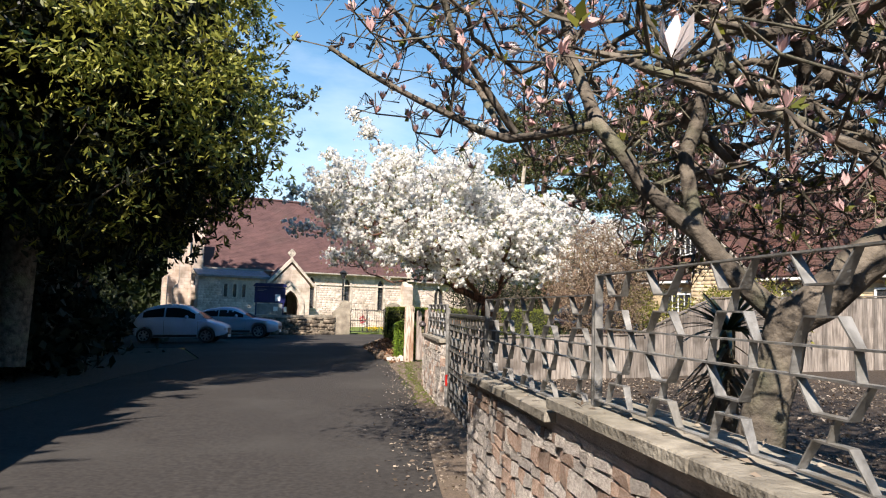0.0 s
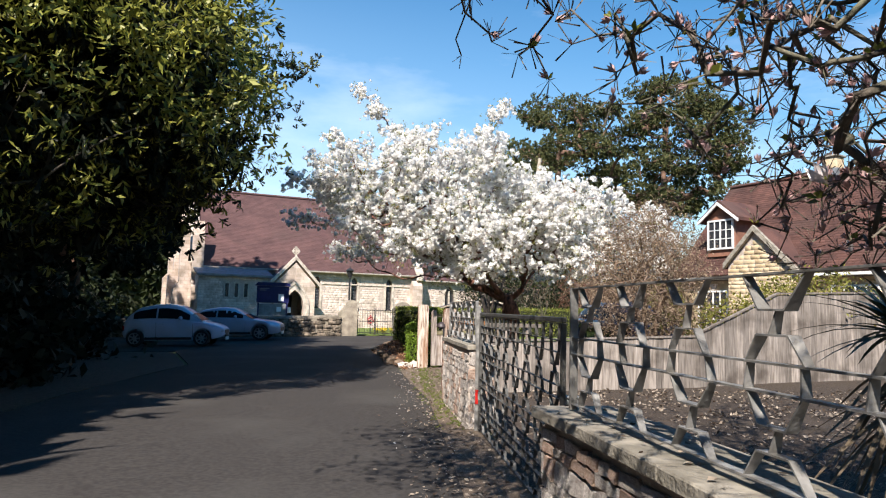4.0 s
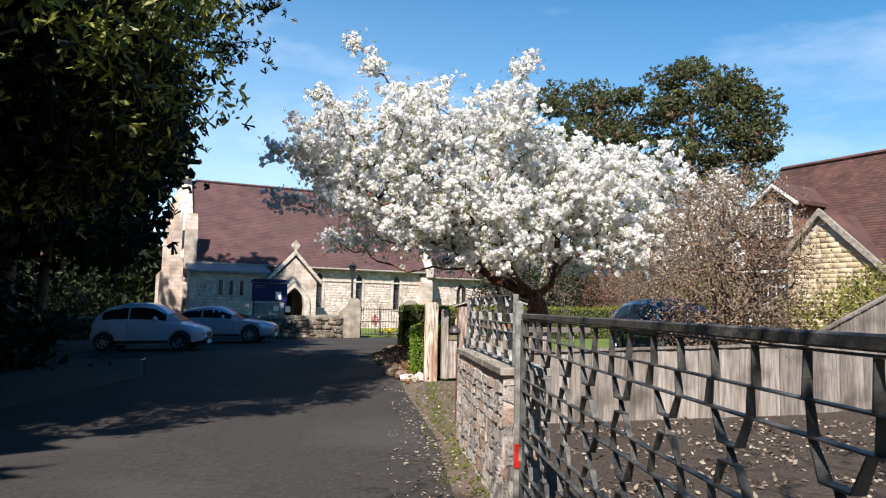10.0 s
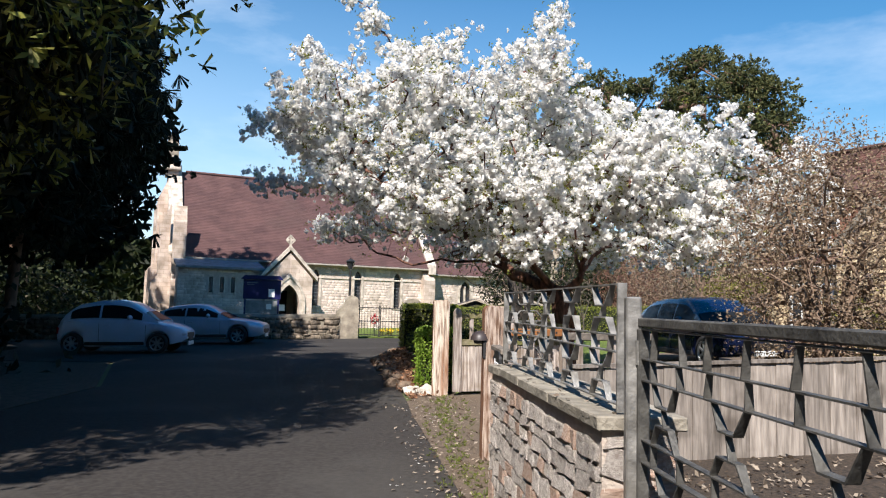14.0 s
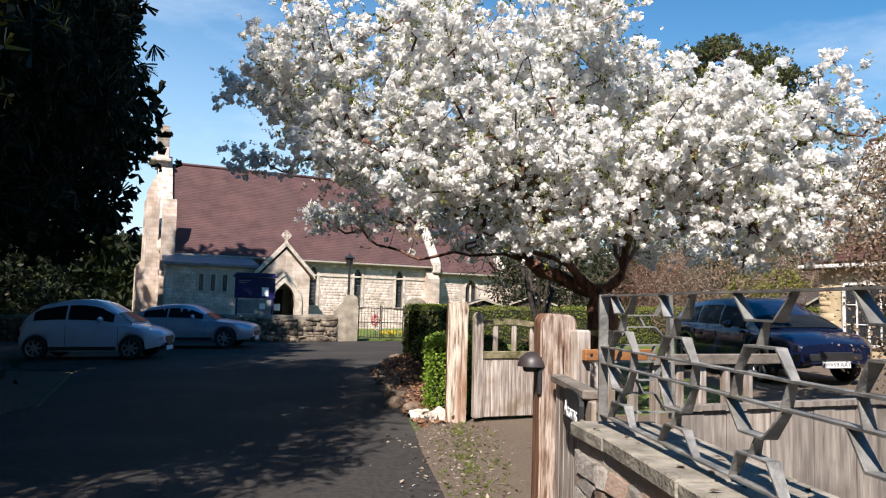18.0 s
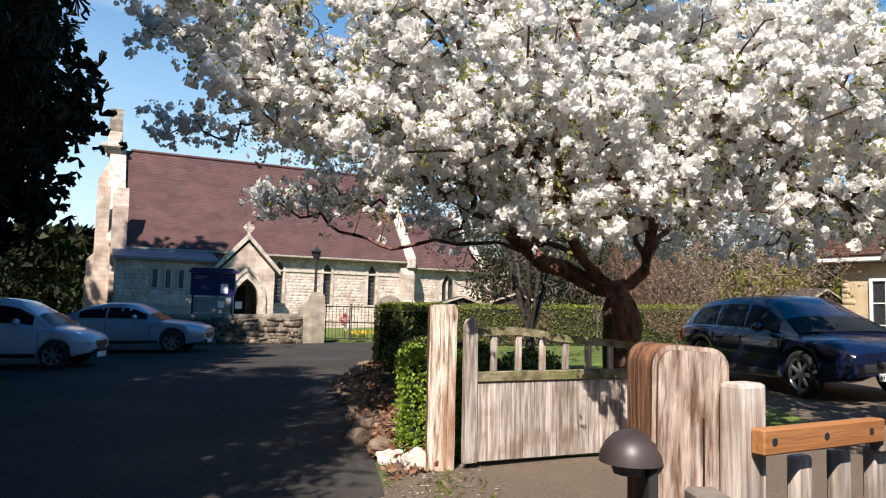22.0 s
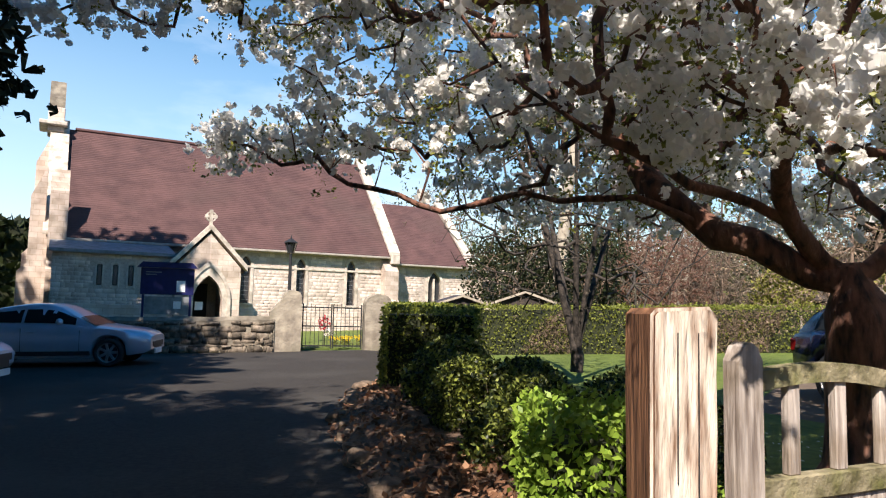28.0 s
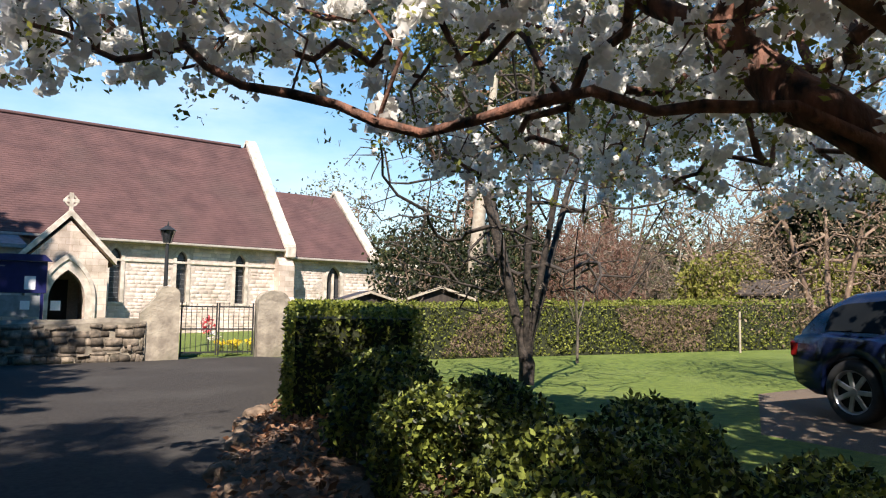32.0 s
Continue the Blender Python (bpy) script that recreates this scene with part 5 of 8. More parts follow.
# ---- churchyard wall, piers, iron gate, lamp, notice board ----
def old_wall(a, b, h, thick, seed, label):
    m, L = run_frame(a, b)
    rg = np.random.default_rng(seed)
    w = thing("churchyard_wall", m @ Matrix.Translation((0, 0, gz(*a))), label, "wall", kind="structure")
    sl = (gz(*b) - gz(*a)) / L
    n = max(8, int(L * 4))
    bm = bmesh.new()
    prof = [(-thick / 2, -0.3), (thick / 2, -0.3), (thick / 2, h - 0.1), (0.1, h), (-0.1, h), (-thick / 2, h - 0.1)]
    ring = []
    for i in range(n + 1):
        x = L * i / n
        k = wobble(x, 0, seed, 1.5, 1).z * 0.05
        ring.append([bm.verts.new((x, y * (1 + wobble(x, y, z, 4, seed).x * 0.12), z + sl * x + (k if z > 0.2 else 0))) for y, z in prof])
    for p, q in zip(ring, ring[1:]):
        for i in range(6):
            j = (i + 1) % 6
            bm.faces.new((p[i], p[j], q[j], q[i]))
    bm.faces.new(ring[0])
    bm.faces.new(ring[-1][::-1])
    bmesh.ops.recalc_face_normals(bm, faces=bm.faces)
    core = part("core", bm, M_oldwall, w)
    V, F = course_stones(rg, 0.02, L - 0.02, -0.1, h - 0.14, -thick / 2, h=(0.06, 0.19), w=(0.09, 0.42), proud=0.06)
    V = np.array(V).reshape(-1, 8, 3)
    V += rg.normal(0, 1, (len(V), 1, 3)) * (0.0, 0.02, 0.015)
    V += rg.uniform(-1, 1, V.shape) * (0.025, 0.012, 0.03)
    V[:, :, 2] += sl * V[:, :, 0]
    V = V.reshape(-1, 3)
    stones_part(w, V, F, M_oldstone)
    return w


M_oldstone = mat("old_wall_stones", (0.06, 0.048, 0.036), (0.24, 0.19, 0.145), 0.95, 7, 10, 0.8, 20, spots=((0.10, 0.09, 0.06), 0.6), per_island=0.5)
old_wall((-26, 35.6), (-5.95, 37.15), 0.98, 0.42, 3, "low mossy rubble churchyard wall")
old_wall((-2.75, 38.2), (2.0, 40.2), 1.1, 0.42, 4, "low rubble churchyard wall behind the hedge")


def pier(x, y, w, d, h, turn, label, shoulder):
    p = thing("gate_pier", pose(x, y, gz(x, y), 0, 0, turn), label, "gate pier")
    r = w / 2
    pts = [(-r, -0.2), (r, -0.2), (r, h - r * 0.8)] + [(r * math.cos(a), h - r * 0.8 + r * 0.8 * math.sin(a)) for a in [math.pi * i / 10 for i in range(1, 10)]] + [(-r, h - r * 0.8)]
    if shoulder:
        pts = [(-r - shoulder, -0.2)] + pts[1:-1] + [(-r, h - r * 0.9), (-r - shoulder * 0.5, h - 0.45), (-r - shoulder, h - 0.62)]
    bm = extrude_outline(pts, -d / 2, d / 2)
    bmesh.ops.triangulate(bm, faces=[f for f in bm.faces if len(f.verts) > 4])
    bmesh.ops.subdivide_edges(bm, edges=[e for e in bm.edges if e.calc_length() > 0.25], cuts=2)
    for v in bm.verts:
        v.co += wobble(v.co.x + x, v.co.y, v.co.z, 3.5, 4) * 0.03
    part("shaft", bm, M_oldwall, p)
    return p


pier(-5.55, 37.35, 0.52, 0.5, 1.72, 16, "round-topped mossy stone gate pier", 0.35)
pier(-3.15, 38.0, 0.80, 0.5, 1.62, 16, "broad sloping mossy stone gate pier", 0.0)
m, L = run_frame((-5.26, 37.40), (-3.58, 37.88))
ig = thing("churchyard_gates", m @ Matrix.Translation((0, 0, gz(-4.5, 37.6) + 0.05)), "pair of black iron bar gates", "gate")
for i in range(2):
    x0, x1 = i * L / 2 + 0.01, (i + 1) * L / 2 - 0.01
    lf = part("leaf_frame", boxed(x0, x0 + 0.035, -0.018, 0.018, 0, 1.28), M_black, ig)
    part("stile", boxed(x1 - 0.035, x1, -0.018, 0.018, 0, 1.28), M_black, lf)
    for z in (0.06, 0.62, 1.16):
        part("rail", boxed(x0 + 0.036, x1 - 0.036, -0.01, 0.01, z, z + 0.035), M_black, lf)
    for k in range(1, 7):
        x = x0 + (x1 - x0) * k / 7
        bm = bmesh.new()
        cyl(bm, 0.009, 0.009, 0.03, 1.24 + 0.05 * math.sin(k), 6, Matrix.Translation((x, 0, 0)))
        part("bar", bm, M_black, lf)
lp = thing("street_lamp", pose(-6.05, 39.5, gz(-6, 39.5)), "black lantern lamp post in the churchyard", "lamp post")
bm = bmesh.new()
cyl(bm, 0.07, 0.045, -0.1, 2.9, 10)
cyl(bm, 0.11, 0.09, -0.1, 0.6, 10)
part("post", bm, M_black, lp, smooth=False)
bm = bmesh.new()
cyl(bm, 0.09, 0.19, 2.92, 3.25, 6)
part("lantern", bm, M_glass, lp)
bm = bmesh.new()
cyl(bm, 0.25, 0.06, 3.255, 3.38, 6)
cyl(bm, 0.03, 0.01, 3.38, 3.5, 6)
part("cap", bm, M_black, lp)
for k in range(6):
    a = math.pi / 3 * k
    part("glazing_bar", boxed(-0.008, 0.008, -0.008, 0.008, 0, 0.34, m=Matrix.Translation((0.095 * math.cos(a), 0.095 * math.sin(a), 2.91)) @ Matrix.Rotation(a, 4, 'Z') @ Matrix.Rotation(0.29, 4, 'Y')), M_black, lp)
nb = thing("notice_board", pose(-10.55, 41.4, gz(-10.5, 41.4), 0, 0, 12), "dark blue church notice board on posts", "notice board")
part("panel", boxed(-0.86, 0.86, -0.05, 0.05, 1.62, 2.52, bevel=0.01), M_blue, nb)
part("hood", extrude_outline([(-0.98, 2.53), (0.98, 2.53), (0.8, 2.72), (-0.8, 2.72)], -0.16, 0.16), M_blue, nb)
for x in (-0.8, 0.72):
    part("post", boxed(x, x + 0.08, -0.04, 0.04, -0.1, 1.615), M_blue, nb)
part("lower_panel", boxed(-0.72, 0.71, -0.02, 0.02, 0.95, 1.55), M_lead, nb)
part("notice", boxed(0.30, 0.58, -0.062, -0.054, 1.72, 2.1), M_paper, nb, "white paper notice")
part("notice", boxed(0.22, 0.46, -0.034, -0.024, 1.15, 1.4), M_paper, nb, "white paper notice")
for z, w in ((2.36, 0.5), (2.28, 0.34)):
    part("writing", boxed(-0.7, -0.7 + w, -0.056, -0.0515, z, z + 0.035), M_lead, nb, "unreadable pale lettering")


# ---- cars ----
M_tyre = mat("tyre_rubber", (0.012, 0.012, 0.013), (0.022, 0.022, 0.023), 0.8, 20)
M_alloy = mat("alloy_rim", (0.35, 0.36, 0.38), (0.5, 0.51, 0.53), 0.35, 10, metal=0.8)
M_carglass = mat("car_glass", (0.010, 0.012, 0.014), (0.016, 0.018, 0.02), 0.10, 2, spec=0.06)
M_trim = mat("black_trim", (0.014, 0.014, 0.015), (0.022, 0.022, 0.024), 0.55, 8)
M_lamp = mat("lamp_glass", (0.45, 0.47, 0.5), (0.65, 0.67, 0.7), 0.12, 14, spec=0.8)
M_redlamp = mat("red_lamp_glass", (0.22, 0.01, 0.01), (0.3, 0.015, 0.012), 0.15, 6)
M_plate = mat("number_plate", (0.75, 0.75, 0.74), (0.8, 0.8, 0.79), 0.4, 8)


def paint(name, c, metal=0.3, rough=0.32):
    return mat(name, c, tuple(min(1, v * 1.12) for v in c), rough, 2.0, 5, 0.0, metal=metal, coat=0.7)


def lofted(sections, closed=False, caps=True):
    bm = bmesh.new()
    rings = [[bm.verts.new(p) for p in s] for s in sections]
    for a, b in zip(rings, rings[1:]):
        for i in range(len(a) - 1):
            bm.faces.new((a[i], a[i + 1], b[i + 1], b[i]))
    if caps:
        for r in (rings[0], rings[-1]):
            bm.faces.new(r)
    bmesh.ops.recalc_face_normals(bm, faces=bm.faces)
    return bm


def car(m, name, label, body, stations, cabin, wheels, track, r, win, doors, colour, plate=""):
    """stations: (x, bottom, belt, half width); cabin: (x, roof, half width at the roof) over the same width; wheels: two x; win: x limits of side panes."""
    c = thing(name, m, label, "car")
    belt = lambda x: np.interp(x, [s[0] for s in stations], [s[2] for s in stations])
    half = lambda x: np.interp(x, [s[0] for s in stations], [s[3] for s in stations])
    roofz = lambda x: np.interp(x, [s[0] for s in cabin], [s[1] for s in cabin])
    roofw = lambda x: np.interp(x, [s[0] for s in cabin], [s[2] for s in cabin])
    xs = sorted(set([round(s[0], 3) for s in stations] + [round(w + k * r * 1.13, 3) for w in wheels for k in (-1, -0.92, -0.7, -0.38, 0, 0.38, 0.7, 0.92, 1)]))
    secs = []
    for x in xs:
        zb = np.interp(x, [s[0] for s in stations], [s[1] for s in stations])
        zt, hw = belt(x), half(x)
        for w in wheels:
            d = abs(x - w) / (r * 1.13)
            if d < 1:
                zb = max(zb, r + 1.13 * r * math.sqrt(1 - d * d))
        zb = min(zb, zt - 0.1)
        zm = zb + (zt - zb) * 0.55
        pts = [(0.55 * hw, zb), (hw * 0.93, zb), (hw * 0.985, zb + (zt - zb) * 0.18), (hw, zm), (hw * 0.985, zt - 0.10 * (zt - zb)), (hw * 0.93, zt), (hw * 0.80, zt + 0.025), (0, zt + 0.035 + 0.02 * hw)]
        full = [(x, -y, z) for y, z in pts] + [(x, y, z) for y, z in pts[-2::-1]]
        secs.append(full)
    bd = part("body", lofted(secs), colour, c, smooth=True)
    bd.data.set_sharp_from_angle(angle=radians(38))
    x0, x1 = cabin[0][0], cabin[-1][0]
    secs = []
    for x in np.linspace(x0, x1, 19):
        zt, zr, hw, rw = belt(x) - 0.03, roofz(x), half(x) * 0.93, roofw(x)
        zr = max(zr, zt + 0.02)
        f = min(1.0, (zr - zt) / 0.45)
        ww = hw + (rw - hw) * f
        pts = [(hw, zt), (hw + (ww - hw) * 0.5 + 0.012 * f, zt + (zr - zt) * 0.5), (ww, zr - 0.045 * f), (ww * 0.90, zr - 0.008), (ww * 0.55, zr + 0.018 * f), (0, zr + 0.025 * f)]
        secs.append([(x, -y, z) for y, z in pts] + [(x, y, z) for y, z in pts[-2::-1]])
    cb = part("cabin", lofted(secs), colour, c, smooth=True)
    cb.data.set_sharp_from_angle(angle=radians(40))
    # side panes
    for s in (-1, 1):
        for a, b in win:
            n = 8
            bm = bmesh.new()
            lo, hi = [], []
            for x in np.linspace(a, b, n):
                zt, zr, hw, rw = belt(x) - 0.03, roofz(x), half(x) * 0.93, roofw(x)
                zr = max(zr, zt + 0.02)
                f = min(1.0, (zr - zt) / 0.45)
                ww = hw + (rw - hw) * f
                at = lambda g: np.interp(g, [0, 0.5, 1.0], [hw, hw + (ww - hw) * 0.5 + 0.012 * f, ww]) + 0.006
                g0, g1 = 0.10, 0.84
                lo.append((x, s * at(g0), zt + (zr - zt - 0.045 * f) * g0 + 0.03))
                hi.append((x, s * at(g1), max(zt + 0.05, zt + (zr - zt - 0.045 * f) * g1)))
            va, vb = [bm.verts.new(p) for p in lo], [bm.verts.new(p) for p in hi]
            vm = [bm.verts.new(((p[0] + q[0]) / 2, (p[1] + q[1]) / 2 + s * 0.012, (p[2] + q[2]) / 2)) for p, q in zip(lo, hi)]
            for u, v in ((va, vm), (vm, vb)):
                for i in range(n - 1):
                    bm.faces.new((u[i], u[i + 1], v[i + 1], v[i]) if s < 0 else (v[i], v[i + 1], u[i + 1], u[i]))
            part("side_window", bm, M_carglass, c, smooth=True)
    # windscreen and back window
    for a, b, nm in ((cabin[-1][0], win[-1][1], "windscreen"), (cabin[0][0], win[0][0], "rear_window")):
        bm = bmesh.new()
        rows = []
        for t in np.linspace(0.06, 0.86, 6):
            x = a + (b - a) * t
            zr, zt = roofz(x), belt(x) - 0.03
            hw, rw = half(x) * 0.93, roofw(x)
            f = min(1.0, max(0.02, zr - zt) / 0.45)
            ww = (hw + (rw - hw) * f) * 0.96
            dx = 0.012 if a > b else -0.012
            rows.append([bm.verts.new((x + dx, y, max(zr, zt + 0.02) + 0.018 + 0.02 * f * (1 - (y / ww) ** 2) - 0.05 * f * max(0.0, (abs(y / ww) - 0.8) / 0.2))) for y in np.linspace(-ww, ww, 7)])
        for u, v in zip(rows, rows[1:]):
            for i in range(6):
                bm.faces.new((u[i], u[i + 1], v[i + 1], v[i]) if a > b else (v[i], v[i + 1], u[i + 1], u[i]))
        part(nm, bm, M_carglass, c, smooth=True)
    for x in doors:
        for s in (-1, 1):
            zb = np.interp(x, [q[0] for q in stations], [q[1] for q in stations])
            bm = boxed(x - 0.004, x + 0.004, min(s * half(x) * 0.97, s * (half(x) + 0.003)), max(s * half(x) * 0.97, s * (half(x) + 0.003)), zb + 0.12, belt(x) - 0.08)
            part("door_gap", bm, M_trim, c)
    for s in (-1, 1):
        x = doors[0] + 0.12
        part("door_handle", boxed(x, x + 0.17, min(s * (half(x) - 0.01), s * (half(x) + 0.022)), max(s * (half(x) - 0.01), s * (half(x) + 0.022)), belt(x) - 0.17, belt(x) - 0.135, bevel=0.008), colour, c)
        x = win[-1][1] - 0.28
        bm = bmesh.new()
        bmesh.ops.create_uvsphere(bm, u_segments=12, v_segments=8, radius=0.1)
        bmesh.ops.transform(bm, matrix=Matrix.Translation((x, s * (half(x) + 0.08), belt(x) + 0.08)) @ Matrix.Diagonal((0.7, 1.1, 0.75, 1)), verts=bm.verts)
        part("mirror", bm, colour, c, smooth=True)
        sx = [q[0] for q in stations]
        part("sill_trim", boxed(wheels[0] + r * 1.2, wheels[1] - r * 1.2, min(s * 0.86 * half(0), s * (half(0) + 0.006)), max(s * 0.86 * half(0), s * (half(0) + 0.006)), stations[2][1] - 0.0, stations[2][1] + 0.09, bevel=0.01), M_trim, c)
        xf, xr = stations[-2][0], stations[1][0]
        bm = bmesh.new()
        bmesh.ops.create_uvsphere(bm, u_segments=14, v_segments=8, radius=0.13)
        bmesh.ops.transform(bm, matrix=Matrix.Translation((xf - 0.10, s * half(xf) * 0.82, belt(xf) - 0.12)) @ Matrix.Diagonal((1.5, 0.95, 0.75, 1)), verts=bm.verts)
        part("headlight", bm, M_lamp, c, "clear headlight", smooth=True)
        part("tail_light", boxed(xr - 0.04, xr + 0.10, min(s * half(xr) * 0.8, s * (half(xr) + 0.012)), max(s * half(xr) * 0.8, s * (half(xr) + 0.012)), belt(xr) - 0.25, belt(xr) - 0.06, bevel=0.02), M_redlamp, c, "red tail light")
    xe = stations[-1][0]
    part("grille", boxed(xe - 0.03, xe + 0.014, -half(xe) * 0.5, half(xe) * 0.5, belt(xe) - 0.24, belt(xe) - 0.10, bevel=0.01), M_trim, c)
    part("lower_grille", boxed(xe - 0.03, xe + 0.012, -half(xe) * 0.75, half(xe) * 0.75, stations[-1][1] + 0.05, stations[-1][1] + 0.17, bevel=0.01), M_trim, c)
    pl = part("number_plate", boxed(xe - 0.01, xe + 0.022, -0.26, 0.26, belt(xe) - 0.37, belt(xe) - 0.26, bevel=0.004), M_plate, c, "white front number plate")
    if plate:
        lettering(plate, 0.105, Matrix.Translation((xe + 0.0245, 0, belt(xe) - 0.315)) @ pose(0, 0, 0, 90, 0, 90), M_trim, pl, "plate_lettering", 0.001)
    for w in wheels:
        for s in (-1, 1):
            mw = Matrix.Translation((w, s * track, r)) @ Matrix.Rotation(-s * math.pi / 2, 4, 'X')
            bm = bmesh.new()
            prof = [(r * 0.66, -0.1), (r * 0.9, -0.1), (r * 0.985, -0.075), (r, -0.03), (r, 0.03), (r * 0.985, 0.075), (r * 0.9, 0.1), (r * 0.70, 0.095), (r * 0.66, 0.07)]
            rg = [[bm.verts.new((q * math.cos(a), q * math.sin(a), z)) for q, z in prof] for a in [2 * math.pi * i / 28 for i in range(28)]]
            for i in range(28):
                for j in range(len(prof)):
                    bm.faces.new((rg[i][j], rg[(i + 1) % 28][j], rg[(i + 1) % 28][(j + 1) % len(prof)], rg[i][(j + 1) % len(prof)]))
            bmesh.ops.recalc_face_normals(bm, faces=bm.faces)
            wh = part("wheel", bm, M_tyre, c, smooth=True)
            wh.matrix_basis = mw
            # black disc that stands for the shade behind the spokes
            bm = bmesh.new()
            cyl(bm, r * 0.66, r * 0.66, -0.04, 0.02, 24)
            part("brake_shade", bm, M_trim, wh)
            sp = None
            for k in range(7):
                mk = Matrix.Rotation(2 * math.pi * k / 7, 4, 'Z')
                if sp is None:
                    sp = part("spoke", boxed(0.03, r * 0.64, -0.028, 0.028, 0.045, 0.072, bevel=0.006), M_alloy, wh)
                else:
                    shared("spoke", sp.data, wh, mk)
            bm = bmesh.new()
            cyl(bm, 0.065, 0.05, 0.03, 0.082, 14)
            part("hub_cap", bm, M_alloy, wh)
            bm = bmesh.new()
            rg = [[bm.verts.new((q * math.cos(a), q * math.sin(a), z)) for q, z in ((r * 0.6, 0.05), (r * 0.67, 0.085), (r * 0.69, 0.097), (r * 0.64, 0.06))] for a in [2 * math.pi * i / 28 for i in range(28)]]
            for i in range(28):
                for j in range(4):
                    bm.faces.new((rg[i][j], rg[(i + 1) % 28][j], rg[(i + 1) % 28][(j + 1) % 4], rg[i][(j + 1) % 4]))
            bmesh.ops.recalc_face_normals(bm, faces=bm.faces)
            part("rim", bm, M_alloy, wh, smooth=True)
    return c


def ground_pose(x, y, turn, h=0.0):
    """Upright pose tilted to lie on the sloping ground."""
    n = Vector((-0.0246, -0.0125, 1)).normalized()
    return Matrix.Translation((x, y, gz(x, y) + h)) @ Vector((0, 0, 1)).rotation_difference(n).to_matrix().to_4x4() @ Matrix.Rotation(radians(turn), 4, 'Z')


M_pfiat = paint("pale_blue_white_paint", (0.44, 0.53, 0.64), 0.0)
M_pbmw = paint("silver_paint", (0.40, 0.46, 0.55), 0.4)
M_psuv = paint("dark_blue_paint", (0.004, 0.008, 0.03), 0.0, 0.2)
car(ground_pose(-10.55, 28.5, 8), "small_hatchback", "pale blue-white small round hatchback parked on the drive", None,
    [(-1.62, 0.42, 0.62, 0.55), (-1.55, 0.34, 0.80, 0.68), (-1.36, 0.24, 0.93, 0.76), (-0.6, 0.20, 0.95, 0.80), (0.5, 0.20, 0.92, 0.81), (1.1, 0.22, 0.86, 0.79), (1.55, 0.26, 0.76, 0.72), (1.80, 0.32, 0.66, 0.60), (1.90, 0.40, 0.58, 0.46)],
    [(-1.50, 0.90, 0.58), (-1.30, 1.18, 0.56), (-1.05, 1.36, 0.55), (-0.5, 1.47, 0.56), (0.0, 1.485, 0.57), (0.38, 1.42, 0.56), (0.85, 1.12, 0.60), (1.18, 0.90, 0.66)],
    (-1.13, 1.17), 0.71, 0.29, ((-1.20, -0.42), (-0.36, 0.74)), (-0.40, 0.86), M_pfiat)
car(ground_pose(-10.05, 33.2, 6), "silver_coupe", "silver two-door saloon coupe parked by the churchyard wall", None,
    [(-2.28, 0.45, 0.70, 0.62), (-2.18, 0.33, 0.92, 0.76), (-1.85, 0.26, 0.98, 0.83), (-0.8, 0.20, 0.93, 0.86), (0.6, 0.20, 0.90, 0.87), (1.2, 0.22, 0.86, 0.85), (1.8, 0.25, 0.78, 0.80), (2.1, 0.29, 0.70, 0.71), (2.22, 0.36, 0.62, 0.58)],
    [(-1.75, 0.95, 0.62), (-1.35, 1.10, 0.60), (-0.95, 1.28, 0.57), (-0.4, 1.36, 0.56), (0.0, 1.365, 0.57), (0.3, 1.32, 0.57), (0.75, 1.08, 0.62), (1.12, 0.88, 0.70)],
    (-1.33, 1.395), 0.76, 0.315, ((-1.12, -0.42), (-0.36, 0.70)), (-0.40, 0.80), M_pbmw)
car(ground_pose(5.11, 25.37, -78), "dark_estate_car", "dark blue tall estate car parked on the gravel", None,
    [(-2.28, 0.48, 0.80, 0.72), (-2.22, 0.38, 0.95, 0.84), (-1.9, 0.28, 1.00, 0.91), (-0.8, 0.24, 0.98, 0.94), (0.6, 0.24, 0.96, 0.94), (1.2, 0.26, 0.93, 0.93), (1.8, 0.28, 0.87, 0.90), (2.12, 0.32, 0.79, 0.80), (2.26, 0.40, 0.70, 0.66)],
    [(-2.12, 1.02, 0.70), (-1.90, 1.28, 0.64), (-1.62, 1.46, 0.62), (-0.8, 1.54, 0.63), (0.0, 1.54, 0.64), (0.35, 1.49, 0.64), (0.9, 1.21, 0.70), (1.35, 0.96, 0.78)],
    (-1.37, 1.40), 0.81, 0.36, ((-1.75, -0.98), (-0.90, -0.10), (-0.02, 0.86)), (-0.92, -0.06, 0.96), M_psuv, "HW59 AAY")


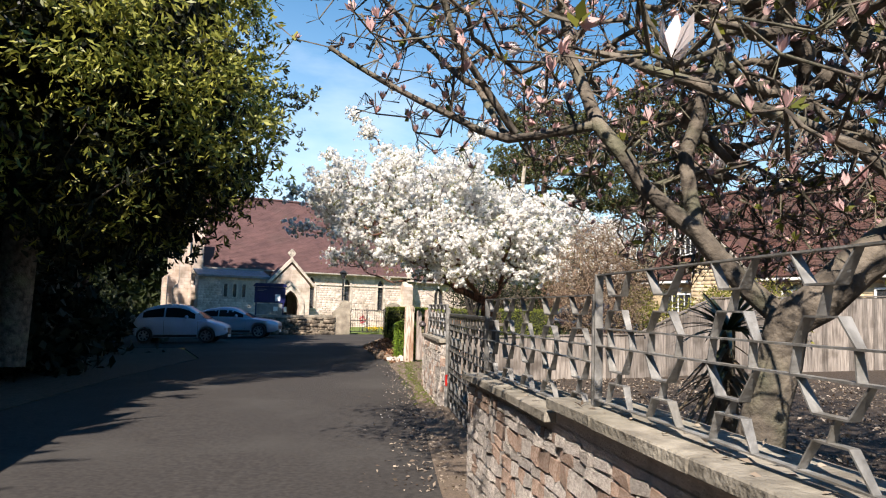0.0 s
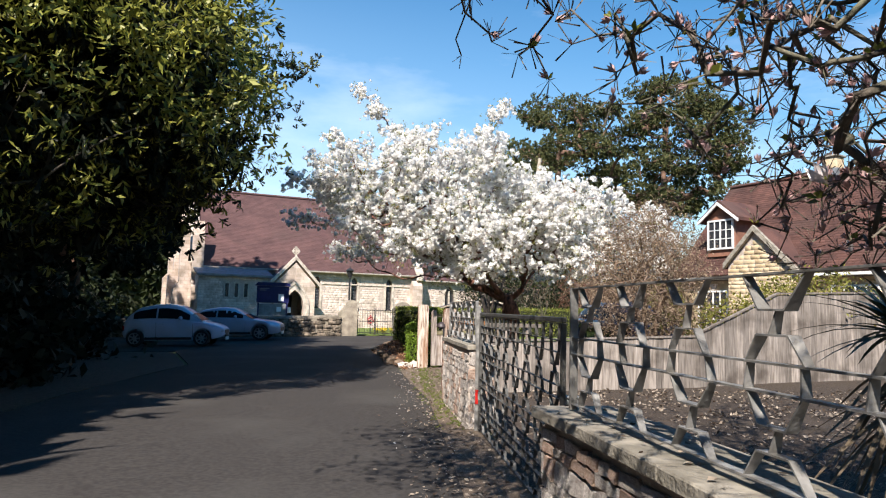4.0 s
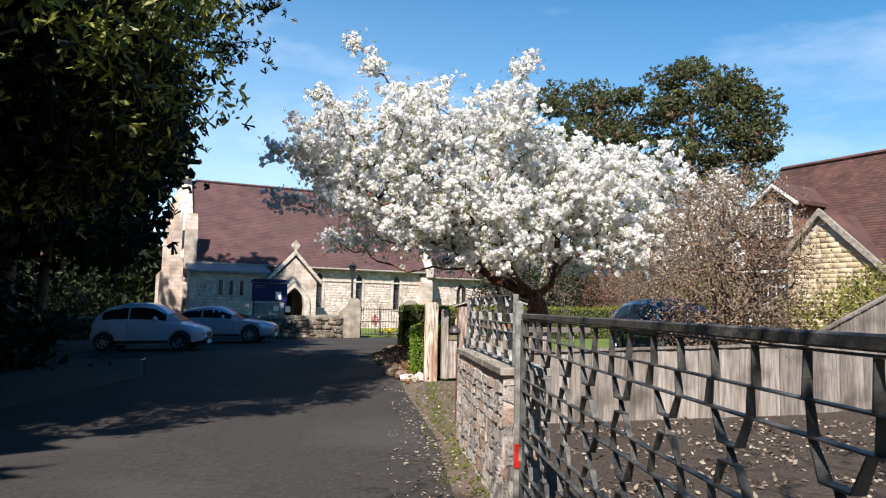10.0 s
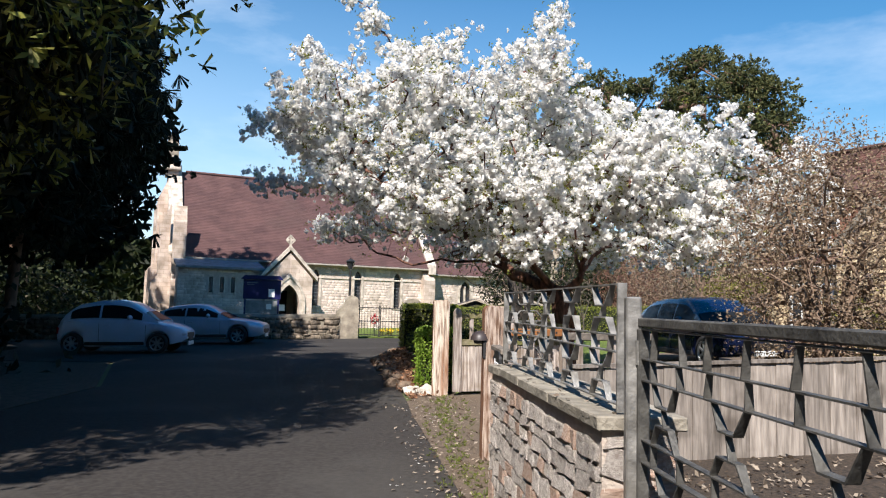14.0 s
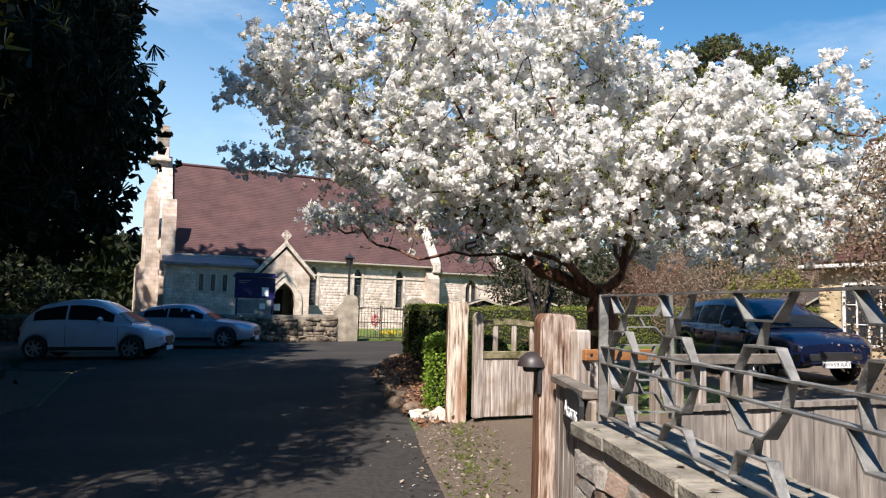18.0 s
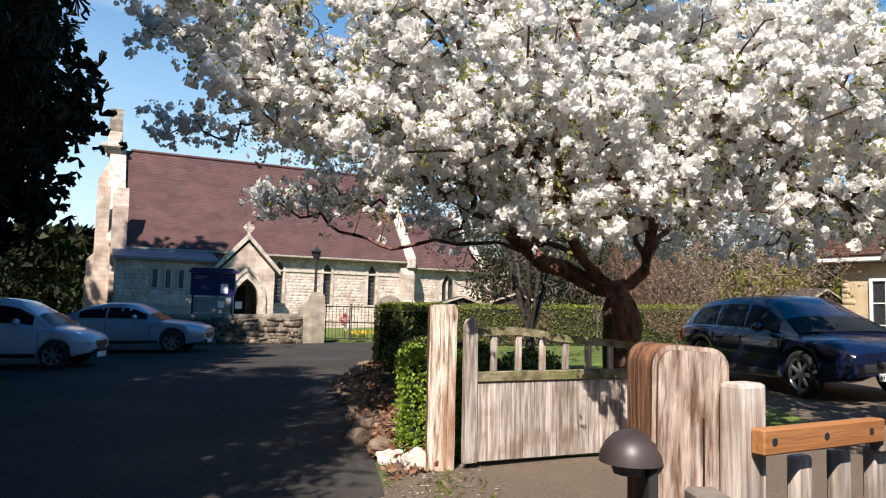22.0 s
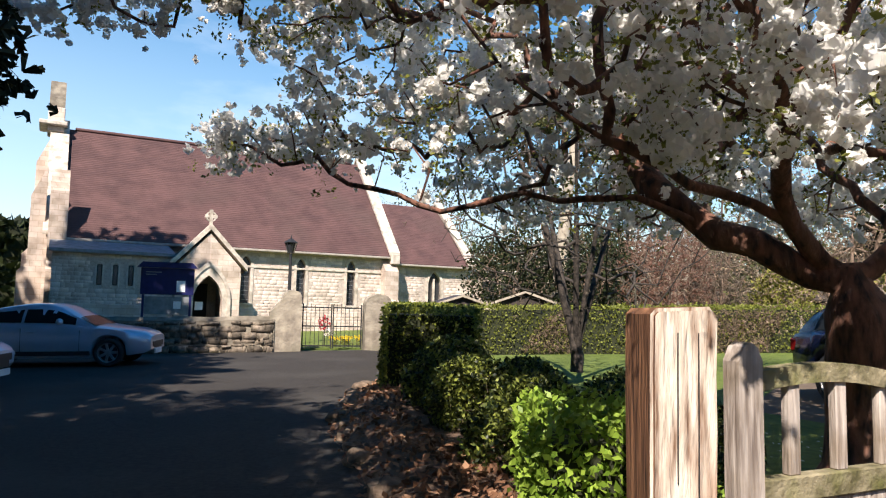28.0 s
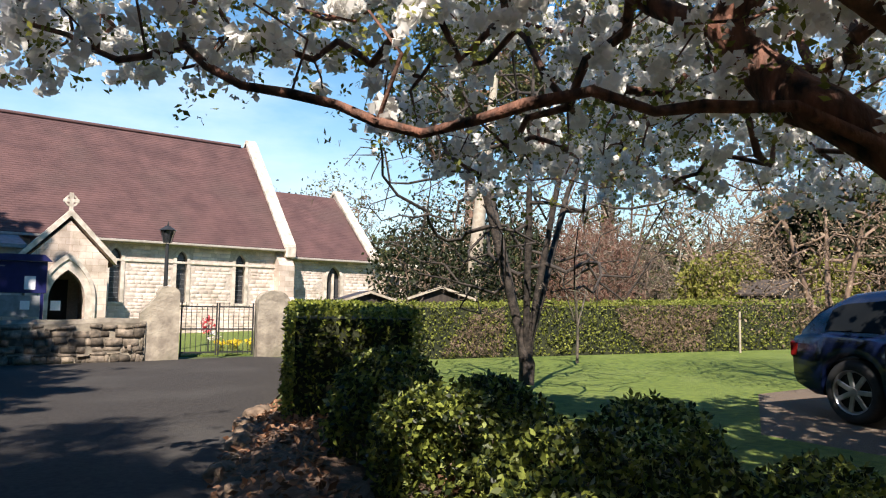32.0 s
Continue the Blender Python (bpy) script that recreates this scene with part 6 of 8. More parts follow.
# ---- hedges ----
def hedge(name, a, b, width, h, material, label, seed, density=420, leaf=(0.05, 0.085), core=M_core, ragged=0.06):
    """A clipped hedge: dark core for its inner shade, leaves over all its faces."""
    rg = np.random.default_rng(seed)
    m, L = run_frame(a, b)
    hd = thing(name, m, label, "hedge")
    # solid dark box in place of the shade between the hedge's twigs
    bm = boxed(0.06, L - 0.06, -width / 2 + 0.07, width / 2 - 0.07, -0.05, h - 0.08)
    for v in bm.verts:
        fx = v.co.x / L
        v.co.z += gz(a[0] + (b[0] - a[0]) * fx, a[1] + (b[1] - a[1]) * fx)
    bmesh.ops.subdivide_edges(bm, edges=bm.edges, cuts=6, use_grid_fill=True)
    part("shade_core", bm, core, hd)
    area = (2 * L * h + 2 * width * h + L * width)
    n = int(area * density)
    u = rg.random((n, 3)) * (L, width, h)
    u[:, 1] -= width / 2
    f = rg.random(n) * area
    c1, c2, c3 = L * h, 2 * L * h, 2 * L * h + width * h
    d = rg.normal(0, ragged * 0.6, n)
    k = f < c1
    u[k, 1] = -width / 2 + d[k]
    k = (f >= c1) & (f < c2)
    u[k, 1] = width / 2 + d[k]
    k = (f >= c2) & (f < c3)
    u[k, 0] = d[k]
    k = (f >= c3) & (f < c3 + width * h)
    u[k, 0] = L + d[k]
    k = f >= c3 + width * h
    u[k, 2] = h + d[k]
    bump = np.array([noise.noise(Vector((x * 1.3 + seed, y * 1.3, z * 1.3))) for x, y, z in u])
    u[:, 1] += np.sign(u[:, 1]) * bump * ragged
    u[:, 2] += bump * ragged
    fx = np.clip(u[:, 0] / L, 0, 1)
    u[:, 2] += gz(*a) + (gz(*b) - gz(*a)) * fx
    V, F = scatter(rg, u, leaf, LEAF)
    array_part("foliage", V, F, material, hd)
    return hd


hedge("clipped_hedge", (-1.62, 26.75), (-1.85, 36.5), 1.35, 1.32, M_hedge, "clipped green hedge beside the drive", 1, 900, (0.04, 0.07), ragged=0.04)
hedge("laurel_hedge", (-0.95, 19.5), (-0.90, 20.25), 0.55, 0.95, M_laurel, "bright green clipped laurel hedge by the gatepost", 3, 2600, (0.035, 0.06), ragged=0.05)
long_hedge = hedge("clipped_hedge", (-1.2, 36.4), (12.5, 37.0), 0.9, 1.25, M_farhedge, "long clipped yellow-green hedge with brown twiggy gaps behind the lawn", 2, 420, (0.05, 0.09))
rg = np.random.default_rng(15)
gap = [(x, rg.uniform(-0.53, -0.46), z + gz(x - 1.2, 36.4)) for x, z in rg.uniform((0.2, 0.05), (13.5, 1.15), (9000, 2)) if noise.noise(Vector((x * 0.55, 2.0, z * 0.5))) > 0.10]
V, F = scatter(rg, np.array(gap), (0.10, 0.2), spray_template(rg, 4, 1.0, 0.03, 0.7))
array_part("twig_cover", V, F, M_twig, long_hedge, "brown bare twigs in the hedge's face")


def shrub(name, places, r, h, material, label, seed, n=2600, leaf=(0.06, 0.11), category="shrub", stem=M_twig):
    rg = np.random.default_rng(seed)
    cx, cy = np.mean([p[0] for p in places]), np.mean([p[1] for p in places])
    s = thing(name, pose(cx, cy, gz(cx, cy)), label, category)
    cs = [np.array((x - cx, y - cy, z + gz(x, y) - gz(cx, cy))) for x, y, z in places]
    tg = clump_points(rg, cs, (r * 0.7, r * 0.7, r * 0.6), 30, 0.2)
    tg = tg[tg[:, 2] > 0.05]
    P = grow(rg, [[(0, 0, -0.05), (0.02, 0.0, 0.15)]], tg, 0.12, 0.003, first=0.012)
    V, F = tube_arrays(P, 5)
    array_part("stem", V, F, stem, s)
    pts = clump_points(rg, cs, (r, r, r * 0.85), n // len(cs), 0.72)
    pts = pts[pts[:, 2] > 0.02]
    V, F = scatter(rg, pts, leaf, LEAF)
    array_part("foliage", V, F, material, s)
    return s


shrub("laurel_shrub", [(-0.62, 19.85, 0.58), (-0.60, 20.15, 0.50)], 0.24, 1.0, M_laurel, "bright green leafy laurel shrub by the gatepost", 4, 6000, (0.03, 0.058))
shrub("laurel_shrub", [(-1.0, 22.2, 0.35), (-0.7, 23.0, 0.4), (-0.2, 22.4, 0.3), (-1.2, 23.8, 0.5), (0.2, 23.2, 0.3), (0.6, 22.6, 0.2)], 0.46, 0.9, M_bankshrub, "mixed evergreen ground shrub on the bank, shade and lit tips in its leaf colours", 5, 30000, (0.03, 0.065))
shrub("evergreen_shrub", [(-1.5, 24.9, 0.5), (-1.35, 25.8, 0.58), (-1.2, 24.3, 0.45), (-0.5, 25.2, 0.3), (0.5, 24.4, 0.2), (-0.4, 26.0, 0.35)], 0.60, 0.9, M_bankshrub, "mixed evergreen shrubs along the bank, shade and lit tips in their leaf colours", 6, 24000, (0.04, 0.08))


# ---- grave flowers beyond the iron gates ----
M_redpetal = leaf_mat("red_petals", (0.45, 0.02, 0.03), (0.65, 0.10, 0.12), 0.6, 0.2)
M_yellow = leaf_mat("yellow_petals", (0.75, 0.50, 0.02), (0.85, 0.65, 0.05), 0.6, 0.3)
rg = np.random.default_rng(301)
gf = thing("flower_wreath", pose(-4.85, 39.2, gz(-4.85, 39.2)), "wreath of red and white flowers on a dark stake", "flowers")
bm = bmesh.new()
cyl(bm, 0.02, 0.015, -0.1, 0.75, 8)
part("stake", bm, M_black, gf)
V, F = scatter(rg, ball_points(rg, 150, (0, -0.05, 0.72), (0.2, 0.08, 0.22), 0.6), (0.05, 0.1), LEAF)
array_part("petals", V, F, M_redpetal, gf)
V, F = scatter(rg, ball_points(rg, 60, (0.12, -0.06, 0.45), (0.2, 0.08, 0.16), 0.5), (0.05, 0.09), LEAF)
array_part("petals", V, F, M_magpetal, gf, "pale pink petals")
for k in range(14):
    x, y = -4.6 + 0.9 * rg.random(), 38.9 + 0.8 * rg.random()
    df = thing("daffodil_clump", pose(x, y, gz(x, y) + 0.01), "yellow daffodils in the churchyard grass", "flowers", "daffodils by the gates")
    V, F = scatter(rg, ball_points(rg, 18, (0, 0, 0.12), (0.1, 0.1, 0.1)), (0.12, 0.2), (LEAF[0] * (0.25, 1, 1), LEAF[1]))
    array_part("blades", V, F, M_shrub2, df)
    for q in ball_points(rg, 5, (0, 0, 0.26), (0.12, 0.12, 0.05)):
        V, F = scatter(rg, np.repeat(q[None], 6, 0), (0.05, 0.08), LEAF)
        array_part("bloom", V, F, M_yellow, df)


M_yucca = leaf_mat("yucca_blades", (0.03, 0.04, 0.02), (0.07, 0.085, 0.035), 0.4, 0.1)
M_deadblade = leaf_mat("dead_blades", (0.16, 0.12, 0.08), (0.24, 0.19, 0.13), 0.8, 0.1)

# ---- flowering cherry ----
def cherry():
    rg = np.random.default_rng(5)
    bx, by = 1.15, 21.5
    t = thing("cherry_tree", pose(bx, by, gz(bx, by)), "spreading cherry tree in full white blossom", "tree")
    limbs = [[(0.14, 0, -0.15), (0.14, 0.0, 0.6), (0.16, 0.0, 1.15), (0.13, 0.0, 1.6)],
             [(0.14, 0.0, 1.5), (-0.3, 0.06, 1.76), (-0.8, 0.14, 1.92), (-1.25, 0.18, 2.12), (-1.65, 0.2, 2.22), (-2.4, 0.25, 2.1), (-3.1, 0.7, 2.3), (-4.0, 1.4, 2.6), (-4.7, 1.9, 2.85)],
             [(0.13, 0.0, 1.6), (-0.35, -0.12, 2.0), (-1.0, -0.22, 2.25), (-1.7, -0.3, 2.5), (-2.2, -0.35, 2.8), (-2.9, -0.6, 3.3)],
             [(-0.35, -0.12, 2.0), (-0.95, -1.0, 2.75), (-1.7, -2.0, 3.4), (-2.3, -3.0, 3.9)],
             [(0.14, 0.0, 1.5), (0.4, 0.06, 1.9), (0.55, 0.1, 2.35), (0.65, 0.1, 2.7), (1.1, -0.2, 3.2), (2.0, -0.5, 3.5), (2.9, -0.6, 3.6)],
             [(0.4, 0.06, 1.9), (1.0, 0.7, 2.5), (2.0, 1.3, 2.8), (3.0, 1.8, 3.0)],
             [(-1.7, -0.3, 2.5), (-1.85, -0.5, 3.2), (-1.6, -0.8, 4.2), (-1.3, -1.0, 5.3)],
             [(0.55, 0.1, 2.35), (0.7, -0.9, 3.2), (1.0, -2.0, 3.9), (1.3, -3.0, 4.3)],
             [(-0.8, 0.14, 1.92), (-1.5, 0.9, 3.0), (-2.3, 2.0, 3.6), (-3.0, 3.0, 3.8)],
             [(0.4, 0.06, 1.9), (0.4, 1.4, 3.1), (0.6, 2.8, 3.8), (0.8, 3.9, 4.0)],
             [(-1.5, -0.85, 4.5), (-2.4, -1.0, 5.3), (-3.3, -1.2, 6.2)], [(0.7, -0.9, 3.2), (0.3, -1.0, 4.2), (-0.6, -1.1, 5.2), (-0.25, -1.3, 6.1)]]
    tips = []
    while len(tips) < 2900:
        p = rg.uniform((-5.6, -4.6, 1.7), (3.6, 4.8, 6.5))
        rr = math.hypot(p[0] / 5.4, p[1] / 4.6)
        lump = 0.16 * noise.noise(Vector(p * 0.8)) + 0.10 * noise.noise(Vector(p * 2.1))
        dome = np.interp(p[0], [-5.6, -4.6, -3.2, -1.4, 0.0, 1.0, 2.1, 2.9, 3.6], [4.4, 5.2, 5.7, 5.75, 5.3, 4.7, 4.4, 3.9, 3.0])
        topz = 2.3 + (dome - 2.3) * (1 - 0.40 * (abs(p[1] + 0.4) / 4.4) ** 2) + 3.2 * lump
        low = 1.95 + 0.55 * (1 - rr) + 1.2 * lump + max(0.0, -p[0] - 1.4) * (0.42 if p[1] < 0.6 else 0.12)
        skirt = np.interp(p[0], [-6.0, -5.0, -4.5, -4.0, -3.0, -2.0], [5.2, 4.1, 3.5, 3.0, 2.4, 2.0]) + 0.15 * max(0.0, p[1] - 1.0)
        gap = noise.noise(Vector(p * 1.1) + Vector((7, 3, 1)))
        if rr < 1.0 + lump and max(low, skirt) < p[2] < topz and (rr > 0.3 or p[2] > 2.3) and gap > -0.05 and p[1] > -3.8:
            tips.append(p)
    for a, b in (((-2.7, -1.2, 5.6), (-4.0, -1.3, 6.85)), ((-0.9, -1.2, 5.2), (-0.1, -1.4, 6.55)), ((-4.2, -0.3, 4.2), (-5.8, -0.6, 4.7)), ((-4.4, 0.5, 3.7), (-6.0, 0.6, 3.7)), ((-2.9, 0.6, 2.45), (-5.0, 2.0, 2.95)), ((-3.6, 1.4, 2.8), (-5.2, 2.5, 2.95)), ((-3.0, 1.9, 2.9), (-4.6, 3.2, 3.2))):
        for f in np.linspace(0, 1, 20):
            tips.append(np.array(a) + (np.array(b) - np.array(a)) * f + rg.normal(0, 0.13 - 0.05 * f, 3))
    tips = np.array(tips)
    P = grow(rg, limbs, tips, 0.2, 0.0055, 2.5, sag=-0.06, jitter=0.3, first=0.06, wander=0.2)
    for p in P:
        if p[0][2] < 0.2:
            for i, q in enumerate(p):
                if q[2] < 1.6:
                    p[i] = (q[0], q[1], q[2], max(q[3], 0.25 - 0.03 * min(q[2], 1.0) + (0.12 if q[2] < 0.12 else 0) + 0.03 * math.sin(7 * q[2])))
    V, F = tube_arrays(P, 11)
    V = np.array([v + np.array(wobble(*v, 5.0, 2)) * 0.035 * (v[2] < 2.4) for v in V])
    array_part("trunk", V, F, M_bark, t, smooth=True)
    return t, rg, P, tips


tree, rg, P, tips = cherry()
ends = np.array([q[:3] for p in P for q in p if q[3] < 0.012])
keep = ends[rg.random(len(ends)) < 0.8]
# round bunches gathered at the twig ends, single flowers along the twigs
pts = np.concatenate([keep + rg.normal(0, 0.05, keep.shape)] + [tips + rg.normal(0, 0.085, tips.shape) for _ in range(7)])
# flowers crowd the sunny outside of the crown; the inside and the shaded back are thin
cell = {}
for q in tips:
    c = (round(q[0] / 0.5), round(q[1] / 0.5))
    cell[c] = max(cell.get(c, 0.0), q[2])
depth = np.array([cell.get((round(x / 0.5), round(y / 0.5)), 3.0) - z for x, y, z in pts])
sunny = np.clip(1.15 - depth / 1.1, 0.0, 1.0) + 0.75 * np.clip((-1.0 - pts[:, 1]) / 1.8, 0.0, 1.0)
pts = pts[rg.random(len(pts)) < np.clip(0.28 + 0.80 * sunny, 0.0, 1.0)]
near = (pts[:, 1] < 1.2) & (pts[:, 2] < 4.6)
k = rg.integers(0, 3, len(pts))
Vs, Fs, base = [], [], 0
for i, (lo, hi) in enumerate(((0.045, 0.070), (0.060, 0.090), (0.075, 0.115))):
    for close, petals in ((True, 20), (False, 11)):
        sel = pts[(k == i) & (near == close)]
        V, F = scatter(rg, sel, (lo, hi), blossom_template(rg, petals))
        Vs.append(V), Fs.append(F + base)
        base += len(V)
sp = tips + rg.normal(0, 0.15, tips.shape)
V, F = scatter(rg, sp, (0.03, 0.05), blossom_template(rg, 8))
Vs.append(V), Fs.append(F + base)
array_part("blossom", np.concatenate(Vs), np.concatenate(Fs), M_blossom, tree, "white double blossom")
lp_ = tips[rg.random(len(tips)) < 0.9]
V, F = scatter(rg, np.concatenate([lp_ + rg.normal(0, 0.14, lp_.shape) for _ in range(4)]), (0.035, 0.07), leafy_template(rg, 5, 0.8))
array_part("new_foliage", V, F, M_young, tree, "small bronze-green young leaves")


# ---- magnolia over the garden wall ----
def magnolia():
    rg = np.random.default_rng(9)
    bx, by = 1.82, 3.5
    t = thing("magnolia_tree", pose(bx, by, gz(bx, by)), "old grey magnolia with a few pink-white flowers", "tree")
    limbs = [[(0, 0, -0.1), (0.02, 0, 0.5), (0.1, 0, 1.0), (0.2, 0, 1.36)],
             [(0.2, 0, 1.36), (0.06, 0.05, 1.52), (-0.14, 0.1, 1.8), (-0.37, 0.2, 1.98), (-0.58, 0.3, 2.31), (-0.98, 0.5, 2.32), (-1.5, 0.6, 2.5), (-2.0, 0.6, 2.75)],
             [(-0.14, 0.1, 1.8), (-0.22, 0.2, 2.16), (-0.15, 0.2, 2.46), (-0.03, 0.2, 2.71), (-0.05, 0.3, 3.2), (0.2, 0.5, 4.0)],
             [(0.2, 0, 1.36), (0.3, -0.1, 1.45), (0.45, -0.15, 1.63), (0.75, -0.1, 1.85), (1.2, 0.1, 2.3), (1.8, 0.4, 3.0)],
             [(0.75, -0.1, 1.85), (0.55, -0.3, 1.92), (0.34, -0.35, 2.08), (0.15, -0.3, 2.2), (-0.1, -0.2, 2.3), (-0.5, 0.0, 2.6)],
             [(-0.58, 0.3, 2.31), (-0.7, 0.7, 2.8), (-0.6, 1.2, 3.4), (0.1, 1.6, 4.4)],
             [(-0.98, 0.5, 2.32), (-1.2, 1.0, 2.75), (-1.6, 1.5, 3.2), (-2.2, 1.4, 3.9)],
             [(1.2, 0.1, 2.3), (1.0, 0.8, 3.0), (0.9, 1.6, 3.8), (1.6, 1.9, 5.4)],
             [(0.2, 0.5, 4.0), (0.8, 0.0, 4.8), (1.6, -0.8, 5.2)], [(1.8, 0.4, 3.0), (2.6, 1.2, 3.8), (3.4, 1.9, 5.2)]]
    tips = []
    while len(tips) < 4600:
        p = rg.uniform((-2.4, -1.7, 1.5), (4.5, 3.4, 6.0))
        rr = math.hypot((p[0] - 1.05) / 3.3, (p[1] - 0.9) / 2.6)
        floor = np.interp(p[0], [-2.4, -1.45, -0.35, 0.25, 4.5], [2.9, 2.4, 2.05, 1.62, 1.5]) + 0.12 * max(0.0, p[1] - 1.4) * (p[0] < 0.25) + 0.3 * (1 - rr)
        if rr < 1 and floor < p[2] < 3.2 + 2.6 * (1 - rr * rr):
            tips.append(p)
    # an unseen bough high over the drive's edge, added to dapple the tarmac
    for f in rg.random(300):
        tips.append(np.array((-1.85, 1.2, 3.9)) + np.array((-1.2, 0.2, 0.8)) * f + rg.normal(0, 0.36, 3))
    over = np.array([np.array((-1.7, -0.4, 4.3)) + np.array((-1.6, 3.2, 0.6)) * f + rg.normal(0, (0.34, 0.34, 0.2), 3) for f in rg.random(150)])
    # unseen upper crown, added to throw dapples on the garden ground and fence
    while len(tips) < 6900:
        p = rg.uniform((-1.7, -0.8, 3.9), (5.3, 4.0, 7.2))
        if math.hypot((p[0] - 1.85) / 3.5, (p[1] - 1.6) / 2.4) < 1 and noise.noise(Vector(p * 0.9)) > -0.1:
            tips.append(p)
    for f in range(600):
        tips.append(rg.uniform((0.05, 1.6, 1.7), (1.95, 3.4, 3.4)))
    tips = np.array(tips)
    P = grow(rg, limbs, tips, 0.14, 0.0042, 2.85, sag=0.06, jitter=0.32, first=0.052, wander=0.09)
    for p in P:
        if p[0][2] < 0.2:
            for i, q in enumerate(p):
                if q[2] < 1.0:
                    p[i] = (q[0], q[1], q[2], max(q[3], 0.105))
    P.append([(-0.98, 0.5, 2.32, 0.022), (-1.3, 0.35, 2.75, 0.017), (-1.55, 0.1, 3.5, 0.015), (-1.8, -0.2, 4.3, 0.014), (-2.5, 1.2, 4.7, 0.011), (-3.3, 2.8, 4.9, 0.005)])
    V, F = tube_arrays(P, 9)
    array_part("trunk", V, F, M_bark2, t, smooth=True)
    pick = tips[(rg.random(len(tips)) < 0.014) & (tips[:, 2] < 4.5)]
    V, F = scatter(rg, np.concatenate([tips, over, over]), (0.14, 0.34), spray_template(rg, 5, 1.0, 0.016, 0.75))
    tagged(array_part("twig_cover", V, F, M_bark2, t), kind="stuff")
    tv, tf = [], []
    for i in range(6):
        a = 2 * math.pi * i / 6
        c, s = math.cos(a), math.sin(a)
        o = 0.22 if i % 2 else 0.34
        k = len(tv)
        tv += [(0, 0, 0), (o * c - 0.2 * s, o * s + 0.2 * c, 0.5), (o * 1.2 * c, o * 1.2 * s, 1.0), (o * c + 0.2 * s, o * s - 0.2 * c, 0.5)]
        tf.append((k, k + 1, k + 2, k + 3))
    me = None
    for q in pick:
        m = Matrix.Translation(Vector(q)) @ Euler((rg.normal(0, 0.5), rg.normal(0, 0.5), rg.uniform(0, 6))).to_matrix().to_4x4() @ Matrix.Scale(rg.uniform(0.08, 0.15), 4)
        if me is None:
            fl = array_part("flower", tv, tf, M_magpetal, t, "pink-flushed white flower")
            me, fl.matrix_basis = fl.data, m
        else:
            shared("flower", me, t, m)
    pick = np.concatenate([tips[rg.random(len(tips)) < 0.7]])
    V, F = scatter(rg, pick, (0.04, 0.075), (np.array(tv) * (0.8, 0.8, 1), np.array(tf)), up=0.6)
    array_part("bud_cover", V, F, M_bud, t, "dusky pink buds")
    # many leaves go on the unseen bough to thicken its shadow
    pick = np.concatenate([tips[rg.random(len(tips)) < 0.15]] + [over + rg.normal(0, 0.16, over.shape) for _ in range(12)])
    V, F = scatter(rg, pick, (0.05, 0.10), leafy_template(rg, 3, 0.3), up=0.6)
    array_part("new_foliage", V, F, M_young, t)


magnolia()


# ---- dark evergreens on the drive's other side ----
def evergreen(x, y, h, crown, label, seed, material, n_tip, size, tmpl, bark=M_bark2, trunk=0.3, name="evergreen_tree", droop=0.0, per=9, scatter_r=0.35):
    """crown: function(rng) -> tip place in tree coordinates."""
    rg = np.random.default_rng(seed)
    t = thing(name, pose(x, y, gz(x, y)), label, "tree")
    tips = np.array([crown(rg) for _ in range(n_tip)])
    limb = [[(0, 0, -0.2), (0.1, 0.05, h * 0.25), (0.0, 0.1, h * 0.5), (0.05, 0.0, h * 0.75), (0, 0, h * 0.93)]]
    P = grow(rg, limb, tips, 0.5, 0.01, 2.1, sag=droop, jitter=0.2, first=0.05)
    for p in P:
        if p[0][2] < 0.2:
            for i, q in enumerate(p):
                p[i] = (*q[:3], max(q[3], trunk * (1 - q[2] / h) + 0.03))
    V, F = tube_arrays(P, 8)
    array_part("trunk", V, F, bark, t, smooth=True)
    pts = np.concatenate([tips + rg.normal(0, scatter_r, tips.shape) for _ in range(per)])
    V, F = scatter(rg, pts, size, tmpl(rg))
    array_part("foliage", V, F, material, t)
    return t


def near_crown(rg):
    while True:
        p = rg.uniform((-5.2, -5.2, 2.6), (5.2, 5.2, 16.0))
        lump = 0.16 * noise.noise(Vector(p * 0.6)) + 0.14 * noise.noise(Vector(p * 1.5))
        rad = 4.5 * (1 - max(0.0, (p[2] - 5.0) / 11.2) ** 1.6) * min(1.0, 0.55 + (p[2] - 2.6) * 0.35)
        rr = math.hypot(p[0], p[1]) / max(rad, 0.4) / (1.08 if p[1] < -1 and p[2] > 4.5 else 1.0)
        if 0.35 < rr < 0.93 + lump * 1.3 and noise.noise(Vector(p * 0.55) + Vector((3, 1, 5))) > -0.16 and p[0] < 6.4 - 0.8 * max(0.0, p[1]):
            return p


ever = evergreen(-7.9, 13.6, 15.5, near_crown, "large dark evergreen tree overhanging the drive", 31, M_evergreen, 1500, (0.16, 0.34), lambda g: spray_template(g, 9, 1.0, 0.07, 0.55), per=13, trunk=0.35, scatter_r=0.32)
rg = np.random.default_rng(32)
# dark leaf colour inside the crown stands in for its shade
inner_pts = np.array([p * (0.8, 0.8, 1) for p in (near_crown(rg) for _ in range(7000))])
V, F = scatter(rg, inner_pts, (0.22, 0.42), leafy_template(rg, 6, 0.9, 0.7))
array_part("inner_foliage", V, F, M_conifer, ever, "inner foliage near-black to hold the crown's shade")
# sunlight painted on: patches of brighter leaves over the sun-facing shell
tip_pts = []
